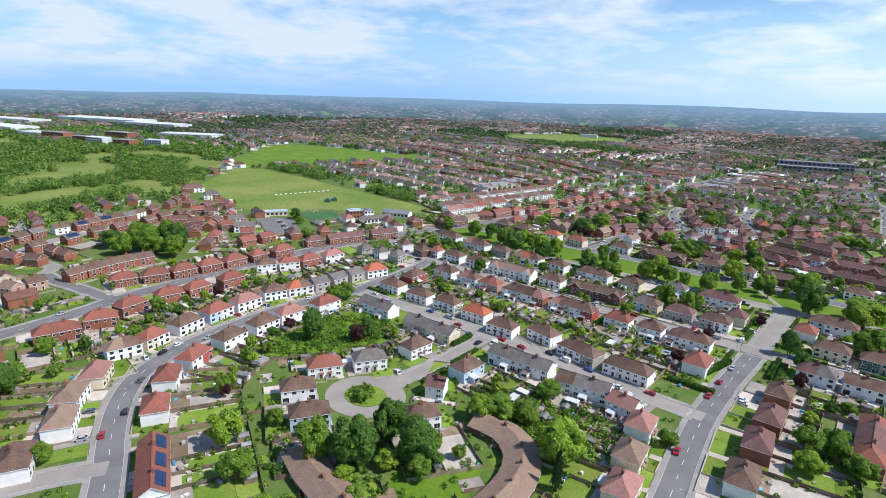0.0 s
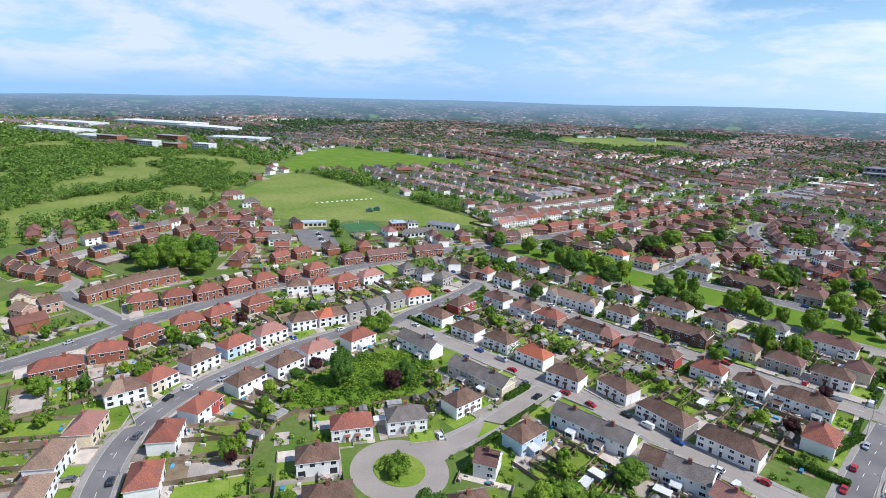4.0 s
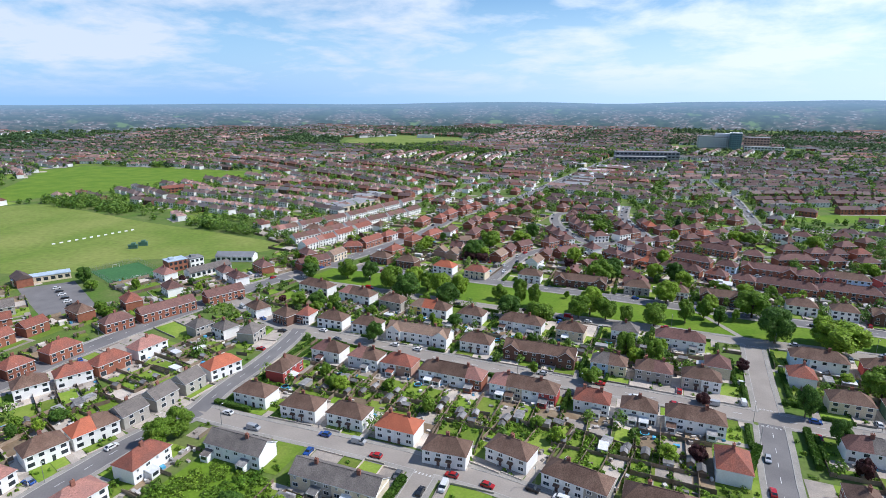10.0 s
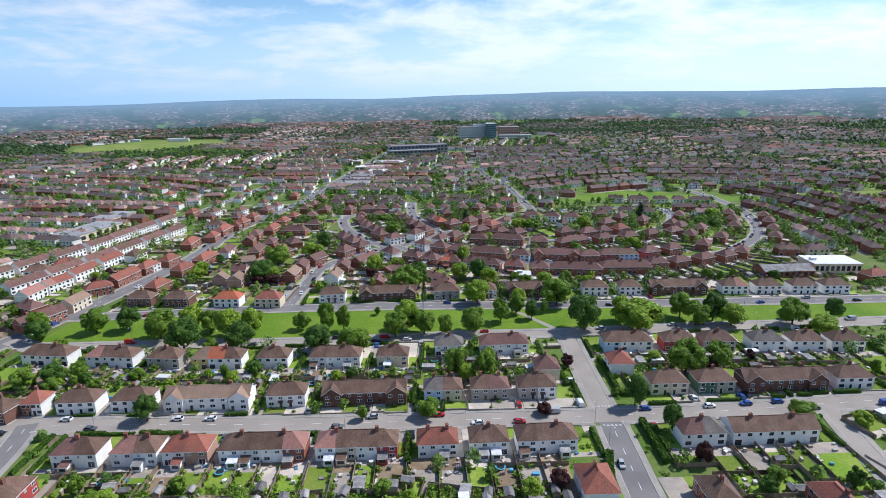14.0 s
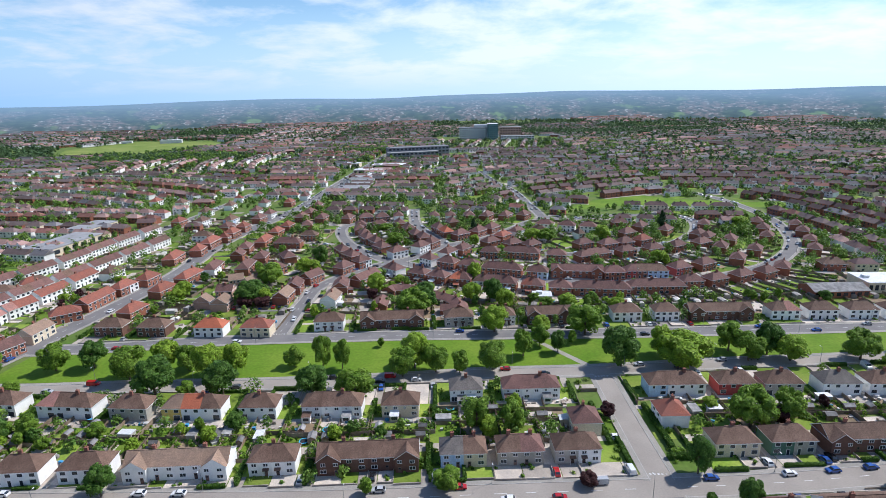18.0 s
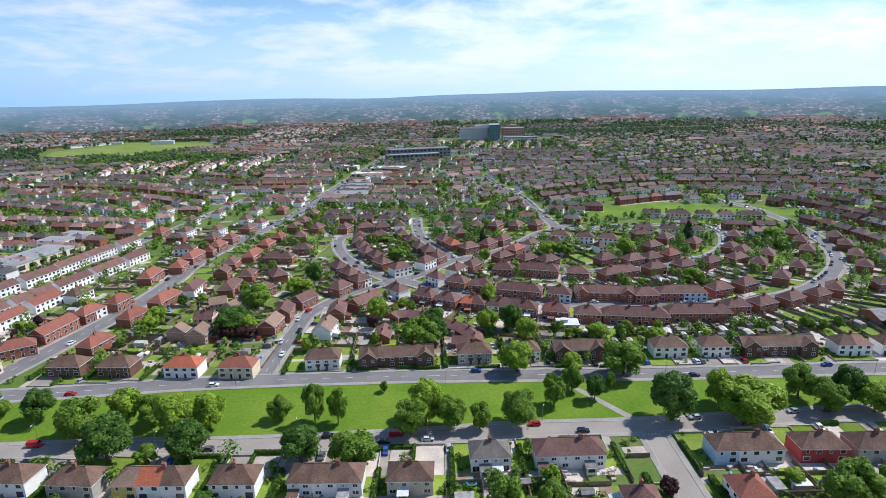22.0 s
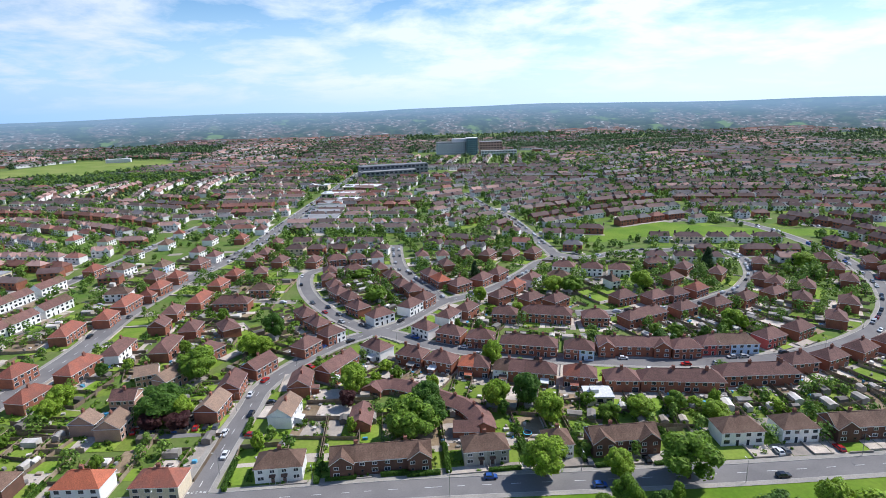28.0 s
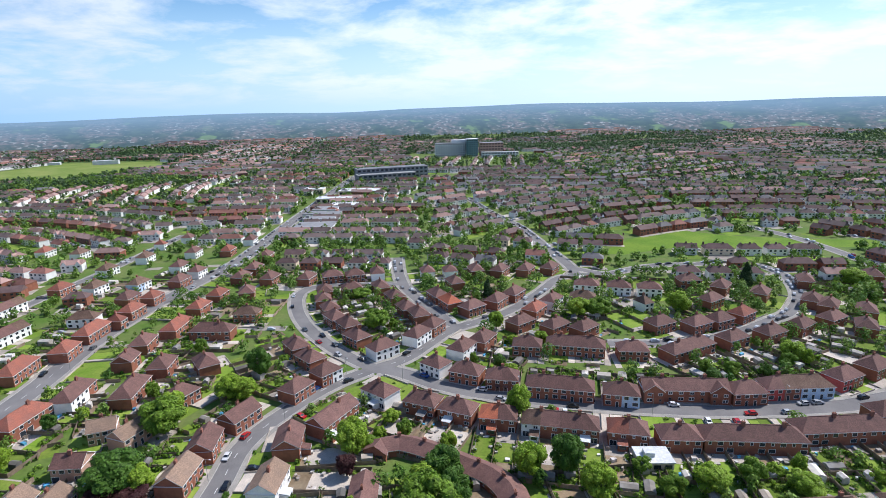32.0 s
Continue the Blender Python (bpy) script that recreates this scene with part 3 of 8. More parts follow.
def green_island():
    """Round grass island in the turning circle, with its ring of road."""
    v, f = [], []
    for r, z in ((8.6, 0.16), (8.6, 0.0)):
        for i in range(40):
            a = 2 * math.pi * i / 40
            v.append((r * math.cos(a), r * 0.86 * math.sin(a), z))
    f = [tuple(range(40))] + [(i, 40 + i, 40 + (i + 1) % 40, (i + 1) % 40) for i in range(40)]
    isle = new("island", mesh_of("island", v, f, [LAWN]))
    isle.location = (-46.5, 33, 0.05)
    tagged(isle, "round grass island in the turning circle", "grass", kind="structure")
    ring = [(-46.5 + 16 * math.cos(2 * math.pi * i / 40), 33 + 14.5 * math.sin(2 * math.pi * i / 40)) for i in range(40)]
    patch("turning_circle", ring, OLDROAD, 0.045, "pale worn concrete turning circle", "road")
    patch("circle_mouth", [(-54, 45), (-40, 45), (-40.5, 60), (-48.5, 60)], OLDROAD, 0.047, "pale worn concrete road mouth", "road")


green_island()

# ---- houses ----
MIDDLE = [(60, 0), (0, 60), (-50, 90), (0, 180), (-80, 120), (0, 260), (-10, 330)]  # the middle of the suburb, where houses are built in full
EAVE, OVER = 4.9, 0.35
ROOF_WORD = {"b": "brown", "r": "red", "p": "pink", "g": "grey", "o": "orange", "t": "tan", "s": "dark red"}
WALL_WORD = {"w": "white rendered", "c": "cream rendered", "k": "red brick", "d": "brown brick", "g": "grey pebbledashed", "l": "pale blue rendered",
             "v": "crimson rendered", "y": "yellow rendered", "p": "pink brick", "e": "dark green rendered"}


def inset_panel(name, w, h, holes, mats):
    """A framed panel in one piece: a front with sunk panes, and its edges."""
    xs = sorted({-w / 2, w / 2, *(x for x0, x1, _, _ in holes for x in (x0, x1))})
    zs = sorted({0.0, h, *(z for *_, z0, z1 in holes for z in (z0, z1))})
    v, f, slots, at = [], [], [], {}

    def vert(x, y, z):
        key = (round(x, 3), y, round(z, 3))
        if key not in at:
            at[key] = len(v)
            v.append((x, y, z))
        return at[key]

    def quad(pts, slot):
        f.append(tuple(vert(*p) for p in pts))
        slots.append(slot)

    for x0, x1 in zip(xs, xs[1:]):
        for z0, z1 in zip(zs, zs[1:]):
            sunk = any(a <= x0 and x1 <= b and c <= z0 and z1 <= d for a, b, c, d in holes)
            y = -0.03 if sunk else -0.08
            quad([(x0, y, z0), (x1, y, z0), (x1, y, z1), (x0, y, z1)], 1 if sunk else 0)
    for x0, x1, z0, z1 in holes:
        for p, q in (((x0, z0), (x1, z0)), ((x1, z0), (x1, z1)), ((x1, z1), (x0, z1)), ((x0, z1), (x0, z0))):
            quad([(p[0], -0.08, p[1]), (q[0], -0.08, q[1]), (q[0], -0.03, q[1]), (p[0], -0.03, p[1])], 0)
    for (x0, z0), (x1, z1) in (((xs[0], 0.0), (xs[-1], 0.0)), ((xs[-1], 0.0), (xs[-1], h)), ((xs[-1], h), (xs[0], h)), ((xs[0], h), (xs[0], 0.0))):
        quad([(x0, 0.0, z0), (x1, 0.0, z1), (x1, -0.08, z1), (x0, -0.08, z0)], 0)
    return mesh_of(name, v, f, mats, slots)


def window_mesh(w, h):
    b = 0.1
    return inset_panel("window", w, h, [(-w / 2 + b, -0.05, b, h - b), (0.05, w / 2 - b, b, h - b)], [PVC, GLASS])


def door_mesh():
    return inset_panel("door", 1.0, 2.08, [(-0.3, 0.3, 1.25, 1.85)], [DOOR, GLASS])


WINDOWS = {"wide": window_mesh(1.9, 1.3), "mid": window_mesh(1.5, 1.15), "small": window_mesh(0.8, 1.0), "patio": window_mesh(2.2, 2.05)}
DOOR_MESH = door_mesh()


def stack_mesh():
    """A brick stack that widens to a corbelled cap, in one piece."""
    rings = [(0.55, 0.35, -1.3), (0.55, 0.35, 0.95), (0.63, 0.43, 0.98), (0.63, 0.43, 1.12), (0.5, 0.3, 1.17)]
    v = [(sx * x, sy * y, z) for x, y, z in rings for sx, sy in ((-1, -1), (1, -1), (1, 1), (-1, 1))]
    f = [(4 * k + i, 4 * k + (i + 1) % 4, 4 * k + 4 + (i + 1) % 4, 4 * k + 4 + i) for k in range(4) for i in range(4)] + [(16, 17, 18, 19)]
    s = Shape()
    s.v, s.f, s.s = v, f, [0] * len(f)
    for x in (-0.28, 0.28):
        s.tube(x, 0, 1.16, 1.6, 0.14, 0.1, 7, 1)
    return s.mesh("chimney", BRICK, CLAY)


CHIMNEY = stack_mesh()


def roof_strip(L, D, rise, hip, xa, xb, first, last, mat):
    """The tiles of one dwelling, from xa to xb along the roof, with its fascia."""
    s, half, x0, x1 = Shape(), D / 2 + OVER, -L / 2 - OVER, L / 2 + OVER
    def up(x):
        return min(1.0, (x - x0) / hip, (x1 - x) / hip) if hip else 1.0
    xs = sorted({xa, xb, *(x for x in (x0 + hip, x1 - hip) if hip and xa < x < xb)})
    for sign in (-1, 1):
        low = [(x, sign * half, EAVE) for x in (xa, xb)]
        top = [(x, sign * half * (1 - up(x)), EAVE + rise * up(x)) for x in reversed(xs)]
        pts = low + [p for p in top if p[2] > EAVE + 1e-4]
        s.face(pts if sign < 0 else pts[::-1])
        s.face([(xa, sign * half, EAVE - 0.2), (xb, sign * half, EAVE - 0.2), (xb, sign * half, EAVE), (xa, sign * half, EAVE)][::-sign], 1)
        s.face([(xa, sign * half, EAVE - 0.2), (xa, 0, EAVE - 0.2), (xb, 0, EAVE - 0.2), (xb, sign * half, EAVE - 0.2)][::-sign], 1)
    for end, x, out in ((first, x0, -1), (last, x1, 1)):
        if not end:
            continue
        if hip:
            a = [(x, half, EAVE), (x, -half, EAVE), (x - out * hip, 0, EAVE + rise)]
            s.face(a if out < 0 else a[::-1])
            b = [(x, half, EAVE - 0.2), (x, -half, EAVE - 0.2), (x, -half, EAVE), (x, half, EAVE)]
            s.face(b if out < 0 else b[::-1], 1)
        else:
            b = [(x, half, EAVE - 0.2), (x, 0, EAVE + rise - 0.2), (x, 0, EAVE + rise), (x, half, EAVE)]
            c = [(x, 0, EAVE + rise - 0.2), (x, -half, EAVE - 0.2), (x, -half, EAVE), (x, 0, EAVE + rise)]
            for q in (b, c):
                s.face(q if out < 0 else q[::-1], 1)
    # ridge tiles
    ra, rb = max(xa, x0 + hip), min(xb, x1 - hip)
    if rb - ra > 0.5:
        s.box(ra, rb, -0.14, 0.14, EAVE + rise - 0.06, EAVE + rise + 0.07, 0)
    return s.mesh("roof", mat, PVC)


def openings(w, n, i, L, D, variant):
    """Windows and doors of one dwelling: kind, x, y side, height of sill."""
    xc, flip = -L / 2 + (i + 0.5) * w, 1 if (i % 2 == 0) else -1
    q = min(w * 0.25, 1.9)
    wide = "wide" if w > 5.4 else "mid"
    out = [("mid", xc - q, -1, 3.25), ("mid" if w > 5.4 else "small", xc + q, -1, 3.25), (wide, xc - flip * q, -1, 0.95), ("door", xc + flip * q, -1, 0.0)]
    out += [("mid", xc - q, 1, 3.25), ("small", xc + q, 1, 3.4), ("patio" if variant % 2 else wide, xc - flip * q, 1, 0.15 if variant % 2 else 0.95)]
    return out


MADE = {}
HOUSES = []


def build_far_house(root, L, D, roofs, walls, kind, variant):
    """The same house at a distance: one mesh each for its walls, roof and chimney."""
    n, w = len(roofs), L / len(roofs)
    rise = (D / 2 + OVER) * (0.74 if kind in "SHP" else 0.66)
    hip = min((D / 2 + OVER) * 0.98, L / 2 + OVER - 0.3) if kind in "SHP" else 0.0
    wall_kinds, roof_kinds = sorted(set(walls)), sorted(set(roofs))
    size = {"wide": (1.9, 1.3), "mid": (1.5, 1.15), "small": (0.8, 1.0), "patio": (2.2, 2.0), "door": (0.95, 2.05)}
    g, t, v, f, slots, at = len(wall_kinds), Shape(), [], [], [], {}

    def quad(pts, slot):
        for p in pts:
            key = tuple(round(c, 3) for c in p)
            if key not in at:
                at[key] = len(v)
                v.append(p)
        f.append(tuple(at[tuple(round(c, 3) for c in p)] for p in pts))
        slots.append(slot)

    top = EAVE - 0.05
    for side in (-1, 1):
        holes = []
        for i in range(n):
            for what, x, sd, z in openings(w, n, i, L, D, variant):
                if sd == side:
                    ww, hh = size[what]
                    holes += [(x - ww / 2, x + ww / 2, z, z + hh, g + 1), (x - ww / 2 - 0.1, x + ww / 2 + 0.1, max(0.0, z - 0.1), z + hh + 0.1, g)]
        xs = sorted({round(q, 3) for q in [-L / 2 + w * i for i in range(n + 1)] + [h[k] for h in holes for k in (0, 1)]})
        zs = sorted({round(q, 3) for q in [0.0, top] + [h[k] for h in holes for k in (2, 3)]})
        for x0, x1 in zip(xs, xs[1:]):
            for z0, z1 in zip(zs, zs[1:]):
                xm, zm = (x0 + x1) / 2, (z0 + z1) / 2
                slot = next((h[4] for h in holes if h[0] < xm < h[1] and h[2] < zm < h[3]), None)
                if slot is None:
                    slot = wall_kinds.index(walls[min(n - 1, int((xm + L / 2) / w))])
                pts = [(x0, side * D / 2, z0), (x1, side * D / 2, z0), (x1, side * D / 2, z1), (x0, side * D / 2, z1)]
                quad(pts if side < 0 else pts[::-1], slot)
    for x, sx, c in ((-L / 2, -1, walls[0]), (L / 2, 1, walls[-1])):
        pts = [(x, -D / 2, 0.0), (x, D / 2, 0.0), (x, D / 2, top)] + ([(x, 0.0, EAVE + rise - 0.25)] if kind in "GXD" else []) + [(x, -D / 2, top)]
        quad(pts if sx > 0 else pts[::-1], wall_kinds.index(c))
    for i in range(n):
        xa, xb = -L / 2 + i * w, -L / 2 + (i + 1) * w
        piece = roof_strip(L, D, rise, hip, xa - (OVER if i == 0 else 0), xb + (OVER if i == n - 1 else 0), i == 0, i == n - 1, ROOF[roofs[i]])
        k = len(t.v)
        t.v += [tuple(v.co) for v in piece.vertices]
        for p in piece.polygons:
            t.f.append(tuple(k + q for q in p.vertices))
            t.s.append(roof_kinds.index(roofs[i]) if p.material_index == 0 else len(roof_kinds))
        bpy.data.meshes.remove(piece)
    part("wall", mesh_of("wall", v, f, [*(WALL[c] for c in wall_kinds), PVC, GLASS], slots), root)
    part("roof", t.mesh("roof", *(ROOF[c] for c in roof_kinds), PVC), root)
    for x in [0.0] if n <= 2 else [-L / 2 + w * k for k in range(1, n, 2)]:
        part("chimney", CHIMNEY, root, pose(x, 0.4, EAVE + rise))
    return root


def build_house(name, L, D, roofs, walls, kind, near, variant):
    root = new(name)
    n = len(roofs)
    if not near:
        return build_far_house(root, L, D, roofs, walls, kind, variant)
    w = L / n
    rise = (D / 2 + OVER) * (0.74 if kind in "SHP" else 0.66)
    hip = min((D / 2 + OVER) * 0.98, L / 2 + OVER - 0.3) if kind in "SHP" else 0.0
    for i in range(n):
        xa, xb = -L / 2 + i * w, -L / 2 + (i + 1) * w
        first, last = i == 0, i == n - 1
        s = Shape()
        s.box(xa, xb, -D / 2, D / 2, 0, EAVE - 0.05, 0)
        if kind in "GXD":
            for end, x, out in ((first, xa, -1), (last, xb, 1)):
                if end:
                    s.face([(x, D / 2, EAVE - 0.05), (x, -D / 2, EAVE - 0.05), (x, 0, EAVE + rise - 0.25)][::-out])
        if kind == "X" and (first or last):
            s.box(xa + (0 if first else w * 0.08), xb - (w * 0.08 if first else 0), -D / 2 - 1.3, -D / 2, 0, EAVE - 0.05, 0)
            x0, x1 = xa + (0 if first else w * 0.08), xb - (w * 0.08 if first else 0)
            s.face([(x0, -D / 2 - 1.3, EAVE - 0.05), (x1, -D / 2 - 1.3, EAVE - 0.05), ((x0 + x1) / 2, -D / 2 - 1.3, EAVE + rise * 0.86)])
        part("wall", s.mesh("wall", WALL[walls[i]]), root)
        tiles = part("roof", roof_strip(L, D, rise, hip, xa - (OVER if first else 0), xb + (OVER if last else 0), first, last, ROOF[roofs[i]]), root)
        if kind == "X" and (first or last):
            x0, x1 = xa + (0 if first else w * 0.08) - OVER, xb - (w * 0.08 if first else 0) + OVER
            xm, y0, zr = (x0 + x1) / 2, -D / 2 - 1.3 - OVER, EAVE + rise * 0.92
            g = Shape()
            g.face([(x0, y0, EAVE), (xm, y0, zr), (xm, 0, zr), (x0, -D / 2 + 1.5, EAVE)])
            g.face([(xm, y0, zr), (x1, y0, EAVE), (x1, -D / 2 + 1.5, EAVE), (xm, 0, zr)])
            g.face([(x0, y0, EAVE - 0.2), (xm, y0, zr - 0.2), (xm, y0, zr), (x0, y0, EAVE)], 1)
            g.face([(xm, y0, zr - 0.2), (x1, y0, EAVE - 0.2), (x1, y0, EAVE), (xm, y0, zr)], 1)
            g.face([(x0, y0, EAVE - 0.2), (x0, y0, EAVE), (x0, -D / 2 + 1.5, EAVE), (x0, -D / 2 + 1.5, EAVE - 0.2)], 1)
            g.face([(x1, y0, EAVE), (x1, y0, EAVE - 0.2), (x1, -D / 2 + 1.5, EAVE - 0.2), (x1, -D / 2 + 1.5, EAVE)], 1)
            part("gable_roof", g.mesh("gable_roof", ROOF[roofs[i]], PVC), root)
        if near:
            for what, x, side, z in openings(w, n, i, L, D, variant):
                y = side * D / 2 + (-1.3 if kind == "X" and (first or last) and side < 0 else 0)
                m = pose(x, y, z, 0, 0, 0 if side < 0 else 180)
                part("door" if what == "door" else "window", DOOR_MESH if what == "door" else WINDOWS[what], root, m)
            if variant in (1, 3) and kind != "X":
                p = Shape()
                q = min(w * 0.25, 1.9) * (1 if i % 2 == 0 else -1)
                xc = (xa + xb) / 2 + q
                p.box(xc - 0.9, xc + 0.9, -D / 2 - 1.0, -D / 2, 2.25, 2.4, 0)
                p.face([(xc - 0.95, -D / 2 - 1.05, 2.4), (xc + 0.95, -D / 2 - 1.05, 2.4), (xc + 0.95, -D / 2, 2.8), (xc - 0.95, -D / 2, 2.8)])
                for k in (-0.85, 0.77):
                    p.box(xc + k, xc + k + 0.08, -D / 2 - 0.98, -D / 2 - 0.9, 0, 2.25, 1)
                part("porch", p.mesh("porch", ROOF[roofs[i]], PVC), root)
            if (variant + i) % 3 != 0 and kind != "X":
                e = Shape()
                x0 = xa + 0.4 if i % 2 else xb - 3.4
                e.box(x0, x0 + 3.0, D / 2, D / 2 + 2.9, 0, 2.3, 0)
                e.face([(x0 - 0.15, D / 2 + 3.05, 2.35), (x0 - 0.15, D / 2, 3.0), (x0 + 3.15, D / 2, 3.0), (x0 + 3.15, D / 2 + 3.05, 2.35)][::-1], 1)
                e.box(x0 - 0.15, x0 + 3.15, D / 2, D / 2 + 3.05, 2.25, 2.36, 2)
                e.box(x0 + 0.5, x0 + 2.5, D / 2 + 2.9, D / 2 + 2.95, 0.9, 2.0, 3)
                part("extension", e.mesh("extension", WALL[walls[i]], (ROOF[roofs[i]], SHEET, FELT, CONSERV)[(variant + i) % 4], PVC, GLASS), root)
    spots = [0.0] if n <= 2 else [-L / 2 + w * k for k in range(1, n, 2)]
    if kind == "S" and variant == 2 and n == 2:
        spots = [-L * 0.24, L * 0.24]
    if kind == "P":
        spots = [0.8]
    for x in spots:
        part("chimney", CHIMNEY, root, pose(x, 0.35 if hip else 0.5, EAVE + rise))
    return root


def homes(street, rows):
    for k, (x, y, turn, L, D, roofs, walls, kind) in enumerate(rows):
        n = max(len(roofs), len(walls)) if kind in "GHX" else (1 if kind in "DP" else 2)
        roofs, walls = (roofs * n)[:n] if len(roofs) < n else roofs[:n], (walls * n)[:n] if len(walls) < n else walls[:n]
        near = min(math.hypot(x - a, y - b) for a, b in MIDDLE) < (150 if kind == "X" else 66)
        L = round(L * 2) / 2
        rnd = random.Random(f"{street}{k}")
        variant = rnd.randrange(4)
        key = (L, D, roofs, walls, kind, near, variant)
        m = pose(x, y, 0, 0, 0, turn)
        name = {1: "detached_house", 2: "semi_detached_house"}.get(n, "terraced_house")
        if key in MADE:
            ob = copy_thing(MADE[key], m)
        else:
            ob = MADE[key] = build_house(name, L, D, roofs, walls, kind, near, variant)
            ob.matrix_basis = m
        shape = "hipped" if kind in "SHP" else "gabled"
        what = {1: "detached house", 2: "pair of semi-detached houses"}.get(n, f"terrace of {n} houses")
        roof_words = " and ".join(dict.fromkeys(ROOF_WORD[r] for r in roofs))
        wall_words = " and ".join(dict.fromkeys(WALL_WORD[c] for c in walls))
        words = f"{wall_words} {what} with {roof_words} {shape} roof"
        if len(words.split()) > 12:
            words = f"{what} in mixed colours with {roof_words} {shape} roof"
        if len(words.split()) > 12:
            words = f"{what} in mixed colours with a patchwork {shape} roof"
        tagged(ob, words, "house", "houses of " + street.replace("_", " "))
        HOUSES.append((x, y, turn, L, D, n, near, street))


homes('north_side_of_street_n', [
    (-149.2, 195.7, 1, 7.2, 8.5, 'r', 'kw', 'S'),
    (-133.6, 196.0, 1, 14.2, 8.5, 'b', 'w', 'S'),
    (-114.2, 196.3, 1, 14.2, 8.5, 'b', 'w', 'S'),
    (-86.6, 196.8, 1, 30.4, 8.5, 'tttt', 'wwww', 'X'),
    (-58.3, 197.3, 1, 14.2, 8.5, 'b', 'w', 'S'),
    (-29.5, 197.8, 1, 30.4, 8.5, 'bbbb', 'dddd', 'X'),
    (-0.5, 198.2, 0, 14.2, 8.5, 'gb', 'lc', 'S'),
    (17.0, 198.4, 0, 14.2, 8.5, 'bs', 'gg', 'S'),
    (34.6, 198.5, 0, 14.2, 8.5, 'b', 'gw', 'S'),
    (84.1, 199.0, 0, 14.2, 8.5, 'b', 'cc', 'S'),
    (101.8, 199.2, 0, 14.2, 8.5, 'b', 'eg', 'S'),
    (127.9, 199.4, 0, 30.4, 8.5, 'bbbb', 'dddd', 'X'),
    (154.6, 199.6, 0, 14.2, 8.5, 'b', 'w', 'S'),
])
homes('south_side_of_street_n', [
    (-115.4, 165.0, -180, 14.2, 8.5, 'bs', 'w', 'S'),
    (-97.0, 165.0, -180, 14.2, 8.5, 'bp', 'w', 'S'),
    (-81.3, 165.0, -180, 14.2, 8.5, 'rr', 'pw', 'S'),
    (-57.7, 165.1, -180, 26.4, 8.5, 'pbbb', 'kwww', 'H'),
    (-28.3, 165.1, -180, 25.3, 8.5, 'bbbp', 'vwcw', 'H'),
    (-2.9, 165.3, -179, 12.5, 8.5, 'r', 'w', 'S'),
    (13.3, 165.7, -179, 11.8, 8.5, 'b', 'w', 'S'),
    (31.7, 166.0, -179, 18.8, 8.5, 'bbb', 'www', 'H'),
    (82.0, 167.1, -179, 14.2, 8.5, 'gs', 'w', 'S'),
    (105.2, 167.5, -179, 28.0, 8.5, 'bbbb', 'wwww', 'G'),
])
homes('south_side_of_green', [
    (-170.2, 235.5, 174, 21.0, 8.5, 'bbb', 'www', 'H'),
    (-141.0, 232.4, 174, 21.0, 8.5, 'bbp', 'www', 'H'),
    (-117.3, 229.9, 174, 14.2, 8.5, 'b', 'g', 'S'),
    (-94.7, 228.6, 178, 21.0, 8.5, 'bot', 'wwy', 'H'),
    (-71.3, 228.0, 178, 13.2, 8.5, 'b', 'w', 'S'),
    (-45.1, 227.3, 178, 21.0, 8.5, 'bbb', 'www', 'H'),
    (-21.0, 226.7, 178, 13.1, 8.5, 'b', 'c', 'S'),
])
homes('south_side_of_green_east', [
    (2.8, 235.8, 180, 12.2, 8.5, 'g', 'w', 'S'),
    (26.9, 235.7, 180, 21.0, 8.5, 'sss', 'www', 'H'),
    (81.0, 235.2, 179, 21.0, 8.5, 'bbb', 'wwl', 'H'),
    (103.5, 234.6, 177, 14.2, 8.5, 'b', 'vv', 'S'),
    (120.2, 233.6, 177, 14.2, 8.5, 'b', 'gg', 'S'),
    (141.1, 232.4, 177, 14.2, 8.5, 'g', 'w', 'S'),
    (157.8, 231.4, 177, 14.2, 8.5, 'b', 'w', 'S'),
    (174.6, 230.4, 177, 14.2, 8.5, 'bb', 'w', 'S'),
])
homes('north_side_of_green', [
    (-164.5, 303.9, -4, 14.2, 8.5, 'b', 'd', 'S'),
    (-143.4, 302.3, -4, 14.2, 8.5, 'b', 'd', 'S'),
    (-115.5, 300.2, -4, 14.2, 8.5, 'oo', 'ww', 'S'),
    (-93.0, 298.4, -4, 14.2, 8.5, 'rr', 'cc', 'S'),
    (-59.4, 303.5, 1, 14.2, 8.5, 'b', 'w', 'S'),
    (-28.8, 304.1, 1, 30.4, 8.5, 'bbbb', 'dddd', 'X'),
    (3.7, 304.8, 1, 14.2, 8.5, 'b', 'gg', 'S'),
    (27.0, 305.1, 0, 8.6, 8.5, 'b', 'w', 'S'),
    (48.1, 305.3, 0, 21.6, 8.5, 'bbb', 'ddd', 'X'),
    (86.7, 305.1, -2, 14.2, 8.5, 'b', 'w', 'S'),
    (105.9, 304.6, -2, 11.9, 8.5, 'b', 'w', 'S'),
    (132.2, 303.5, -2, 30.4, 8.5, 'bbbb', 'dddd', 'X'),
    (163.5, 302.1, -3, 14.2, 8.5, 'bp', 'ww', 'S'),
    (181.7, 301.2, -3, 14.2, 8.5, 'b', 'w', 'S'),
    (200.8, 300.2, -3, 14.2, 8.5, 'b', 'w', 'S'),
    (218.1, 299.3, -3, 14.2, 8.5, 'b', 'w', 'S'),
])
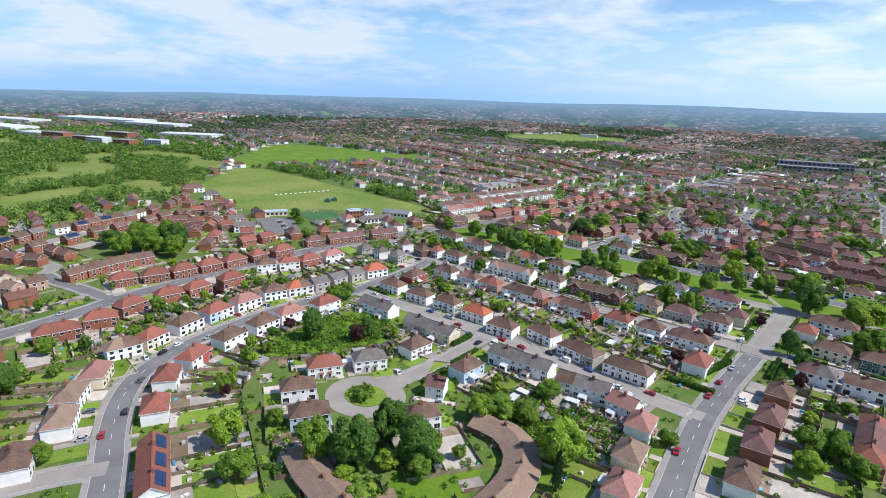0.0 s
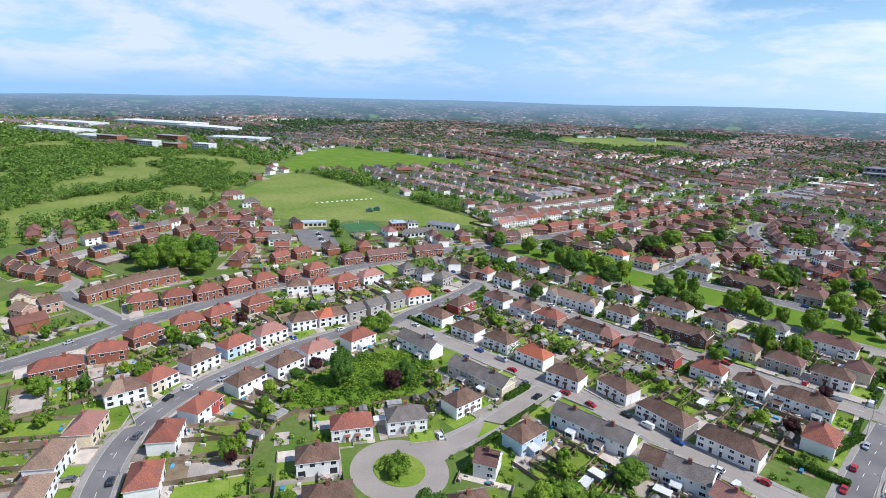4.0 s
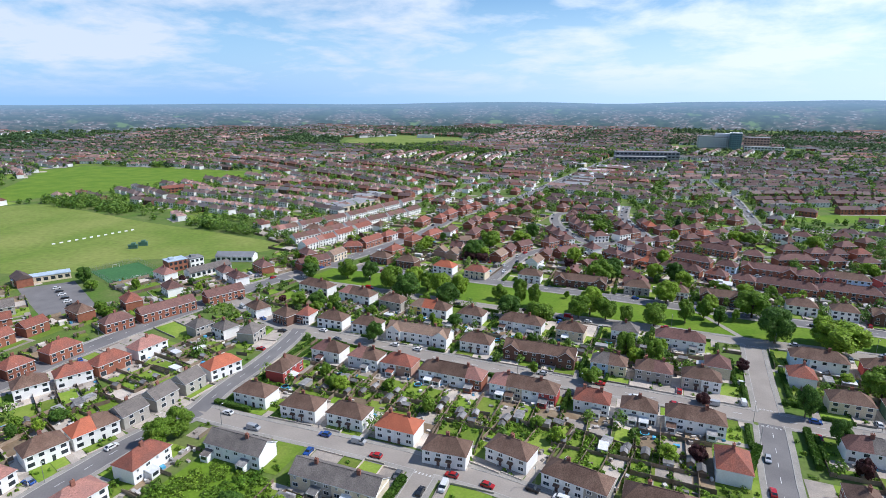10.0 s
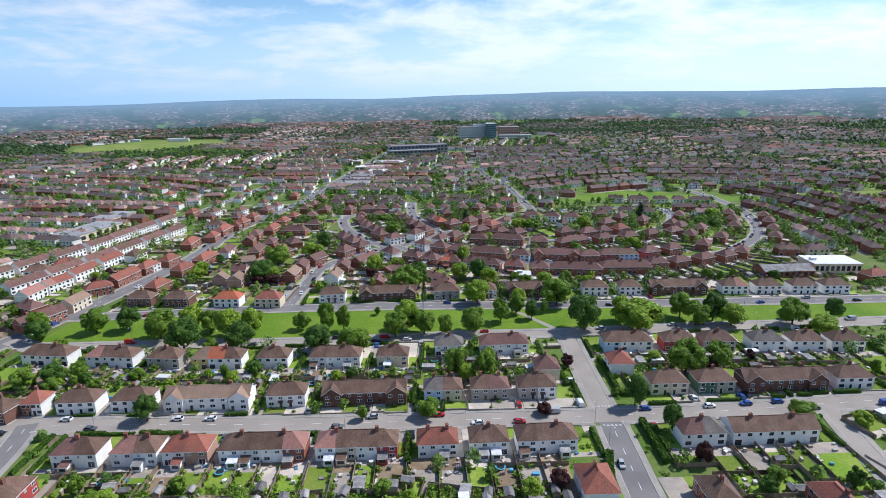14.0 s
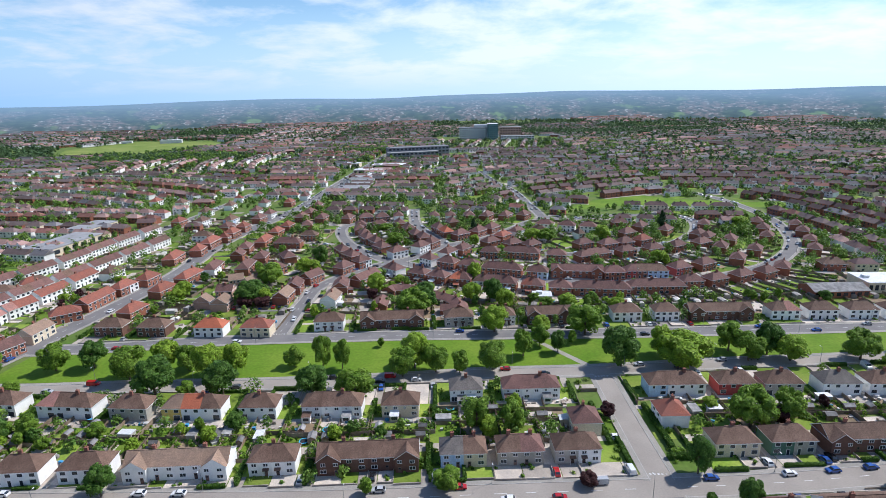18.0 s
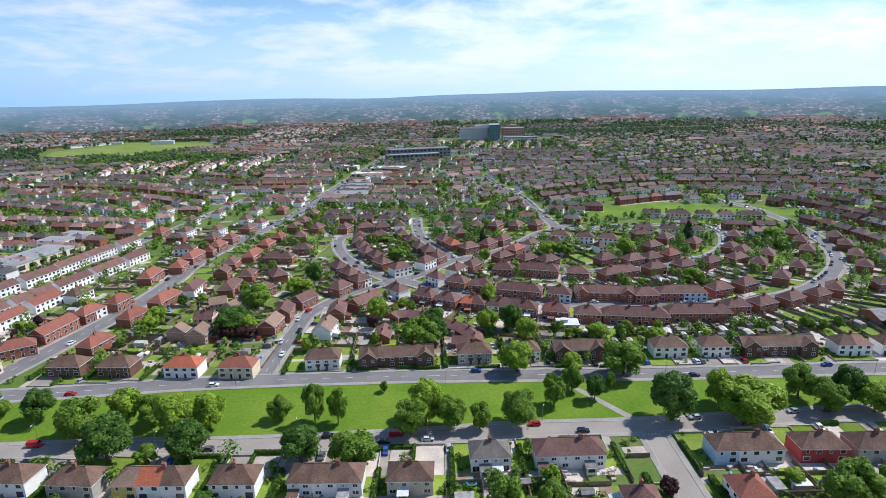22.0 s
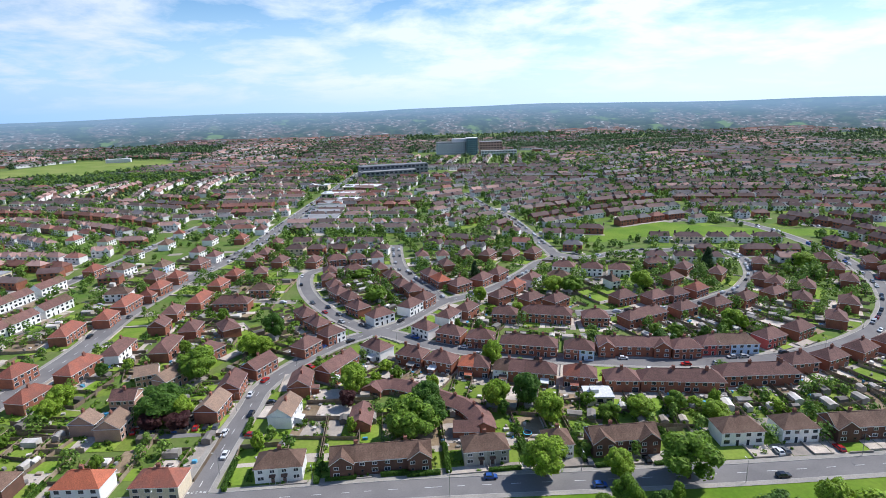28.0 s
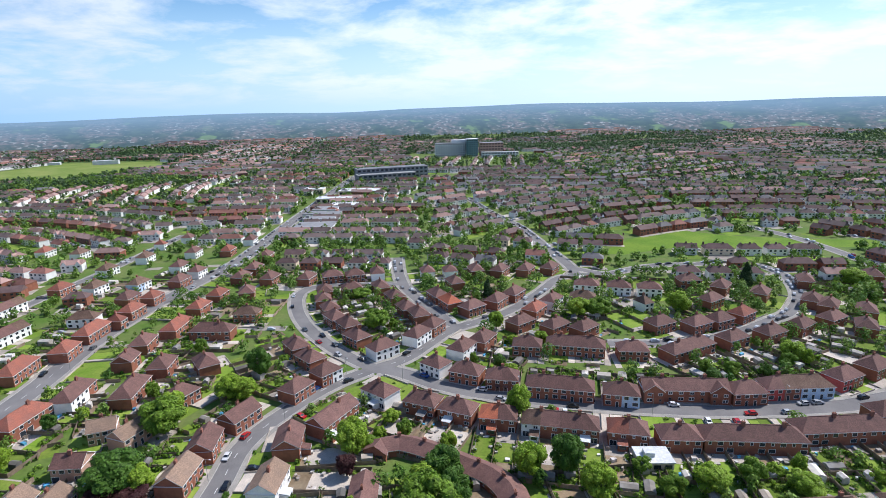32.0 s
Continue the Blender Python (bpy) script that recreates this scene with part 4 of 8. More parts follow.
homes('west_side_of_main_road', [
    (-236.9, 22.4, 74, 14.2, 8.5, 'r', 'kk', 'S'),
    (-232.2, 38.3, 74, 14.2, 8.5, 'r', 'kk', 'S'),
    (-229.5, 53.5, 85, 14.2, 8.5, 'r', 'kk', 'S'),
    (-228.2, 69.7, 85, 14.2, 8.5, 'r', 'kk', 'S'),
    (-227.7, 85.6, 90, 14.2, 8.5, 'r', 'kk', 'S'),
    (-227.0, 102.4, 86, 10.5, 8.5, 'r', 'kk', 'S'),
    (-225.6, 120.5, 86, 14.2, 8.5, 'r', 'kk', 'S'),
])
homes('west_side_of_main_road_north', [
    (-231.2, 152.4, 71, 13.7, 8.5, 's', 'kk', 'S'),
    (-223.3, 175.4, 71, 28.0, 8.5, 'ssss', 'kkkk', 'G'),
    (-212.1, 204.5, 67, 21.0, 8.5, 'sss', 'kkk', 'G'),
])
homes('east_side_of_main_road', [
    (-182.5, -26.9, -102, 17.9, 8.5, 'rrr', 'kkk', 'H'),
])
homes('east_side_of_main_road_b', [
    (-185.3, -8.0, -111, 14.2, 8.5, 'rr', 'kk', 'S'),
])
homes('east_side_of_main_road_c', [
    (-193.5, 8.6, -78, 14.2, 8.5, 'r', 'kk', 'S'),
    (-194.6, 28.6, -100, 14.2, 8.5, 'r', 'kk', 'S'),
    (-194.5, 43.8, -82, 14.2, 8.5, 'r', 'kk', 'S'),
    (-195.8, 65.0, -90, 14.2, 8.5, 'r', 'kk', 'S'),
])
homes('east_side_of_main_road_d', [
    (-205.2, 94.4, -116, 11.3, 8.5, 'b', 'w', 'S'),
    (-198.9, 107.1, -116, 12.6, 8.5, 'r', 'w', 'S'),
    (-195.3, 120.4, -97, 14.2, 8.5, 'r', 'kk', 'S'),
    (-193.1, 137.4, -97, 14.2, 8.5, 'p', 'w', 'S'),
])
homes('crescent_north', [
    (-146.2, -13.7, 82, 13.5, 8.5, 'tb', 'w', 'S'),
    (-147.4, -1.1, 105, 11.4, 8.5, 'r', 'cw', 'S'),
    (-152.0, 16.4, 105, 14.2, 8.5, 'b', 'w', 'S'),
    (-155.8, 33.8, 100, 14.2, 8.5, 'r', 'lw', 'S'),
    (-157.8, 51.0, 93, 14.2, 8.5, 'p', 'w', 'S'),
])
homes('crescent_north_b', [
    (-159.9, 69.6, 73, 11.9, 8.5, 'b', 'w', 'S'),
    (-155.7, 83.2, 73, 14.0, 8.5, 'ob', 'w', 'S'),
    (-153.3, 95.2, 85, 9.5, 8.5, 'g', 'gg', 'D'),
    (-152.4, 107.6, 87, 9.5, 8.5, 'g', 'gg', 'D'),
    (-151.8, 120.4, 87, 9.5, 8.5, 'g', 'gg', 'D'),
    (-149.0, 135.3, 72, 13.5, 8.5, 'o', 'w', 'S'),
])
homes('link_and_north', [
    (-188.6, 163.6, -104, 9.5, 8.5, 'g', 'g', 'S'),
    (-175.4, 166.2, 167, 9.5, 8.5, 'g', 'w', 'S'),
    (-160.9, 167.5, 98, 10.5, 8.5, 'g', 'g', 'S'),
    (-178.7, 193.9, 156, 11.6, 8.5, 'b', 'w', 'S'),
    (-158.9, 191.2, -13, 10.5, 8.5, 'b', 'd', 'S'),
    (-123.8, 144.0, -89, 13.7, 8.5, 'b', 'vv', 'S'),
    (-120.5, 122.9, 2, 14.2, 8.5, 'b', 'w', 'S'),
    (-98.6, 121.9, 4, 14.2, 8.5, 'b', 'w', 'S'),
    (-80.4, 123.7, 1, 14.2, 8.5, 'b', 'w', 'S'),
    (-60.7, 122.9, 1, 14.2, 8.5, 'oo', 'w', 'S'),
])
homes('crescent_bend', [
    (-129.5, -29.9, 144, 13.7, 8.5, 'p', 'c', 'S'),
    (-118.5, -42.1, 144, 14.2, 8.5, 't', 'w', 'S'),
    (-103.2, -49.8, 152, 13.7, 8.5, 't', 'w', 'S'),
    (-89.7, -65.4, 156, 14.2, 8.5, 'b', 'w', 'S'),
    (-117.0, 2.4, -63, 13.7, 8.5, 'r', 'vw', 'S'),
    (-107.6, -12.8, -36, 12.6, 8.5, 'r', 'w', 'S'),
    (-89.5, -25.3, -28, 12.6, 8.5, 'r', 'w', 'S'),
    (-123.6, 22.2, -77, 13.7, 8.5, 'b', 'w', 'S'),
    (-126.5, 40.9, -83, 13.7, 8.5, 'b', 'w', 'S'),
    (-128.0, 57.4, -96, 13.7, 8.5, 'p', 'w', 'S'),
])
homes('close', [
    (-126.1, 77.6, -89, 14.2, 8.5, 'r', 'w', 'S'),
    (-71.6, 33.6, 58, 13.7, 8.5, 'r', 'w', 'S'),
    (-62.6, 49.9, 58, 13.7, 8.5, 'g', 'w', 'S'),
    (-56.9, 72.1, 86, 12.6, 8.5, 'b', 'w', 'S'),
    (-28.2, 71.8, -94, 12.6, 8.5, 'b', 'l', 'S'),
    (-18.5, 32.9, -122, 12.6, 8.5, 'b', 'w', 'S'),
    (-47.6, 8.0, -122, 13.7, 8.5, 'b', 'l', 'S'),
    (-64.7, 15.7, -122, 12.6, 8.5, 'b', 'w', 'S'),
])
homes('south_road', [
    (41.7, 143.3, 90, 12.6, 9.5, 'r', 'w', 'P'),
    (21.8, 116.7, -1, 18.9, 8.5, 'bbb', 'www', 'H'),
    (41.1, 79.9, 96, 11.6, 8.5, 'p', 'w', 'S'),
    (44.9, 60.9, 96, 11.6, 8.5, 't', 'c', 'S'),
    (49.3, 44.2, 96, 12.6, 8.5, 'p', 'c', 'S'),
    (73.5, 137.2, -90, 11.6, 8.5, 'b', 'kk', 'S'),
    (74.2, 115.7, -90, 14.2, 8.5, 's', 'kk', 'S'),
    (74.2, 95.5, -84, 14.2, 8.5, 's', 'kk', 'S'),
    (74.6, 72.6, -84, 14.2, 8.5, 'b', 'w', 'S'),
    (103.0, 122.0, -90, 34.0, 8.5, 'rssr', 'kkkk', 'H'),
])
homes('street_m_north', [
    (-22.1, 124.2, -11, 14.2, 8.5, 'b', 'w', 'S'),
    (-0.7, 118.2, -10, 18.9, 8.5, 'bbb', 'wwg', 'H'),
    (-41.1, 117.4, 5, 14.2, 8.5, 'b', 'w', 'S'),
])
homes('lane_west', [
    (41.2, 212.8, 89, 9.5, 9.5, 's', 'c', 'P'),
])
homes('lane_east', [
    (71.6, 215.5, -91, 9.5, 9.5, 'r', 'w', 'P'),
])
homes('estate_middle', [
    (1.7, 395.9, -29, 12.6, 8.5, 's', 'kk', 'S'),
    (14.8, 389.0, -16, 12.6, 8.5, 'ss', 'kk', 'S'),
    (34.9, 379.2, -18, 24.8, 8.5, 'ssss', 'kkkk', 'H'),
    (-32.8, 384.1, 136, 12.6, 8.5, 's', 'w', 'S'),
    (-17.1, 374.7, 151, 12.6, 8.5, 's', 'kk', 'S'),
    (-5.0, 367.8, 151, 12.6, 8.5, 's', 'kk', 'S'),
    (8.3, 361.9, 164, 12.6, 8.5, 'so', 'kk', 'S'),
    (27.7, 354.5, 162, 24.8, 8.5, 'sssb', 'kkkw', 'H'),
    (-32.7, 424.0, 35, 12.6, 8.5, 's', 'w', 'S'),
    (-44.9, 437.6, -50, 11.6, 8.5, 's', 'kk', 'S'),
    (-50.2, 453.7, -59, 11.6, 8.5, 's', 'kk', 'S'),
    (-57.6, 464.4, -59, 11.6, 8.5, 's', 'kk', 'S'),
    (-61.5, 478.0, -70, 10.5, 8.5, 's', 'kk', 'S'),
    (-67.0, 492.9, -81, 10.5, 8.5, 's', 'kk', 'S'),
    (-68.0, 508.6, -81, 11.6, 8.5, 's', 'kk', 'S'),
    (-52.5, 510.7, -168, 11.6, 8.5, 's', 'kk', 'S'),
    (-35.3, 511.2, 105, 12.6, 8.5, 's', 'kk', 'S'),
    (-55.3, 403.1, 45, 10.5, 8.5, 's', 'kw', 'S'),
])
homes('estate_middle_b', [
    (-63.5, 417.4, 130, 12.6, 8.5, 's', 'kk', 'S'),
    (-71.7, 431.4, 121, 12.6, 8.5, 's', 'kk', 'S'),
    (-16.8, 436.5, 54, 12.6, 8.5, 's', 'w', 'S'),
    (-8.8, 446.7, 54, 10.5, 8.5, 's', 'kk', 'S'),
    (-14.8, 463.0, 107, 12.6, 8.5, 's', 'kk', 'S'),
    (-20.8, 473.3, 112, 11.6, 8.5, 's', 'kk', 'S'),
    (-27.1, 492.7, 112, 11.6, 8.5, 's', 'kk', 'S'),
    (-2.8, 491.8, -68, 12.6, 8.5, 's', 'kk', 'S'),
    (2.9, 479.1, -68, 12.6, 8.5, 'o', 'kk', 'S'),
    (13.8, 469.1, 35, 12.6, 8.5, 's', 'kk', 'S'),
    (-5.9, 537.9, -85, 11.6, 8.5, 's', 'w', 'S'),
    (2.3, 419.0, -126, 12.6, 8.5, 's', 'w', 'S'),
    (-10.3, 404.0, -44, 10.5, 8.5, 's', 'w', 'S'),
    (12.8, 427.2, -126, 12.6, 8.5, 's', 'kk', 'S'),
    (28.4, 478.0, 50, 12.6, 8.5, 's', 'kk', 'S'),
    (40.1, 488.1, 50, 12.6, 8.5, 's', 'kk', 'S'),
    (45.4, 461.5, -130, 12.6, 8.5, 'r', 'kk', 'S'),
    (34.4, 444.9, -145, 12.6, 8.5, 's', 'kk', 'S'),
])
homes('estate_middle_c', [
    (31.4, 417.5, -16, 12.6, 8.5, 's', 'kk', 'S'),
    (57.8, 473.4, -130, 12.6, 8.5, 's', 'w', 'S'),
    (52.3, 414.6, -18, 24.8, 8.5, 'ssss', 'kkkk', 'H'),
    (49.7, 438.0, -145, 12.6, 8.5, 's', 'kk', 'S'),
    (62.6, 433.5, -145, 12.6, 8.5, 's', 'kk', 'S'),
    (-82.5, 536.9, 73, 12.6, 8.5, 's', 'kk', 'S'),
    (-66.5, 538.0, 12, 12.6, 8.5, 's', 'kk', 'S'),
    (-52.3, 537.9, 12, 11.6, 8.5, 's', 'kk', 'S'),
    (-38.1, 541.0, 95, 12.6, 8.5, 's', 'w', 'S'),
    (9.3, 512.9, -75, 11.6, 8.5, 's', 'kk', 'S'),
    (25.4, 536.6, -85, 12.6, 8.5, 's', 'kk', 'S'),
    (40.7, 534.0, 56, 12.6, 8.5, 's', 'kk', 'S'),
    (57.4, 532.8, 56, 12.6, 8.5, 's', 'kk', 'S'),
    (73.6, 534.1, 52, 12.6, 8.5, 's', 'kk', 'S'),
    (8.6, 537.1, -85, 10.5, 8.5, 's', 'w', 'S'),
    (-49.0, 369.2, -124, 18.6, 8.5, 'sss', 'kkk', 'G'),
    (-65.1, 391.1, 56, 11.6, 8.5, 's', 'kk', 'S'),
])
homes('estate_east', [
    (55.7, 371.7, -18, 12.6, 8.5, 's', 'kl', 'S'),
    (79.5, 372.0, -10, 30.4, 8.5, 'ssss', 'kkkk', 'X'),
    (100.6, 367.0, -3, 12.6, 8.5, 's', 'kk', 'S'),
    (120.6, 368.4, -3, 24.8, 8.5, 'sbbb', 'vkll', 'H'),
    (143.3, 372.9, 19, 12.6, 8.5, 's', 'vk', 'S'),
    (161.6, 379.4, 25, 12.6, 8.5, 's', 'kk', 'S'),
    (48.3, 347.9, 162, 12.6, 8.5, 'sr', 'kk', 'S'),
    (62.8, 342.8, 170, 12.6, 8.5, 's', 'kk', 'S'),
    (85.0, 339.3, 170, 31.0, 8.5, 'sssss', 'kkkkk', 'H'),
    (116.2, 340.7, 177, 31.0, 8.5, 'sssss', 'kkkkk', 'H'),
    (173.2, 467.6, 46, 12.6, 8.5, 's', 'kk', 'S'),
    (140.9, 461.0, 29, 12.6, 8.5, 's', 'kk', 'S'),
    (158.5, 481.1, 46, 12.6, 8.5, 's', 'kk', 'S'),
    (146.3, 494.5, 177, 12.6, 8.5, 's', 'kk', 'S'),
    (211.3, 483.8, -119, 12.6, 8.5, 's', 'kk', 'S'),
    (192.0, 453.0, -134, 12.6, 8.5, 's', 'kk', 'S'),
    (207.1, 434.9, 54, 12.6, 8.5, 's', 'kk', 'S'),
    (194.8, 444.5, -134, 12.6, 8.5, 's', 'kk', 'S'),
])
homes('estate_east_b', [
    (191.0, 416.5, 54, 12.6, 8.5, 's', 'kk', 'S'),
    (104.1, 461.2, 21, 6.2, 8.5, 'b', 'w', 'H'),
])
homes('estate_far_east', [
    (188.2, 388.9, 54, 12.6, 8.5, 's', 'kk', 'S'),
    (210.0, 407.7, -126, 12.6, 8.5, 's', 'kk', 'S'),
    (238.4, 441.9, -126, 12.6, 8.5, 's', 'kk', 'S'),
    (248.8, 465.0, 54, 12.6, 8.5, 's', 'kk', 'S'),
    (256.4, 486.7, 62, 12.6, 8.5, 's', 'kw', 'S'),
    (272.8, 453.8, -126, 12.6, 8.5, 's', 'kk', 'S'),
    (280.5, 474.6, -118, 12.6, 8.5, 's', 'kk', 'S'),
    (261.6, 428.3, -126, 12.6, 8.5, 's', 'kk', 'S'),
    (249.9, 406.0, -126, 12.6, 8.5, 's', 'kk', 'S'),
    (138.9, 347.8, -176, 12.6, 8.5, 's', 'kk', 'S'),
    (154.1, 350.1, -161, 12.6, 8.5, 's', 'kk', 'S'),
    (172.4, 355.8, -155, 12.6, 8.5, 's', 'kk', 'S'),
    (189.5, 360.4, -155, 11.6, 8.5, 's', 'kk', 'S'),
    (204.6, 368.5, -126, 12.6, 8.5, 's', 'kk', 'S'),
])
homes('estate_inner', [
    (99.8, 433.4, 21, 12.6, 8.5, 's', 'kk', 'S'),
    (116.8, 430.7, 21, 12.6, 8.5, 's', 'kk', 'S'),
    (129.9, 433.8, 21, 11.6, 8.5, 's', 'kk', 'S'),
    (144.9, 439.7, 29, 11.6, 8.5, 'r', 'kk', 'S'),
    (98.9, 405.4, -159, 24.8, 8.5, 'ssss', 'kkkk', 'H'),
    (123.3, 412.3, -159, 12.6, 8.5, 's', 'kk', 'S'),
    (143.6, 415.9, -159, 12.6, 8.5, 's', 'kk', 'S'),
    (162.5, 422.0, -151, 12.6, 8.5, 's', 'kk', 'S'),
    (182.9, 427.9, -156, 12.6, 8.5, 's', 'kk', 'S'),
    (74.8, 406.6, -10, 12.6, 8.5, 's', 'kk', 'S'),
])
homes('main_road_far', [
    (-158.9, 380.5, -103, 18.6, 8.5, 'rrr', 'kkk', 'H'),
    (-150.7, 397.5, -90, 18.6, 8.5, 'sss', 'kww', 'H'),
    (-129.6, 398.0, -90, 18.6, 8.5, 'sss', 'kkk', 'H'),
    (-108.5, 391.4, 59, 11.6, 8.5, 's', 'kk', 'S'),
    (-107.5, 418.4, 121, 12.6, 8.5, 's', 'kk', 'S'),
    (-125.8, 419.2, -90, 12.6, 8.5, 's', 'kk', 'S'),
    (-143.8, 426.1, -89, 9.5, 8.5, 's', 'kk', 'D'),
    (-144.4, 445.0, -89, 12.6, 8.5, 's', 'kk', 'S'),
    (-136.1, 464.1, -97, 18.6, 8.5, 'rrr', 'kkk', 'H'),
    (-134.2, 491.9, -102, 12.6, 8.5, 'r', 'kk', 'S'),
    (-130.1, 512.1, -102, 11.6, 8.5, 'r', 'kk', 'S'),
    (-113.8, 514.0, 99, 11.6, 8.5, 's', 'kk', 'S'),
    (-106.0, 540.8, 73, 12.6, 8.5, 's', 'kk', 'S'),
    (-125.4, 546.3, -105, 12.6, 8.5, 's', 'kk', 'S'),
    (-122.0, 566.1, -104, 12.6, 8.5, 's', 'kk', 'S'),
    (-120.9, 598.3, -97, 12.6, 8.5, 's', 'kk', 'S'),
    (-187.0, 423.3, 90, 18.6, 8.5, 'rrr', 'kkk', 'H'),
    (-177.3, 441.4, 91, 12.6, 8.5, 'r', 'kk', 'S'),
])
homes('main_road_far_b', [
    (-176.6, 464.1, 83, 18.6, 8.5, 'rrr', 'kkk', 'H'),
    (-170.3, 475.4, -97, 5.7, 8.5, 'r', 'kk', 'S'),
    (-169.7, 491.8, 78, 12.6, 8.5, 'r', 'kk', 'S'),
    (-181.2, 513.9, 78, 12.6, 8.5, 's', 'kk', 'S'),
    (-167.3, 513.0, 78, 10.5, 8.5, 'r', 'kk', 'S'),
    (-81.9, 373.4, 59, 12.4, 8.5, 's', 'kk', 'G'),
    (-88.8, 357.2, 90, 12.4, 8.5, 's', 'kk', 'G'),
    (-61.7, 355.4, -90, 12.4, 8.5, 's', 'kk', 'G'),
    (-91.1, 341.1, 82, 12.4, 8.5, 't', 'kk', 'G'),
    (-63.9, 334.6, -98, 12.4, 8.5, 'tt', 'ww', 'G'),
    (-163.2, 545.0, 75, 12.6, 8.5, 's', 'kk', 'S'),
    (-158.8, 563.9, 75, 10.5, 8.5, 's', 'w', 'S'),
    (-154.1, 620.0, 83, 12.6, 8.5, 'r', 'kk', 'S'),
    (-145.3, 653.6, 85, 12.6, 8.5, 's', 'w', 'S'),
    (-211.5, 538.5, 75, 12.6, 8.5, 'b', 'w', 'S'),
    (-187.1, 541.6, 75, 12.6, 8.5, 'b', 'lw', 'S'),
    (-223.6, 579.2, 75, 12.6, 8.5, 'b', 'w', 'S'),
    (-231.7, 538.3, 78, 12.6, 8.5, 'r', 'kk', 'S'),
])
homes('main_road_far_c', [
    (-175.6, 579.7, 76, 12.6, 8.5, 's', 'w', 'S'),
    (-210.9, 609.4, 83, 12.6, 8.5, 'b', 'w', 'S'),
    (-179.5, 619.3, 83, 12.6, 8.5, 's', 'w', 'S'),
    (-200.9, 670.7, 85, 10.5, 8.5, 's', 'w', 'S'),
    (-214.8, 648.3, 83, 6.2, 8.5, 'r', 'w', 'H'),
    (-299.4, 641.1, 83, 12.6, 8.5, 'r', 'w', 'S'),
    (-267.9, 630.0, 83, 12.6, 8.5, 'b', 'w', 'S'),
])
homes('terraces_by_close', [
    (-102.7, 94.1, -179, 21.0, 8.5, 'ggg', 'www', 'G'),
    (-64.8, 91.9, -179, 28.0, 8.5, 'gggg', 'ccgc', 'G'),
    (-14.8, 92.4, -177, 28.0, 8.5, 'gggg', 'wwww', 'G'),
    (14.5, 91.0, -173, 20.4, 8.5, 'ggb', 'www', 'G'),
    (-27.6, 52.2, -154, 7.0, 8.0, 's', 'w', 'G'),
])
homes('terrace_pink', [
    (31.9, 88.2, 172, 10.5, 8.5, 'pp', 'ww', 'G'),
])
homes('terrace_solar', [
    (-56.2, -40.8, -25, 28.0, 8.5, 'rrrr', 'wwww', 'G'),
])
homes('flats', [
    (-126.8, 370.8, 18, 8.3, 8.0, 'tt', 'pp', 'G'),
    (-116.3, 366.3, 64, 10.6, 8.0, 'tt', 'pp', 'G'),
    (-132.2, 334.2, 84, 5.6, 9.0, 'tt', 'pp', 'G'),
    (-121.8, 331.9, 86, 9.1, 9.0, 'tt', 'pp', 'G'),
    (-126.1, 350.9, 179, 8.8, 8.0, 'ss', 'pp', 'G'),
])
homes('main_road_west_terraces', [
    (-202.2, 276.9, 66, 22.2, 8.5, 'ssss', 'kkkk', 'G'),
    (-198.7, 299.6, 83, 14.0, 8.5, 'tt', 'cc', 'G'),
    (-198.4, 321.9, 35, 14.2, 8.0, 'r', 'k', 'S'),
    (-195.1, 342.9, 80, 21.0, 8.5, 'rrr', 'kkk', 'G'),
    (-189.8, 362.8, 76, 14.2, 8.0, 'r', 'kw', 'S'),
    (-233.0, 315.2, 85, 14.0, 8.5, 'pp', 'ww', 'G'),
    (-230.3, 333.2, 72, 16.0, 8.5, 'prr', 'www', 'G'),
    (-228.0, 356.1, 78, 19.8, 8.5, 'rrr', 'www', 'G'),
    (-225.4, 381.4, 80, 18.8, 8.5, 'rrr', 'www', 'G'),
    (-258.4, 359.1, 20, 14.2, 8.0, 'b', 'w', 'S'),
    (-249.5, 374.9, 40, 14.2, 8.0, 'rb', 'ww', 'S'),
])
homes('main_road_east', [
    (-165.2, 324.4, -105, 13.7, 8.5, 'r', 'kk', 'S'),
    (-164.3, 356.3, -105, 14.2, 8.5, 'r', 'kk', 'S'),
    (-212.1, 391.4, 77, 12.6, 8.5, 'b', 'w', 'S'),
    (-182.8, 378.0, 77, 12.6, 8.5, 'r', 'kk', 'S'),
])
homes("white_terraces", [
    (-250, 335, 72, 24, 8.5, "sbss", "wwww", "G"), (-243, 361, 74, 24, 8.5, "sbss", "wwww", "G"),
    (-236, 388, 75, 24, 8.5, "sbss", "wwww", "G"), (-229.5, 414, 76, 24, 8.5, "sbss", "wwww", "G"),
    (-223, 440, 77, 24, 8.5, "sbss", "wwww", "G"), (-217.5, 465, 78, 20, 8.5, "ssb", "www", "G"),
    (-282, 350, 72, 24, 8.5, "spsb", "wwww", "G"), (-274, 376, 74, 24, 8.5, "sbss", "wwww", "G"),
    (-265, 400, 75, 24, 8.5, "sbss", "wwww", "G"), (-258, 427, 77, 24, 8.5, "sbss", "wwww", "G"),
    (-254, 453, 78, 24, 8.5, "sbss", "wwww", "G"), (-249, 479, 78, 24, 8.5, "sbss", "wwww", "G"),
    (-243, 505, 78, 20, 8.5, "ssb", "www", "G"),
])
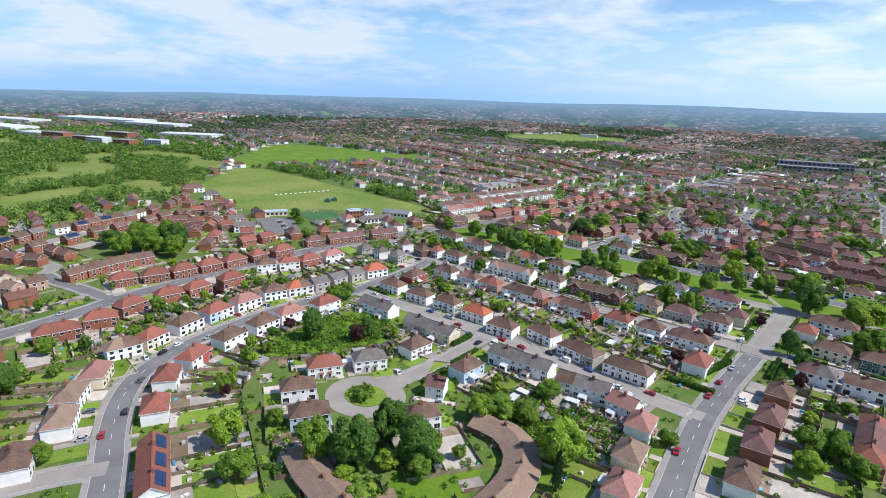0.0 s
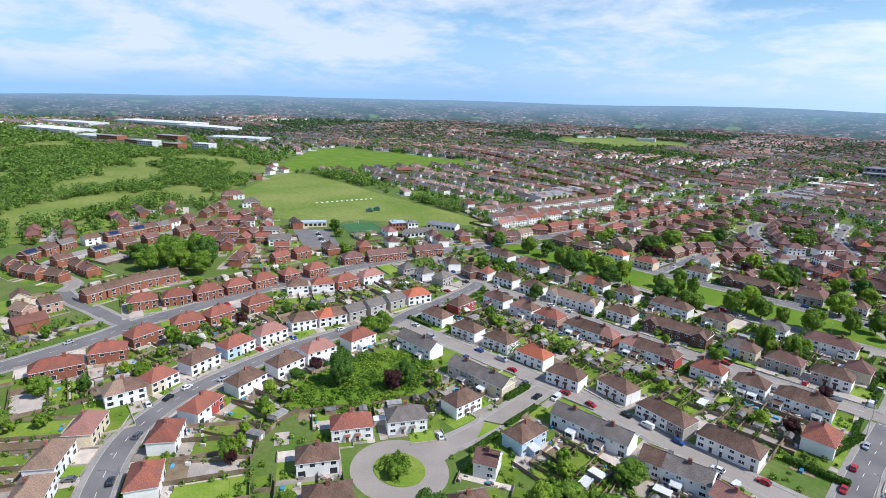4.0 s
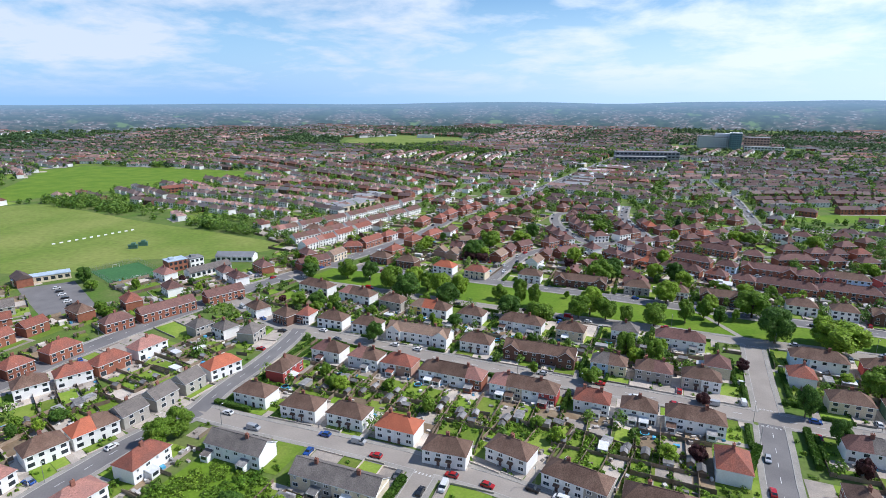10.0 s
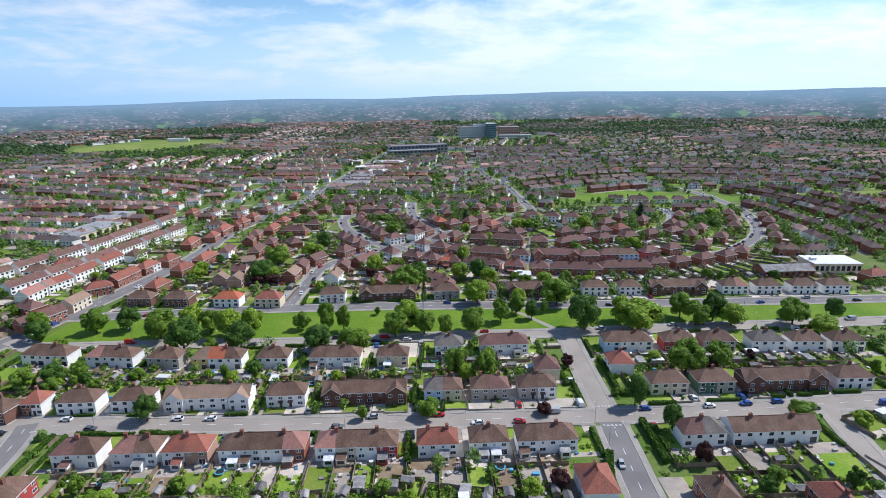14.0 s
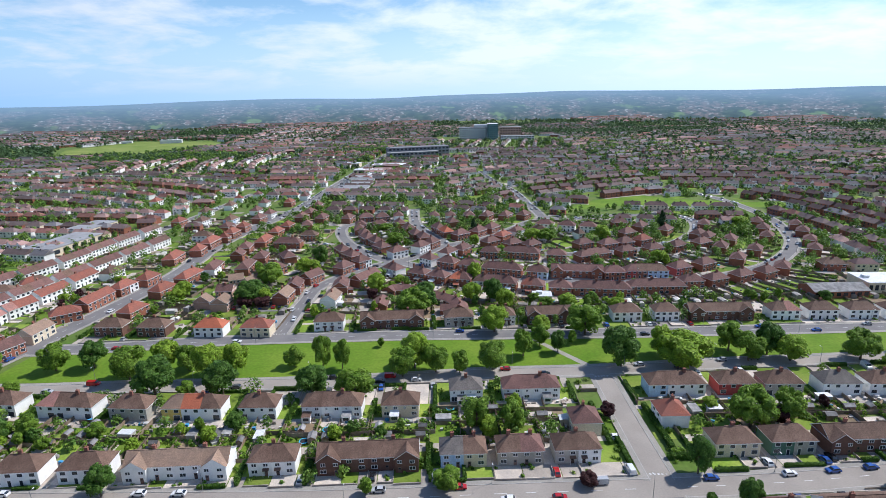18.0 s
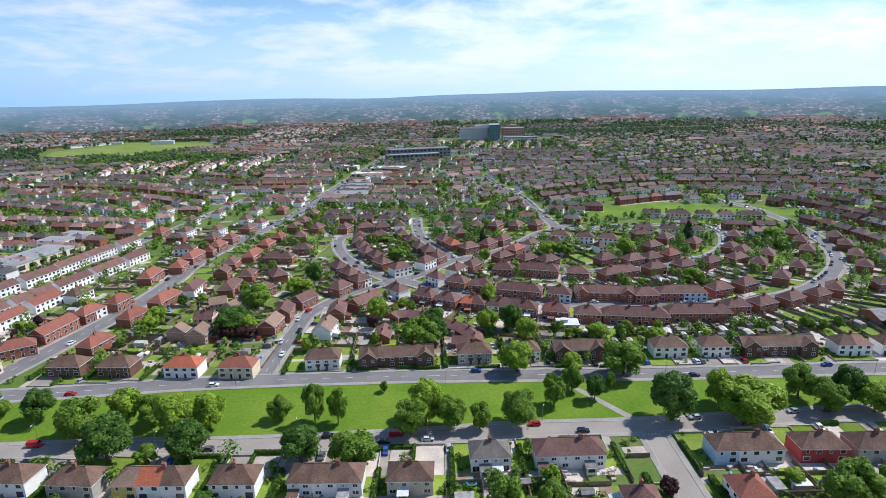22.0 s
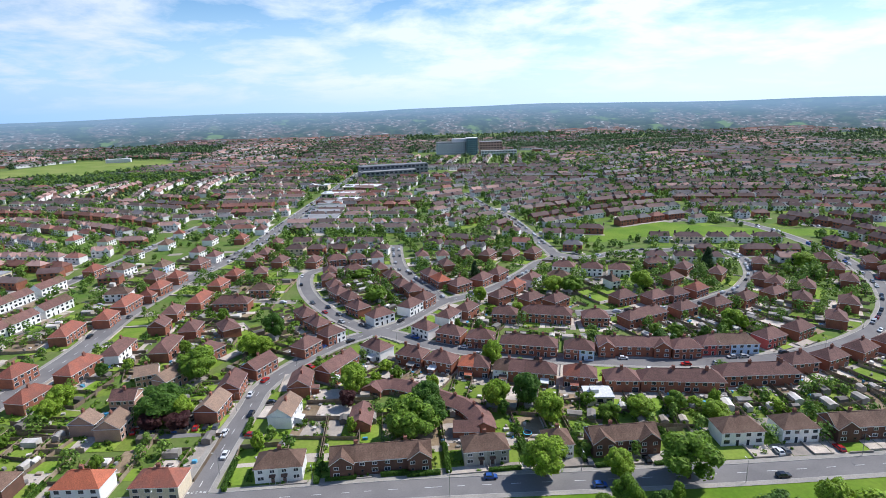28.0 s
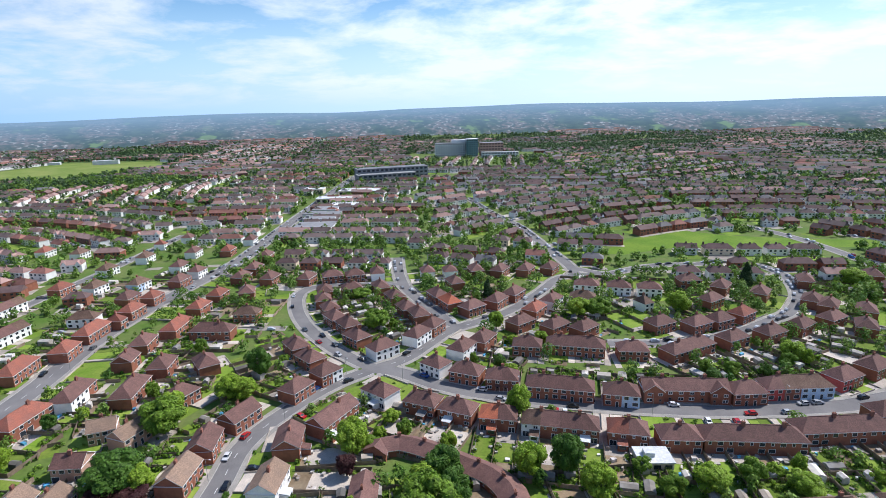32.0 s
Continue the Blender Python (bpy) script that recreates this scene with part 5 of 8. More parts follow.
homes("modern_estate", [
    (-370.8, -2.6, 124, 10.5, 8.0, 'b', 'k', 'G'),
    (-378.9, 9.5, 123, 10.5, 8.0, 'b', 'k', 'G'),
    (-386.6, 21.3, 112, 10.5, 8.0, 'g', 'k', 'G'),
    (-390.6, 37.9, 98, 10.5, 8.0, 'b', 'w', 'G'),
    (-391.0, 52.2, 102, 10.5, 8.0, 's', 'k', 'G'),
    (-396.0, 63.1, 110, 10.5, 8.0, 'b', 'k', 'G'),
    (-398.0, 71.9, 104, 10.5, 8.0, 'b', 'k', 'G'),
    (-401.0, 82.9, 102, 10.5, 8.0, 'b', 'k', 'G'),
    (-402.0, 91.4, 108, 10.5, 8.0, 'g', 'k', 'G'),
    (-407.0, 101.1, 117, 10.5, 8.0, 'b', 'w', 'G'),
    (-415.0, 116.5, 121, 10.5, 8.0, 's', 'k', 'G'),
    (-429.0, 137.8, 130, 10.5, 8.0, 'b', 'k', 'G'),
    (-443.8, 151.0, 136, 10.5, 8.0, 'b', 'k', 'G'),
    (-459.0, 166.5, 134, 10.5, 8.0, 'b', 'k', 'G'),
])
homes("modern_estate_lane", [
    (-363.5, 53.6, 105, 10.5, 8.0, 'b', 'k', 'G'),
    (-368.3, 71.1, 107, 10.5, 8.0, 's', 'k', 'G'),
    (-376.5, 96.8, 110, 10.5, 8.0, 'b', 'k', 'G'),
    (-383.1, 112.3, 104, 10.5, 8.0, 'b', 'k', 'G'),
    (-384.2, 127.6, 112, 10.5, 8.0, 'b', 'k', 'G'),
    (-402.7, 160.3, 119, 10.5, 8.0, 's', 'k', 'G'),
    (-325.5, 122.2, 134, 10.5, 8.0, 'r', 'k', 'G'),
    (-337.0, 134.0, 127, 10.5, 8.0, 's', 'k', 'G'),
    (-349.3, 153.3, 133, 10.5, 8.0, 'r', 'k', 'G'),
    (-366.0, 165.0, 150, 10.5, 8.0, 'b', 'w', 'G'),
    (-389.6, 176.5, 154, 10.5, 8.0, 'r', 'k', 'G'),
])
homes("modern_estate_middle", [
    (-346.8, 77.1, 105, 10.5, 8.0, 'b', 'k', 'G'),
    (-353.6, 102.5, 75, 10.5, 8.0, 's', 'd', 'G'),
    (-339.4, 105.5, 9, 10.5, 8.0, 'r', 'k', 'G'),
    (-327.2, 106.8, 6, 10.5, 8.0, 'b', 'd', 'G'),
    (-353.8, 33.3, -72, 10.5, 8.0, 'g', 'k', 'G'),
    (-346.5, 10.6, -72, 10.5, 8.0, 'b', 'k', 'G'),
    (-355.4, -14.1, 6, 10.5, 8.0, 'b', 'k', 'G'),
    (-338.3, -12.2, 13, 10.5, 8.0, 'b', 'k', 'G'),
    (-326.9, -7.5, 27, 10.5, 8.0, 's', 'k', 'G'),
    (-312.5, 0.7, 30, 10.5, 8.0, 'b', 'k', 'G'),
    (-312.6, 17.4, -170, 10.5, 8.0, 's', 'k', 'G'),
    (-326.3, 15.0, -170, 10.5, 8.0, 'b', 'k', 'G'),
])
homes("modern_estate_south", [
    (-265.3, 6.8, 104, 10.0, 8.0, 'b', 'k', 'G'),
    (-268.0, 17.5, 103, 10.0, 8.0, 'b', 'k', 'G'),
    (-270.0, 28.0, 98, 10.0, 8.0, 'b', 'k', 'G'),
    (-271.0, 38.0, 92, 10.0, 8.0, 'b', 'k', 'G'),
    (-270.6, 48.0, 88, 10.0, 8.0, 'b', 'k', 'G'),
    (-294.2, 108.9, -42, 15.0, 8.0, 'r', 'k', 'S'),
    (-278.4, 94.8, -42, 15.0, 8.0, 's', 'k', 'S'),
    (-263.9, 117.0, 91, 11.0, 8.0, 'r', 'k', 'G'),
    (-264.1, 133.0, 91, 11.0, 8.0, 'r', 'k', 'G'),
    (-282.2, -21.9, -6, 9.0, 8.0, 'b', 'c', 'G'),
    (-261.7, -24.0, 25, 9.0, 8.0, 't', 'p', 'G'),
    (-262.8, -13.0, 96, 9.0, 8.0, 'b', 'p', 'G'),
])
homes("modern_estate_flats", [
    (-497.8, 196.1, 70, 22.0, 11.0, 'ss', 'kw', 'S'),
    (-449.3, 191.1, 70, 16.0, 10.0, 'gg', 'wk', 'S'),
    (-304.7, 140.2, 62, 16.0, 9.0, 'gg', 'wg', 'G'),
    (-423.6, 154.7, 130, 12.0, 8.0, 'ss', 'kk', 'S'),
    (-361.4, 115.1, 60, 11.0, 8.0, 'sb', 'kk', 'G'),
    (-371.5, 126.4, 150, 11.0, 8.0, 'rs', 'kk', 'G'),
    (-346.7, 122.3, 60, 11.0, 8.0, 'sr', 'kk', 'G'),
    (-387.5, 144.7, 60, 11.0, 8.0, 'rr', 'kk', 'G'),
    (-357.5, 138.9, 150, 11.0, 8.0, 'bs', 'kk', 'G'),
    (-406.2, 178.5, 60, 12.0, 8.0, 'rs', 'kk', 'S'),
    (-374.2, 150.1, 60, 11.0, 8.0, 'ss', 'kw', 'G'),
    (-332.8, 149.5, 60, 12.0, 8.0, 'gg', 'kw', 'G'),
    (-315.9, 105.0, 150, 12.0, 8.0, 'rs', 'kk', 'G'),
    (-313.9, 93.0, 150, 10.0, 8.0, 'sr', 'kk', 'G'),
    (-318.0, 134.0, 60, 10.0, 8.0, 'rr', 'kk', 'G'),
    (-286.0, 131.0, 62, 10.0, 8.0, 'r', 'k', 'G'),
])


def local(x, y, turn):
    """Turns plan places into a house's own axes and back."""
    a = radians(turn)
    c, s = math.cos(a), math.sin(a)
    return (lambda u, v: (x + u * c - v * s, y + u * s + v * c)), (lambda px, py: ((px - x) * c + (py - y) * s, -(px - x) * s + (py - y) * c))


HOUSE_GRID = {}
for _k, _h in enumerate(HOUSES):
    HOUSE_GRID.setdefault((int(_h[0] // 40), int(_h[1] // 40)), []).append(_k)


def in_house(px, py, skip=-1, margin=0.8):
    i, j = int(px // 40), int(py // 40)
    for a in (i - 1, i, i + 1):
        for b in (j - 1, j, j + 1):
            for k in HOUSE_GRID.get((a, b), ()):
                if k == skip:
                    continue
                x, y, turn, L, D, *_ = HOUSES[k]
                u, v = local(x, y, turn)[1](px, py)
                if abs(u) < L / 2 + margin and abs(v) < D / 2 + margin:
                    return True
    return False

# ---- the rest of the suburb, out to the hills ----
def inside(x, y, pts):
    odd = False
    for (x0, y0), (x1, y1) in zip(pts, pts[1:] + pts[:1]):
        if (y0 > y) != (y1 > y) and x < (x1 - x0) * (y - y0) / (y1 - y0) + x0:
            odd = not odd
    return odd


OPEN = [  # fields, parks and yards that hold no houses
    [(-520, 200), (-650, 330), (-612, 366), (-520, 356), (-330, 334), (-255, 326), (-236, 250), (-330, 180), (-386, 180)],
    [(-650, 340), (-730, 372), (-910, 560), (-900, 630), (-560, 680), (-540, 640), (-600, 470)],
    [(-740, 1150), (-840, 1330), (-760, 1550), (-540, 1510), (-470, 1380), (-560, 1230)],
    [(120, 577), (156, 616), (212, 643), (244, 616), (288, 597), (345, 580), (330, 553), (272, 563), (186, 579), (137, 565)],
    [(-345, 165), (-325, 200), (-255, 200), (-240, 250), (-262, 172), (-280, 143)],
    [(376, 568), (440, 562), (565, 576), (565, 614), (455, 602), (386, 597)],
    [(-200, 250), (430, 262), (430, 298), (-200, 290)],
    [(160, 318), (290, 318), (290, 370), (160, 362)],
    [(0, 1340), (300, 1330), (300, 1460), (0, 1470)],
    [(-110, 1000), (70, 1030), (80, 1110), (-100, 1060)],
    [(-243, -40), (-300, -40), (-400, -30), (-420, 60), (-470, 170), (-520, 205), (-380, 190), (-243, 140)],
]
WOOD = [(-430, -60), (-470, 60), (-520, 190), (-560, 230), (-660, 330), (-730, 372), (-820, 450), (-960, 420), (-1180, 250), (-1400, 200), (-1500, 60), (-1300, -300), (-600, -300)]
COPSES = [[(-620, 1130), (-440, 1180), (-330, 1120), (-330, 1060), (-480, 1040), (-640, 1060)], [(-620, 362), (-520, 356), (-330, 334), (-262, 326), (-262, 332), (-330, 342), (-480, 372), (-600, 400)],
          [(230, 1500), (700, 1500), (760, 1600), (240, 1620)], [(-140, 1120), (60, 1140), (60, 1180), (-160, 1160)]]
FAIRWAYS = [[(-480, -10), (-560, 10), (-600, 90), (-548, 130), (-520, 90), (-500, 40)], [(-640, 60), (-720, 90), (-760, 180), (-690, 210), (-650, 150)], [(-800, 200), (-900, 210), (-930, 270), (-830, 260)],
            [(-560, 130), (-600, 180), (-570, 200), (-530, 160)]]


CORE = [(-205, -40), (-90, -90), (60, -40), (100, 60), (100, 160), (185, 190), (235, 240), (235, 310), (140, 345), (150, 400), (60, 440), (-60, 470), (-130, 440), (-150, 420), (-170, 330), (-212, 200)]  # the streets laid out above


def seen(x, y):
    """Within the wide wedge that the flight overlooks."""
    a = math.degrees(math.atan2(x - 20, y + 100))
    return -90 < a < 48


def lay_street(shape, parked, cx, cy, a, v, bend, cell, ok, rnd):
    """A street between two rows of house fronts, left out where something else stands, with cars along it."""
    def at(u, off):
        w = v + bend * u * u + off
        return cx + u * math.cos(a) - w * math.sin(a), cy + u * math.sin(a) + w * math.cos(a)

    for k in range(-19, 19):
        u = k * 10.0
        x, y = at(u + 5, 0)
        if abs(x - cx) > cell / 2 or abs(y - cy) > cell / 2 or not seen(x, y) or not ok(x, y):
            continue
        z = max(hill(*at(p, q)) for p in (u, u + 10) for q in (-3.2, 3.2)) + 0.08
        shape.face([(*at(u, -3.2), z), (*at(u + 10, -3.2), z), (*at(u + 10, 3.2), z), (*at(u, 3.2), z)])
        for side in (-2.2, 2.2):
            if rnd.random() < 0.4:
                far_car(parked, pose(*at(u + rnd.uniform(2, 8), side), z, 0, 0, math.degrees(a)))


def far_car(shape, m):
    """A small car in one closed piece: sills, bonnet, cabin and roof."""
    side = [(-2.05, 0.3), (2.0, 0.3), (2.05, 0.75), (1.0, 0.95), (0.35, 1.42), (-1.3, 1.45), (-2.05, 0.9)]
    k = len(shape.v)
    for y in (-0.85, 0.85):
        shape.v += [tuple(m @ Vector((x, y * (1 if z < 1 else 0.82), z))) for x, z in side]
    n = len(side)
    q = [tuple(range(n)), tuple(range(2 * n - 1, n - 1, -1))] + [(i, n + i, n + (i + 1) % n, (i + 1) % n) for i in range(n)]
    shape.f += [tuple(k + i for i in f) for f in q]
    shape.s += [0] * len(q)


FARPAINT = surface("far_car_paint", (0.30, 0.31, 0.33), (0.26, 0.27, 0.29), 0.5, 0.3, 0.95, 0, True, place="World")


def far_houses():
    """Long rows of houses, back to back, on either side of streets that bend a little."""
    walls, roofs, panes = {c: Shape() for c in "wckd"}, {c: Shape() for c in "brsgp"}, Shape()
    near_rows, blocked, spaces, parked, plots = [], {}, Shape(), Shape(), (Shape(), Shape())

    def mark(x, y, turn, L, owner):
        for i in range(-3, 4):
            blocked.setdefault((round((x + math.cos(radians(turn)) * L / 6 * i) / 6), round((y + math.sin(radians(turn)) * L / 6 * i) / 6)), set()).add(owner)

    for x, y, turn, L, *_ in HOUSES:
        mark(x, y, turn, L, "home")

    def free(x, y, gap, owner):
        if inside(x, y, CORE) or road_gap(x, y) < gap or any(inside(x, y, p) for p in OPEN) or inside(x, y, WOOD) or any(inside(x, y, p) for p in COPSES):
            return False
        i, j = round(x / 6), round(y / 6)
        return not any(blocked.get((a, b), set()) - {owner} for a in range(i - 2, i + 3) for b in range(j - 2, j + 3))

    cell = 260
    for ci in range(-14, 13):
        for cj in range(-1, 14):
            cx, cy = (ci + 0.5) * cell, 100 + (cj + 0.5) * cell
            dist = math.hypot(cx, cy - 60)
            if dist > 2180 or not seen(cx, cy):
                continue
            rnd = random.Random(ci * 100 + cj)
            if dist > 1300 and rnd.random() < (0.08 if dist < 1800 else 0.35):
                continue
            head = rnd.uniform(-24, 24) + (90 if rnd.random() < 0.2 else 0)
            bend = rnd.uniform(-0.0013, 0.0013)
            estate = -160 < cx < 420 and cy < 640  # the brick council estate round the crescents
            brick = 0.75 if estate else (0.12 if cx < -150 else 0.3)
            a, far = radians(head), dist > 1150
            v, row = -190.0, 0
            while v < 190:
                v += (23.0 if row % 2 else 37.0) * (1.0 if not far else 1.05)
                row += 1
                u = -190.0
                if row % 2:
                    lay_street(spaces, parked, cx, cy, a, v + 11.5, bend, cell, lambda x, y: free(x, y, 4.0, (ci, cj)), rnd)
                row_wall, row_roof = "k" if rnd.random() < brick else "w", rnd.choice("ssbss" if estate else ("bbppprb" if cx < -100 else "ssbbspg"))
                while u < 190:
                    long = rnd.choice((12.5, 13, 13.5, 14, 14, 20) if dist < 700 else (12.5, 13, 14, 20, 26)) if not far else rnd.choice((27, 34, 20, 40))
                    u += long / 2
                    lu, lv = u, v + bend * u * u + rnd.uniform(-0.5, 0.5)
                    x, y = cx + lu * math.cos(a) - lv * math.sin(a), cy + lu * math.sin(a) + lv * math.cos(a)
                    u += long / 2 + rnd.uniform(2.4, 4.6) + (12 if rnd.random() < 0.05 else 0)
                    if abs(x - cx) > cell / 2 or abs(y - cy) > cell / 2 or not seen(x, y) or not free(x, y, 8.5, (ci, cj)):
                        continue
                    turn = head + math.degrees(math.atan(bend * lu * 2)) + (180 if row % 2 else 0)
                    wall = row_wall if rnd.random() < 0.75 else rnd.choice("wwckd")
                    roof = row_roof if rnd.random() < 0.6 else rnd.choices("brsgp", (40, 12, 6, 14, 28) if cx < -100 else (34, 10, 38, 14, 4))[0]
                    if x < -222 and y < 200:  # the brick estate
                        if long > 15:
                            continue
                        wall, roof = "k", rnd.choice("rsrb")
                    if far:
                        roof = rnd.choices("brsgp", (34, 8, 18, 24, 16))[0]
                    mark(x, y, turn, long, (ci, cj))
                    if math.hypot(x + 20, y - 240) < 300:
                        n = 2 if long < 15 else (3 if long < 21 else 4)
                        near_rows.append((round(x, 1), round(y, 1), round(turn), long, 8.5, roof * n, wall * n, "S" if n == 2 else "H"))
                    else:
                        add_plain(walls[wall], roofs[roof], panes, plots, x, y, hill(x, y), turn, long, rnd.random() < 0.6, far, wall == "w" and rnd.random() < 0.6)
    homes("outer_streets", near_rows)
    for k in range(len(HOUSES) - len(near_rows), len(HOUSES)):
        HOUSE_GRID.setdefault((int(HOUSES[k][0] // 40), int(HOUSES[k][1] // 40)), []).append(k)
    for c, s in walls.items():
        tagged(new("distant_house_walls", s.mesh("distant_house_walls", WALL[c])), f"{WALL_WORD[c]} walls of many distant houses", "house", kind="stuff")
    for c, s in roofs.items():
        tagged(new("distant_house_roofs", s.mesh("distant_house_roofs", ROOF_FAR[c])), f"{ROOF_WORD[c]} tiled roofs of many distant houses", "house", kind="stuff")
    tagged(new("distant_forecourts", plots[0].mesh("distant_forecourts", DRIVE)), "paved fronts and yards of distant houses", "paving", kind="stuff")
    tagged(new("distant_lawns", plots[1].mesh("distant_lawns", LAWN)), "back lawns of distant houses", "grass", kind="stuff")
    for name in ("loop_middle", "north_east_road", "oval_road", "far_road", "main_road", "west_back_road", "crescent_east"):
        line, rnd = LINES[name], random.Random(name)
        for i in range(3, len(line) - 3, 2):
            p, d = line[i], line[i + 1] - line[i - 1]
            if (p.y > 560 or p.x > 290 or name not in ("main_road", "crescent_east")) and road_gap(p.x, p.y, name) > 3:
                for sg in (-1, 1):
                    if rnd.random() < 0.45:
                        q = p + Vector((-d.y, d.x, 0)).normalized() * sg * (ROADS[name][0] / 2 - 1.1)
                        far_car(parked, pose(q.x, q.y, 0.1, 0, 0, math.degrees(math.atan2(d.y, d.x))))
    tagged(new("distant_streets", spaces.mesh("distant_streets", OLDROAD)), "pale streets between the rows of distant houses", "road", kind="stuff")
    tagged(new("distant_cars", parked.mesh("distant_cars", FARPAINT)), "many small parked cars in the distant streets", "car", kind="stuff")
    tagged(new("distant_house_windows", panes.mesh("distant_house_windows", GLASS)), "dark window panes of many distant houses", "window", kind="stuff")


def add_plain(w, r, g, plots, x, y, z, turn, L, hipped, far, gabled):
    m = pose(x, y, z, 0, 0, turn)
    if not far:  # paved front, lawn behind
        lift = 0.03 + (x * 7 + y * 3) % 0.03
        for shape, y0, y1 in ((plots[0], -8.6, -4.3), (plots[1] if (x + y) % 3 > 0.8 else plots[0], 4.3, 15.5)):
            shape.face([m @ Vector(q) for q in ((-L / 2 - 1, y0, lift), (L / 2 + 1, y0, lift), (L / 2 + 1, y1, lift), (-L / 2 - 1, y1, lift))])
    a, b, o, e, t = L / 2, 4.2, 0.3, 5.0, 8.0
    w.box(-a, a, -b, b, 0, e, 0, False, m)
    ridge = a - 3.6 if hipped else a + o
    p = [m @ Vector(q) for q in ((-a - o, -b - o, e), (a + o, -b - o, e), (a + o, b + o, e), (-a - o, b + o, e), (-ridge, 0, t), (ridge, 0, t))]
    k = len(r.v)
    r.v += [tuple(q) for q in p]
    r.f += [(k, k + 1, k + 5, k + 4), (k + 2, k + 3, k + 4, k + 5), (k + 1, k + 2, k + 5), (k + 3, k, k + 4), (k + 3, k + 2, k + 1, k)]
    r.s += [0] * 5
    n = max(1, round(L / 6.6))
    if not far:
        for i in range(0, n, 2) if n > 1 else (0,):
            c = -a + (i + 1) * L / n if n > 1 else 0
            r.box(c - 0.5, c + 0.5, -0.3, 0.4, t - 1, t + 1.0, 0, False, m)
    if gabled and not far:  # a bay with a pointed gable on each home
        for c in (-a + 2.3, a - 2.3):
            w.face([m @ Vector(q) for q in ((c - 1.8, -b - 0.5, 0), (c + 1.8, -b - 0.5, 0), (c + 1.8, -b - 0.5, e), (c, -b - 0.5, t - 0.6), (c - 1.8, -b - 0.5, e))])
            r.face([m @ Vector(q) for q in ((c - 2.0, -b - 0.7, e - 0.1), (c, -b - 0.7, t - 0.4), (c, -0.6, t - 0.4), (c - 2.0, -b + 0.2, e + 0.2))])
            r.face([m @ Vector(q) for q in ((c, -b - 0.7, t - 0.4), (c + 2.0, -b - 0.7, e - 0.1), (c + 2.0, -b + 0.2, e + 0.2), (c, -0.6, t - 0.4))])
    side = -1 if math.cos(radians(turn)) > 0 else 1
    for i in range(n):
        c = -a + (i + 0.5) * L / n
        for dx, zz in ((-1.5, 3.1), (1.5, 3.1), (-1.3, 0.9)) if not far else ((0, 2.9),):
            q = side * (b + (0.56 if gabled and side < 0 else 0.06))
            h = (0.75, 1.2) if not far else (1.6, 1.2)
            g.face([m @ Vector(p) for p in ((c + dx - h[0], q, zz), (c + dx + h[0], q, zz), (c + dx + h[0], q, zz + h[1]), (c + dx - h[0], q, zz + h[1]))][::-side])


# greyer, cooler copies of the near tiles, with some distance haze in the colour
ROOF_FAR = {c: surface("far_" + ROOF_WORD[c].replace(" ", "_") + "_tiles", k, tuple(v * 1.25 for v in k), 0.05, 0.85, 0.3, 0, True, place="World")
            for c, k in {"b": (0.135, 0.098, 0.088), "r": (0.19, 0.088, 0.068), "s": (0.108, 0.069, 0.064), "g": (0.14, 0.130, 0.130), "p": (0.27, 0.170, 0.146)}.items()}
far_houses()

# ---- gardens ----
LAWNS, PATIOS, DRIVES, SOILS, FENCES, WALLS_LOW = Shape(), Shape(), Shape(), Shape(), Shape(), Shape()
LEVEL = [0.0]  # each plot lies a few millimetres off its neighbours
BUSHES, SHEDS, CARS, HEDGES, SMALL_TREES, POOLS, ODDS = [], [], [], [], [], [], []


TAKEN = set()  # ground that belongs to a plot, in squares of 4 m


def quad_on(shape, put, u0, u1, v0, v1, z):
    z += LEVEL[0]
    for i in range(int((u1 - u0) / 2) + 2):
        for j in range(int((v1 - v0) / 2) + 2):
            x, y = put(min(u0 + 2 * i, u1), min(v0 + 2 * j, v1))
            TAKEN.add((round(x / 4), round(y / 4)))
    shape.face([(*put(u0, v0), z), (*put(u1, v0), z), (*put(u1, v1), z), (*put(u0, v1), z)])


def fence(shape, put, a, b, high, thick=0.07):
    (x0, y0), (x1, y1) = put(*a), put(*b)
    d = math.hypot(x1 - x0, y1 - y0)
    if d < 0.5:
        return
    m = pose(x0, y0, 0, 0, 0, math.degrees(math.atan2(y1 - y0, x1 - x0)))
    shape.box(0, d, -thick / 2, thick / 2, 0, high, 0, False, m)


def side_room(put, D, u, step, k):
    """How far a plot runs past the end of its house: to the road, or half way to the next house."""
    for i in range(1, 12):
        for v in (-D / 2, 0, D / 2):
            px, py = put(u + step * i, v)
            if in_house(px, py, k, 0):
                return i / 2
            if road_gap(px, py) < 2.6:
                return i - 1.0
    return 6.0


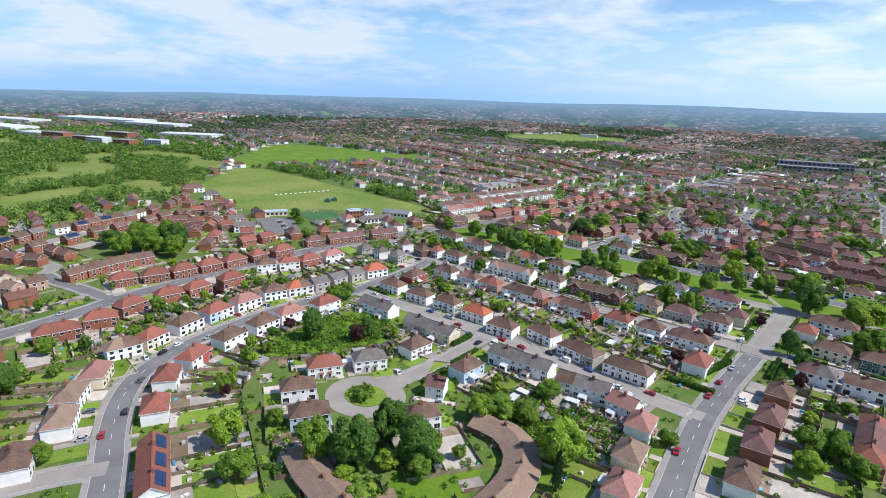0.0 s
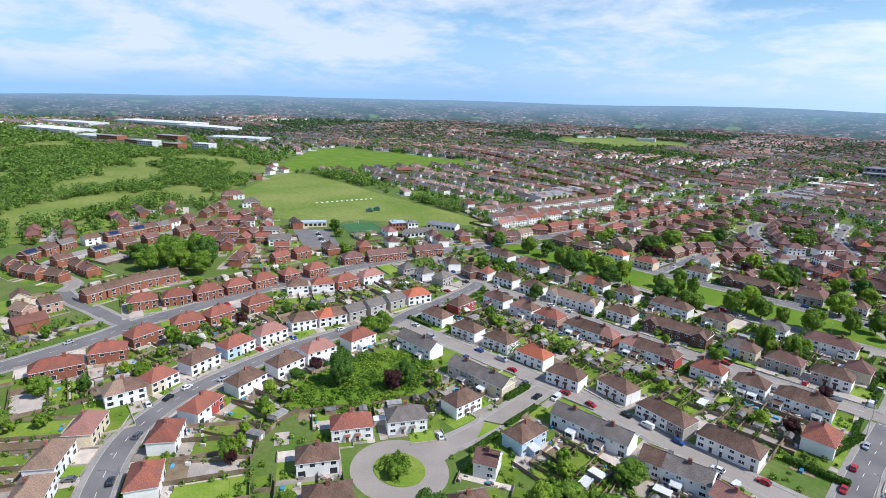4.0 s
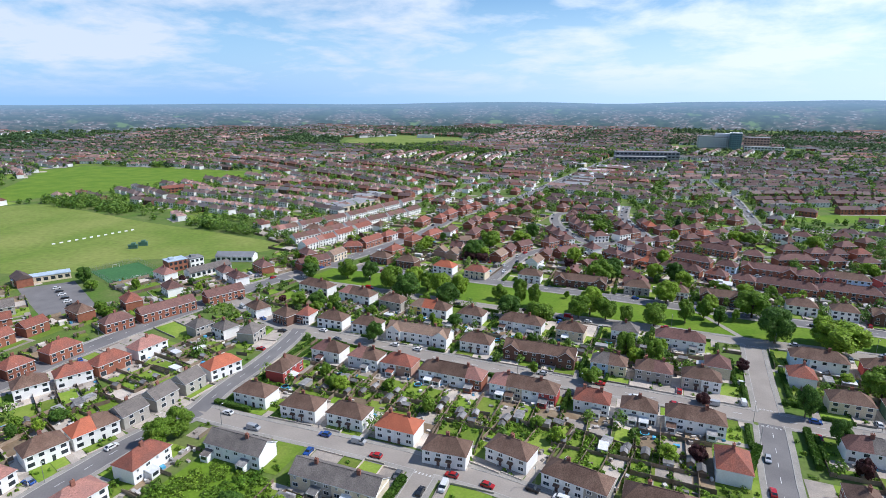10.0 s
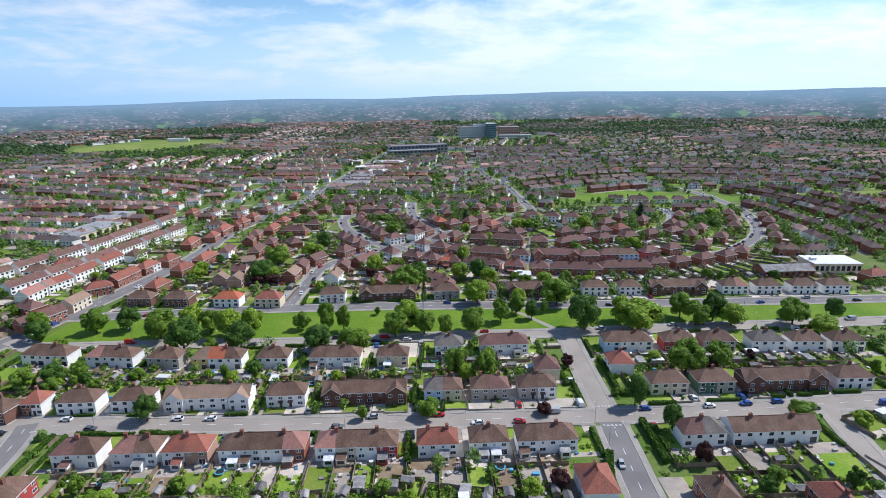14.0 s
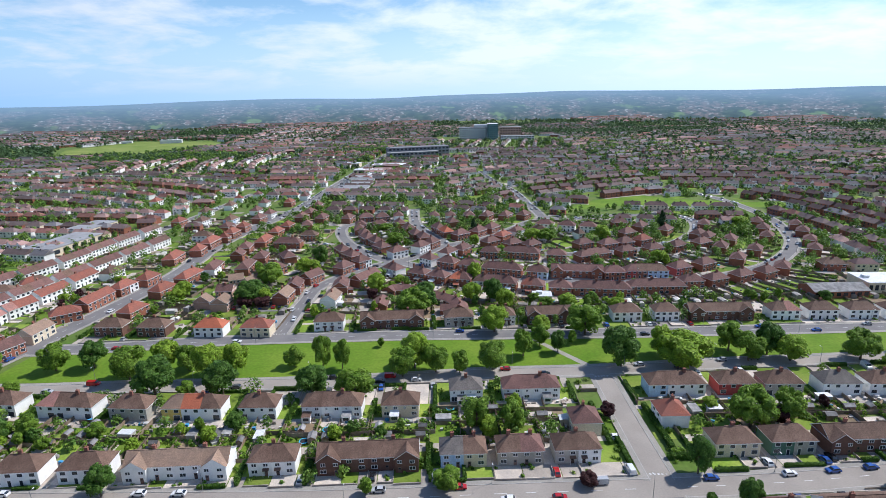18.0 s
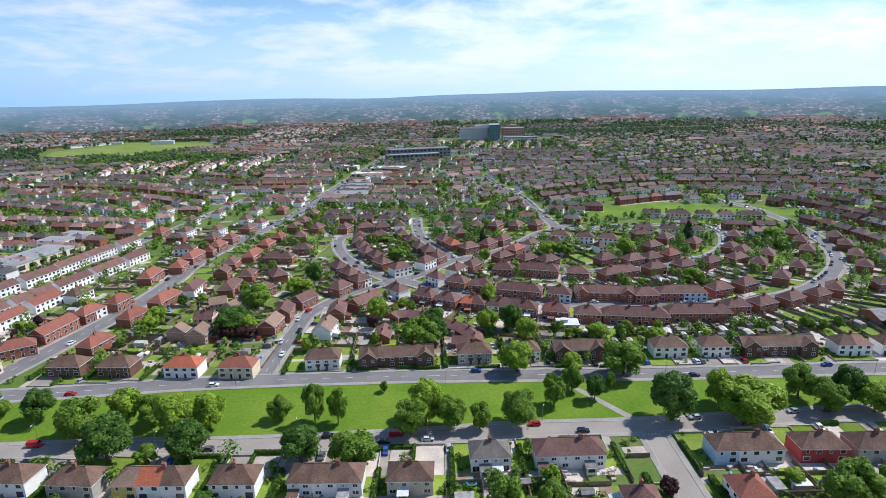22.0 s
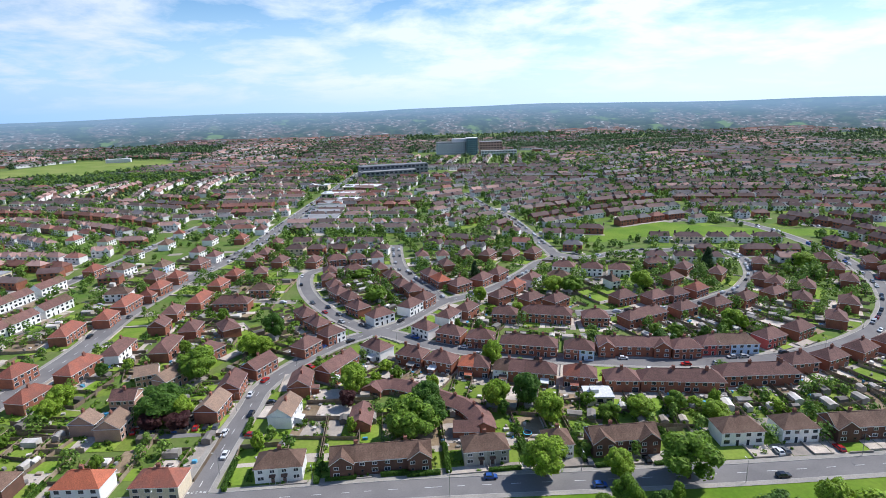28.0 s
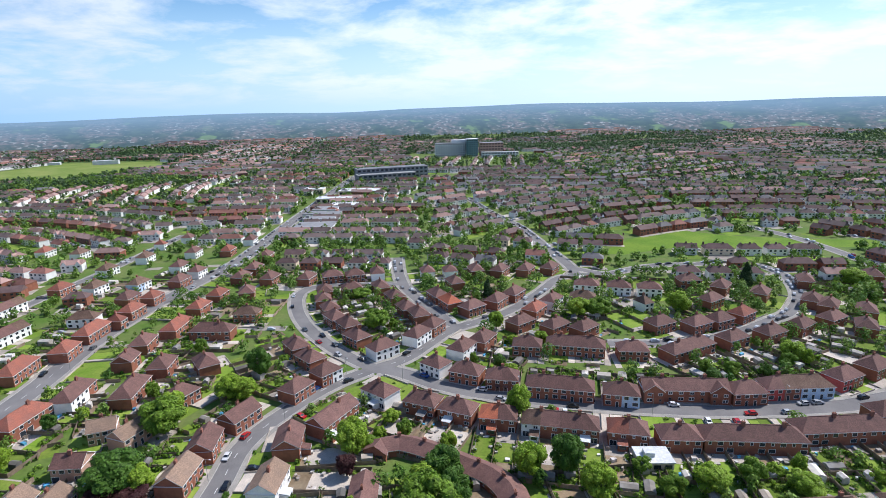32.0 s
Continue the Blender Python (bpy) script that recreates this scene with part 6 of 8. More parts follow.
def gardens():
    rnd = random.Random(11)
    for k, (x, y, turn, L, D, n, near, street) in enumerate(HOUSES):
        if math.hypot(x + 20, y - 200) > 400:
            continue
        put, _ = local(x, y, turn)
        w = L / n
        modern = street.startswith("modern") or street.startswith("white")
        for i in range(n):
            ua, ub = -L / 2 + i * w, -L / 2 + (i + 1) * w
            ends = [(0, 0), (0, 0)]
            if i == 0:
                room = max(0.6, side_room(put, D, ua, -1, k))
                ends[0], ua = (ua - room, ua), ua - room
            if i == n - 1:
                room = max(0.6, side_room(put, D, ub, 1, k))
                ends[1], ub = (ub, ub + room), ub + room
            um = (ua + ub) / 2
            LEVEL[0] = ((k * 8 + i) * 37 % 211) * 0.00043
            for e0, e1 in ends:
                if e1 - e0 > 0.5:
                    quad_on(PATIOS if e1 - e0 < 3.4 else LAWNS, put, e0 + 0.05, e1 - 0.05, -D / 2 - 0.1, D / 2 + 0.1, 0.052)
                    if e1 - e0 > 3.4:
                        for _ in range(5):
                            BUSHES.append((*put(rnd.uniform(e0 + 0.5, e1 - 0.5), rnd.uniform(-D / 2, D / 2)), rnd.uniform(0.5, 1.3), rnd.uniform(0.8, 1.8)))
                        far = e0 + 0.5 if e0 < -L / 2 - 0.5 else e1 - 0.5
                        HEDGES.append((*put(far, 0), turn + 90, D + 6, rnd.uniform(1.0, 1.8), 1.1))
                    elif e1 - e0 > 2.6 and near and rnd.random() < 0.3:
                        SHEDS.append((*put((e0 + e1) / 2, D / 2 - 1), turn + 90, 4))
            # back garden: as deep as the ground is free, shared with the garden behind
            deep, met = 24.0, False
            for step in range(2, 34):
                px, py = put(um, D / 2 + step)
                if in_house(px, py, k):
                    deep, met = step / 2, True
                    break
                if road_gap(px, py) < 2.6 or inside(px, py, OVERGROWN):
                    deep = step - 1.0
                    break
            deep = min(deep, 20.0 if modern else 24.0)
            if deep > 3:
                v0, v1 = D / 2 + 0.1, D / 2 + deep
                r = rnd.random()
                patio = min(deep * 0.45, rnd.uniform(2.0, 6.5))
                quad_on(PATIOS if r < 0.8 else SOILS, put, ua + 0.1, ub - 0.1, v0, v0 + patio, 0.05)
                for _ in range(rnd.randrange(3, 9)):
                    ODDS.append((*put(rnd.uniform(ua + 0.4, ub - 0.4), rnd.uniform(v0 + 0.5, v0 + patio + (deep - patio) * rnd.random() ** 2)), turn + rnd.choice((0, 0, 30, 75)), rnd.uniform(0.3, 1.0), rnd.uniform(0.25, 0.7), rnd.uniform(0.3, 1.1)))
                if deep > 7:
                    split = v0 + patio + (deep - patio) * rnd.uniform(0.5, 1.0)
                    side = rnd.uniform(0.2, 1.4)
                    quad_on(LAWNS if r < 0.66 else (SOILS if r < 0.8 else PATIOS), put, ua + 0.3, ub - side, v0 + patio, split, 0.045)
                    if split < v1 - 2:
                        quad_on(SOILS if rnd.random() < 0.5 else LAWNS, put, ua + 0.2, ub - 0.2, split + 0.1, v1, 0.04)
                    if rnd.random() < 0.6:
                        c = rnd.choice((ua + 0.35, ub - 0.95))
                        quad_on(PATIOS, put, c, c + 0.7, v0 + patio, v1 - 1, 0.055)
                    if rnd.random() < 0.75:
                        SHEDS.append((*put(rnd.uniform(ua + 1.5, ub - 1.5), v1 - rnd.uniform(1.8, 3.0)), turn + rnd.choice((0, 90, 180)), rnd.choice((0, 1, 2, 3, 0, 1, 3, 2, 4))))
                    for _ in range(rnd.randrange(12, 26) if street.startswith(("estate", "north_side_of_green")) else rnd.randrange(10, 20)):
                        e = rnd.random()
                        u = ua + rnd.uniform(0.3, 1.2) if e < 0.35 else (ub - rnd.uniform(0.3, 1.2) if e < 0.7 else rnd.uniform(ua, ub))
                        v = rnd.uniform(v0 + patio, v1) if e < 0.7 else rnd.uniform(v1 - 4, v1)
                        BUSHES.append((*put(u, v), rnd.uniform(0.45, 1.0 + 0.7 * e), rnd.uniform(0.7, 1.5 + e)))
                    if rnd.random() < 0.4:
                        SMALL_TREES.append((*put(rnd.uniform(ua + 1, ub - 1), rnd.uniform(v0 + deep * 0.5, v1 - 1)), rnd.uniform(3.2, 6.0), rnd.uniform(3.5, 6.5), rnd.choice("mmlldmmdlmmllmdlp")))
                    if near and deep > 9 and rnd.random() < 0.12:
                        POOLS.append((*put(rnd.uniform(ua + 2, ub - 2), v0 + patio + 2.5), rnd.uniform(1.2, 2.0)))
                high = rnd.uniform(1.2, 1.8)
                fence(FENCES, put, (ub, D / 2), (ub, v1), high)
                if i == 0:
                    fence(FENCES, put, (ua, D / 2), (ua, v1), high)
                if deep > 8:
                    fence(FENCES, put, (ua, v1), (ub, v1), rnd.uniform(1.4, 1.8))
            # front garden and drive, out to the pavement
            front = 0.0
            for step in range(1, 24):
                px, py = put(um, -D / 2 - step)
                if road_gap(px, py) < 2.3:
                    front = float(step)
                    break
                if in_house(px, py, k, 0.3):
                    front = min(step / 2, 6.0)
                    break
            else:
                front = 6.0
            if front >= 2:
                v0, v1 = -D / 2 - front, -D / 2 - 0.1
                left = (i % 2 == 0)
                dw = min(2.9, (ub - ua) * 0.5)
                d0, d1 = (ua, ua + dw) if left else (ub - dw, ub)
                if rnd.random() < 0.72:
                    quad_on(DRIVES, put, d0 + 0.1, d1 - 0.1, v0 - 0.2, v1, 0.06)
                    if rnd.random() < 0.5 and front > 4.2:
                        CARS.append((*put((d0 + d1) / 2, v0 + 2.6), turn + 90 + rnd.uniform(-3, 3), rnd.randrange(16)))
                    g0, g1 = (d1, ub) if left else (ua, d0)
                else:
                    g0, g1 = ua, ub
                r = rnd.random()
                quad_on(LAWNS if r < 0.6 else DRIVES, put, g0 + 0.15, g1 - 0.15, v0 + 0.3, v1, 0.05)
                r = rnd.random()
                if r < 0.42 and g1 - g0 > 2:
                    HEDGES.append((*put((g0 + g1) / 2, v0 + 0.5), turn, g1 - g0, rnd.uniform(0.9, 1.5), rnd.uniform(0.8, 1.2)))
                else:
                    fence(WALLS_LOW, put, (g0, v0 + 0.2), (g1, v0 + 0.2), rnd.uniform(0.5, 0.8), 0.22)
                if rnd.random() < 0.5:
                    fence(WALLS_LOW, put, (ub, v0 + 0.2), (ub, v1), 0.7, 0.18)
                elif front > 3 and rnd.random() < 0.5:
                    a, b = put(ub, v0 + 0.5), put(ub, v1)
                    HEDGES.append(((a[0] + b[0]) / 2, (a[1] + b[1]) / 2, turn + 90, front - 0.6, rnd.uniform(0.9, 1.4), 0.9))
                for _ in range(rnd.randrange(0, 4)):
                    BUSHES.append((*put(rnd.uniform(g0, g1), rnd.uniform(v0 + 0.6, v1)), rnd.uniform(0.4, 0.9), rnd.uniform(0.6, 1.2)))


def rough_plots():
    """Yards, grass and beds on ground that no plot takes in, squared up with the nearest house."""
    rnd = random.Random(77)
    for i in range(-46, 42):
        for j in range(-12, 66):
            x, y = i * 7 + rnd.uniform(-1.5, 1.5), j * 7 + rnd.uniform(-1.5, 1.5)
            if (round(x / 4), round(y / 4)) in TAKEN or road_gap(x, y) < 5.5 or in_house(x, y, -1, 3.2) or inside(x, y, OVERGROWN) or any(inside(x, y, p) for p in OPEN) or inside(x, y, WOOD) or rnd.random() < 0.2:
                continue
            near = [k for a in (-1, 0, 1) for b in (-1, 0, 1) for k in HOUSE_GRID.get((int(x // 40) + a, int(y // 40) + b), ())]
            if not near:
                continue
            k = min(near, key=lambda q: math.hypot(HOUSES[q][0] - x, HOUSES[q][1] - y))
            put, _ = local(x, y, HOUSES[k][2])
            LEVEL[0] = ((i * 53 + j * 17) % 211) * 0.00043 + 0.0002
            w, h = rnd.uniform(2.2, 3.8), rnd.uniform(2.2, 3.8)
            r = rnd.random()
            quad_on(LAWNS if r < 0.62 else (PATIOS if r < 0.82 else SOILS), put, -w, w, -h, h, 0.04)
            if r < 0.5:
                fence(FENCES, put, (-w, -h), (-w, h), 1.5)
            if rnd.random() < 0.4:
                fence(FENCES, put, (-w, h), (w, h), 1.5)
            for _ in range(rnd.randrange(1, 6)):
                BUSHES.append((*put(rnd.uniform(-3.5, 3.5), rnd.uniform(-3.5, 3.5)), rnd.uniform(0.5, 1.5), rnd.uniform(0.7, 2.0)))
            if r > 0.75:
                ODDS.append((*put(rnd.uniform(-w, w), rnd.uniform(-h, h)), HOUSES[k][2], rnd.uniform(0.4, 1.2), 0.5, 0.8))
            if rnd.random() < 0.12:
                SMALL_TREES.append((*put(0, 0), rnd.uniform(3.5, 6.0), rnd.uniform(4, 6.5), rnd.choice("mmlld")))


gardens()
rough_plots()
TUBS = surface("garden_odds", (0.50, 0.49, 0.47), (0.22, 0.17, 0.13), 0.35, 0.7, 0.6, 0, True, place="World")
BLUES = surface("blue_plastic", (0.05, 0.22, 0.42), (0.10, 0.33, 0.46), 0.3, 0.5, 0.4, 0, True, place="World")
_tubs, _blue = Shape(), Shape()
for _k, (_x, _y, _t, _l, _w, _h) in enumerate(ODDS):
    if math.hypot(_x + 20, _y - 190) < 290 and not in_house(_x, _y, -1, 0.2) and road_gap(_x, _y) > 2.4:
        (_blue if _k % 11 == 0 else _tubs).box(-_l, _l, -_w, _w, 0.05, 0.05 + _h, 0, False, pose(_x, _y, 0, 0, 0, _t))
tagged(new("garden_furniture", _tubs.mesh("garden_furniture", TUBS)), "benches, bins, tubs and tables about the patios", "garden furniture", kind="stuff")
tagged(new("garden_covers", _blue.mesh("garden_covers", BLUES)), "blue covers, bins and toys about the patios", "garden furniture", kind="stuff")
for _name, _shape, _mat, _label in (("garden_lawn", LAWNS, LAWN, "patchwork of small green back garden lawns"), ("garden_paving", PATIOS, DRIVE, "pale slabs and patios behind the houses"),
                                    ("driveway_paving", DRIVES, DRIVE, "concrete and brick driveways before the houses"), ("garden_soil", SOILS, SOIL, "bare beds and dry earth in gardens"),
                                    ("garden_fence", FENCES, TIMBER, "weathered timber fences between the gardens"), ("garden_wall", WALLS_LOW, DRIVE, "low brick and block walls along front gardens")):
    tagged(new(_name, _shape.mesh(_name, _mat)), _label, _name.replace("_", " "), kind="stuff")

# ---- trees, hedges and shrubs ----
def leaf_quads(rng, centres, radii, count, size):
    """Leaf sprays set on the outsides of the given balls; returns the corners of the triangles."""
    centres, radii, count, size = np.asarray(centres, float), np.asarray(radii, float), 2 * count, 0.88 * size
    pick = rng.integers(0, len(centres), count)
    d = rng.normal(size=(count, 3))
    d /= np.linalg.norm(d, axis=1, keepdims=True)
    d[:, 2] = np.where(rng.random(count) < 0.5, np.abs(d[:, 2]), d[:, 2])
    at = centres[pick] + d * radii[pick][:, None] * rng.uniform(0.75, 1.06, (count, 1))
    nrm = d + (0, 0, 0.25) + rng.normal(scale=0.3, size=(count, 3))
    nrm /= np.linalg.norm(nrm, axis=1, keepdims=True)
    other = np.cross(nrm, rng.normal(size=(count, 3)))
    other /= np.linalg.norm(other, axis=1, keepdims=True) + 1e-9
    third = np.cross(nrm, other)
    s = size * rng.uniform(0.55, 1.25, (count, 1))
    a, b = other * s, third * s * rng.uniform(0.6, 1.0, (count, 1))
    lift = nrm * s * 0.18
    return np.stack([at - a - b * 0.7, at + a - b * 0.8 + lift, at + a * 0.2 + b * 1.1], 1).reshape(-1, 3)


def leaf_mesh(name, verts, mat):
    n = len(verts) // 3
    me = bpy.data.meshes.new(name)
    me.vertices.add(len(verts)), me.loops.add(3 * n), me.polygons.add(n)
    me.vertices.foreach_set("co", verts.ravel())
    me.loops.foreach_set("vertex_index", np.arange(3 * n))
    me.polygons.foreach_set("loop_start", np.arange(0, 3 * n, 3))
    me.polygons.foreach_set("loop_total", np.full(n, 3))
    me.materials.append(mat)
    me.update(calc_edges=True)
    return me


def trunk_mesh(rng, high, thick, limbs):
    s = Shape()
    s.tube(0, 0, 0, high * 0.55, thick, thick * 0.55, 8)
    for i in range(limbs):
        turn = pose(0, 0, high * rng.uniform(0.3, 0.5), rng.uniform(25, 50), 0, 360 * i / limbs + rng.uniform(-20, 20))
        s.tube(0, 0, 0, high * rng.uniform(0.25, 0.38), thick * 0.4, thick * 0.12, 6, 0, turn)
    return s.mesh("trunk", BARK)


TREES = {}


def tree_template(kind, variant):
    """A tree 10 m high and 10 m wide, with trunk, limbs and a crown of leaf clumps."""
    rng = np.random.default_rng(100 * ord(kind) + variant)
    balls, radii = [], []
    if kind == "c":
        for i in range(15):
            t = i / 14
            r = 3.3 * (1 - t) ** 0.7 + 0.8
            a = rng.uniform(0, 6.28)
            balls.append((math.cos(a) * r * 0.45, math.sin(a) * r * 0.45, 1.3 + 7.9 * t)), radii.append(r * 0.8)
        count, size = 2200, 0.28
    else:
        low = {"m": 0.9, "d": 0.7, "l": 0.9, "p": 1.0, "y": 0.8}[kind]
        for i in range(30):
            a, e = rng.uniform(0, 6.28), rng.uniform(-0.9, 1.0)
            r = math.sqrt(1 - e * e) * rng.uniform(0.55, 1.0)
            mid = (low + 10) / 2
            balls.append((4.0 * r * math.cos(a), 4.0 * r * math.sin(a), mid + e * (10 - low) / 2 * 0.68))
            radii.append(rng.uniform(1.0, 1.9))
        balls.append((0, 0, 5.0)), radii.append(3.4)
        count, size = (4300, 0.31) if variant < 3 else (950, 0.58)
    verts = leaf_quads(rng, balls, radii, count, size)
    inner = leaf_quads(rng, balls, [r * 0.74 for r in radii], 240, 1.0)
    verts = np.concatenate([verts, inner])
    root = new("tree")
    part("trunk", trunk_mesh(rng, 10, 0.32, 6), root)
    part("crown", leaf_mesh("crown", verts, LEAF[kind]), root)
    return root


TREE_WORD = {"m": "broad leafy tree with a full green crown", "d": "broad tree with a dense dark green crown", "l": "tree with a fresh light green crown",
             "c": "tall narrow dark green cypress", "p": "small tree with purple leaves", "y": "small tree with yellow leaves"}


TREE_SPOTS = []


def plant(area, rows):
    for k, (x, y, wide, high, kind) in enumerate(rows):
        rnd = random.Random(f"{area}{k}")
        if wide < 2 or in_house(x, y, -1, 0.3):
            continue
        key = (kind, (3 if wide < 5 and kind in "mdlpy" else 0) + rnd.randrange(3 if kind in "mdl" else 2))
        wide, high = wide * 1.22, high * 1.15
        m = pose(x, y, 0, 0, 0, rnd.uniform(0, 360)) @ Matrix.Diagonal((wide / 10, wide / 10 * rnd.uniform(0.88, 1.1), high / 10, 1))
        if key in TREES:
            was = TREES[key].scale
            ob = copy_thing(TREES[key], m @ Matrix.Diagonal((1 / was.x, 1 / was.y, 1 / was.z, 1)))
        else:
            ob = TREES[key] = tree_template(*key)
            ob.matrix_basis = m
        tagged(ob, TREE_WORD[kind], "tree", "trees of the " + area.split("_")[0])
        TREE_SPOTS.append((x, y, wide))


plant('green', [
    (-168.3, 265.6, 10, 11, 'm'),
    (-153.2, 267.2, 10, 11, 'd'),
    (-132.8, 256.3, 12, 13, 'm'),
    (-115.4, 241.1, 14, 15, 'd'),
    (-111.6, 262.7, 9, 10, 'm'),
    (-100.6, 256.1, 12, 13, 'l'),
    (-90.2, 242.1, 12, 12, 'd'),
    (-90.4, 258.5, 10, 12, 'l'),
    (-103.2, 240.5, 7, 6, 'm'),
    (-120.9, 263.9, 10, 12, 'l'),
    (-67.8, 263.5, 7, 8, 'm'),
    (-55.3, 238.8, 11, 11, 'd'),
    (-55.2, 261.2, 7, 13, 'm'),
    (-47.0, 260.0, 6, 12, 'm'),
    (-38.5, 235.3, 12, 11, 'm'),
    (-32.6, 280.2, 3, 4, 'm'),
    (-21.7, 252.1, 10, 12, 'm'),
    (-16.8, 259.2, 12, 14, 'l'),
    (-8.3, 255.0, 10, 11, 'm'),
    (1.5, 253.8, 7, 9, 'm'),
    (15.2, 256.0, 12, 11, 'm'),
    (29.6, 267.1, 8, 11, 'm'),
])
plant('green_b', [
    (38.6, 277.1, 7, 9, 'm'),
    (45.3, 270.1, 6, 9, 'd'),
    (53.3, 277.2, 4, 6, 'm'),
    (68.1, 255.5, 14, 16, 'd'),
    (88.5, 264.7, 10, 12, 'l'),
    (92.6, 252.0, 19, 14, 'l'),
    (118.6, 266.5, 11, 12, 'm'),
    (122.3, 257.3, 11, 11, 'm'),
    (133.1, 262.3, 10, 13, 'd'),
    (139.3, 256.3, 11, 10, 'l'),
    (168.0, 254.9, 12, 12, 'm'),
    (192.6, 261.2, 8, 10, 'd'),
    (169.0, 262.7, 4, 4, 'p'),
    (175.8, 245.2, 12, 8, 'l'),
    (-190.4, 256.9, 9, 9, 'd'),
    (-173.2, 245.8, 6, 5, 'm'),
])
plant('estate', [
    (24.3, 369.2, 1, 1, 'l'),
    (23.5, 333.3, 9, 12, 'd'),
    (75.0, 323.0, 7, 7, 'm'),
    (28.6, 322.6, 7, 10, 'l'),
    (16.2, 366.1, 8, 11, 'l'),
    (24.3, 356.0, 10, 13, 'm'),
    (32.9, 352.0, 8, 11, 'l'),
    (-13.2, 333.0, 10, 11, 'd'),
    (-19.3, 328.4, 9, 9, 'l'),
    (-40.9, 350.4, 9, 10, 'l'),
    (-18.9, 316.4, 14, 13, 'm'),
    (-12.2, 321.8, 9, 11, 'd'),
    (12.3, 333.0, 9, 10, 'l'),
    (-41.0, 354.0, 9, 10, 'l'),
    (28.9, 320.6, 9, 10, 'l'),
    (20.1, 292.9, 12, 12, 'l'),
    (61.8, 287.4, 15, 13, 'm'),
    (42.0, 290.4, 8, 8, 'l'),
    (77.5, 455.2, 11, 9, 'm'),
    (67.5, 456.7, 10, 9, 'l'),
    (107.0, 488.4, 10, 13, 'c'),
    (117.7, 480.7, 9, 11, 'd'),
])
plant('estate_b', [
    (120.7, 455.4, 11, 10, 'l'),
    (180.1, 491.2, 8, 12, 'c'),
    (-83.3, 409.4, 9, 12, 'd'),
    (-90.7, 392.5, 10, 9, 'l'),
    (-84.5, 391.7, 8, 8, 'l'),
    (-107.4, 370.9, 13, 12, 'm'),
    (-105.9, 376.4, 10, 11, 'l'),
    (-109.5, 340.1, 14, 12, 'd'),
    (-101.2, 339.1, 9, 8, 'l'),
    (-110.1, 333.5, 8, 6, 'p'),
    (-100.5, 332.4, 8, 6, 'p'),
    (-87.8, 335.8, 6, 6, 'p'),
    (-151.8, 354.4, 9, 8, 'l'),
    (-151.3, 345.2, 8, 7, 'l'),
    (-36.1, 455.6, 12, 9, 'm'),
    (22.7, 446.8, 7, 8, 'l'),
    (-108.7, 457.6, 14, 7, 'm'),
    (-116.9, 454.6, 9, 6, 'l'),
    (-46.6, 503.7, 11, 5, 'm'),
    (26.0, 492.0, 7, 10, 'c'),
    (239.8, 481.2, 14, 9, 'l'),
    (254.3, 485.2, 10, 8, 'm'),
])
plant('estate_c', [
    (138.8, 394.8, 9, 8, 'l'),
    (50.1, 320.7, 7, 6, 'm'),
    (61.9, 321.0, 9, 7, 'l'),
    (86.7, 316.3, 8, 6, 'l'),
])
plant('south', [
    (97.0, 210.6, 13, 13, 'm'),
    (111.4, 212.9, 9, 11, 'm'),
    (5.0, 212.1, 8, 12, 'm'),
    (16.8, 210.6, 8, 11, 'm'),
    (68.5, 187.6, 7, 11, 'd'),
    (-5.7, 184.6, 8, 6, 'm'),
    (-105.6, 186.3, 7, 9, 'd'),
    (-165.2, 210.7, 9, 8, 'm'),
    (-156.0, 214.3, 9, 8, 'd'),
    (-147.7, 218.1, 6, 7, 'm'),
    (122.4, 176.7, 8, 6, 'm'),
    (35.4, 184.2, 5, 4, 'p'),
    (51.0, 219.4, 5, 5, 'p'),
    (-29.3, 183.5, 4, 5, 'm'),
    (-101.3, 51.0, 10, 13, 'd'),
    (-130.0, 95.1, 8, 9, 'm'),
    (-131.5, 87.6, 8, 9, 'm'),
    (-84.3, 68.9, 7, 9, 'd'),
    (-84.5, 62.8, 6, 8, 'p'),
    (-101.3, 51.0, 8, 10, 'd'),
    (-102.8, 18.5, 6, 6, 'm'),
    (-103.7, 28.7, 5, 5, 'm'),
])
plant('south_b', [
    (-85.4, -2.8, 6, 8, 'm'),
    (-56.1, -18.5, 10, 11, 'l'),
    (-38.7, -24.8, 9, 9, 'm'),
    (-29.7, -4.2, 11, 13, 'm'),
    (-17.9, 2.7, 14, 15, 'd'),
    (-19.5, 19.0, 11, 13, 'd'),
    (-5.3, 15.9, 12, 14, 'd'),
    (-14.5, -4.7, 6, 5, 'l'),
    (-9.9, 8.1, 6, 6, 'l'),
    (0.7, 10.7, 7, 7, 'm'),
    (-5.2, 23.8, 6, 7, 'm'),
    (29.0, 45.1, 14, 14, 'l'),
    (0.2, 52.8, 10, 9, 'm'),
    (8.6, 58.1, 9, 8, 'm'),
    (-4.2, 48.7, 8, 9, 'l'),
    (34.0, 34.1, 4, 12, 'c'),
    (5.9, 78.9, 9, 7, 'm'),
    (75.8, 172.0, 6, 9, 'd'),
    (-143.2, -56.4, 11, 11, 'd'),
    (-149.1, -50.6, 8, 8, 'm'),
    (-88.6, -59.5, 6, 6, 'm'),
    (-44.7, 29.4, 5, 4, 'm'),
])
plant('south_c', [
    (44.9, 69.2, 3, 3, 'm'),
    (50.8, 78.8, 6, 5, 'm'),
    (87.4, 107.9, 9, 8, 'm'),
    (94.2, 110.0, 9, 9, 'm'),
    (89.2, 94.1, 8, 7, 'l'),
    (101.7, 101.7, 8, 7, 'm'),
])
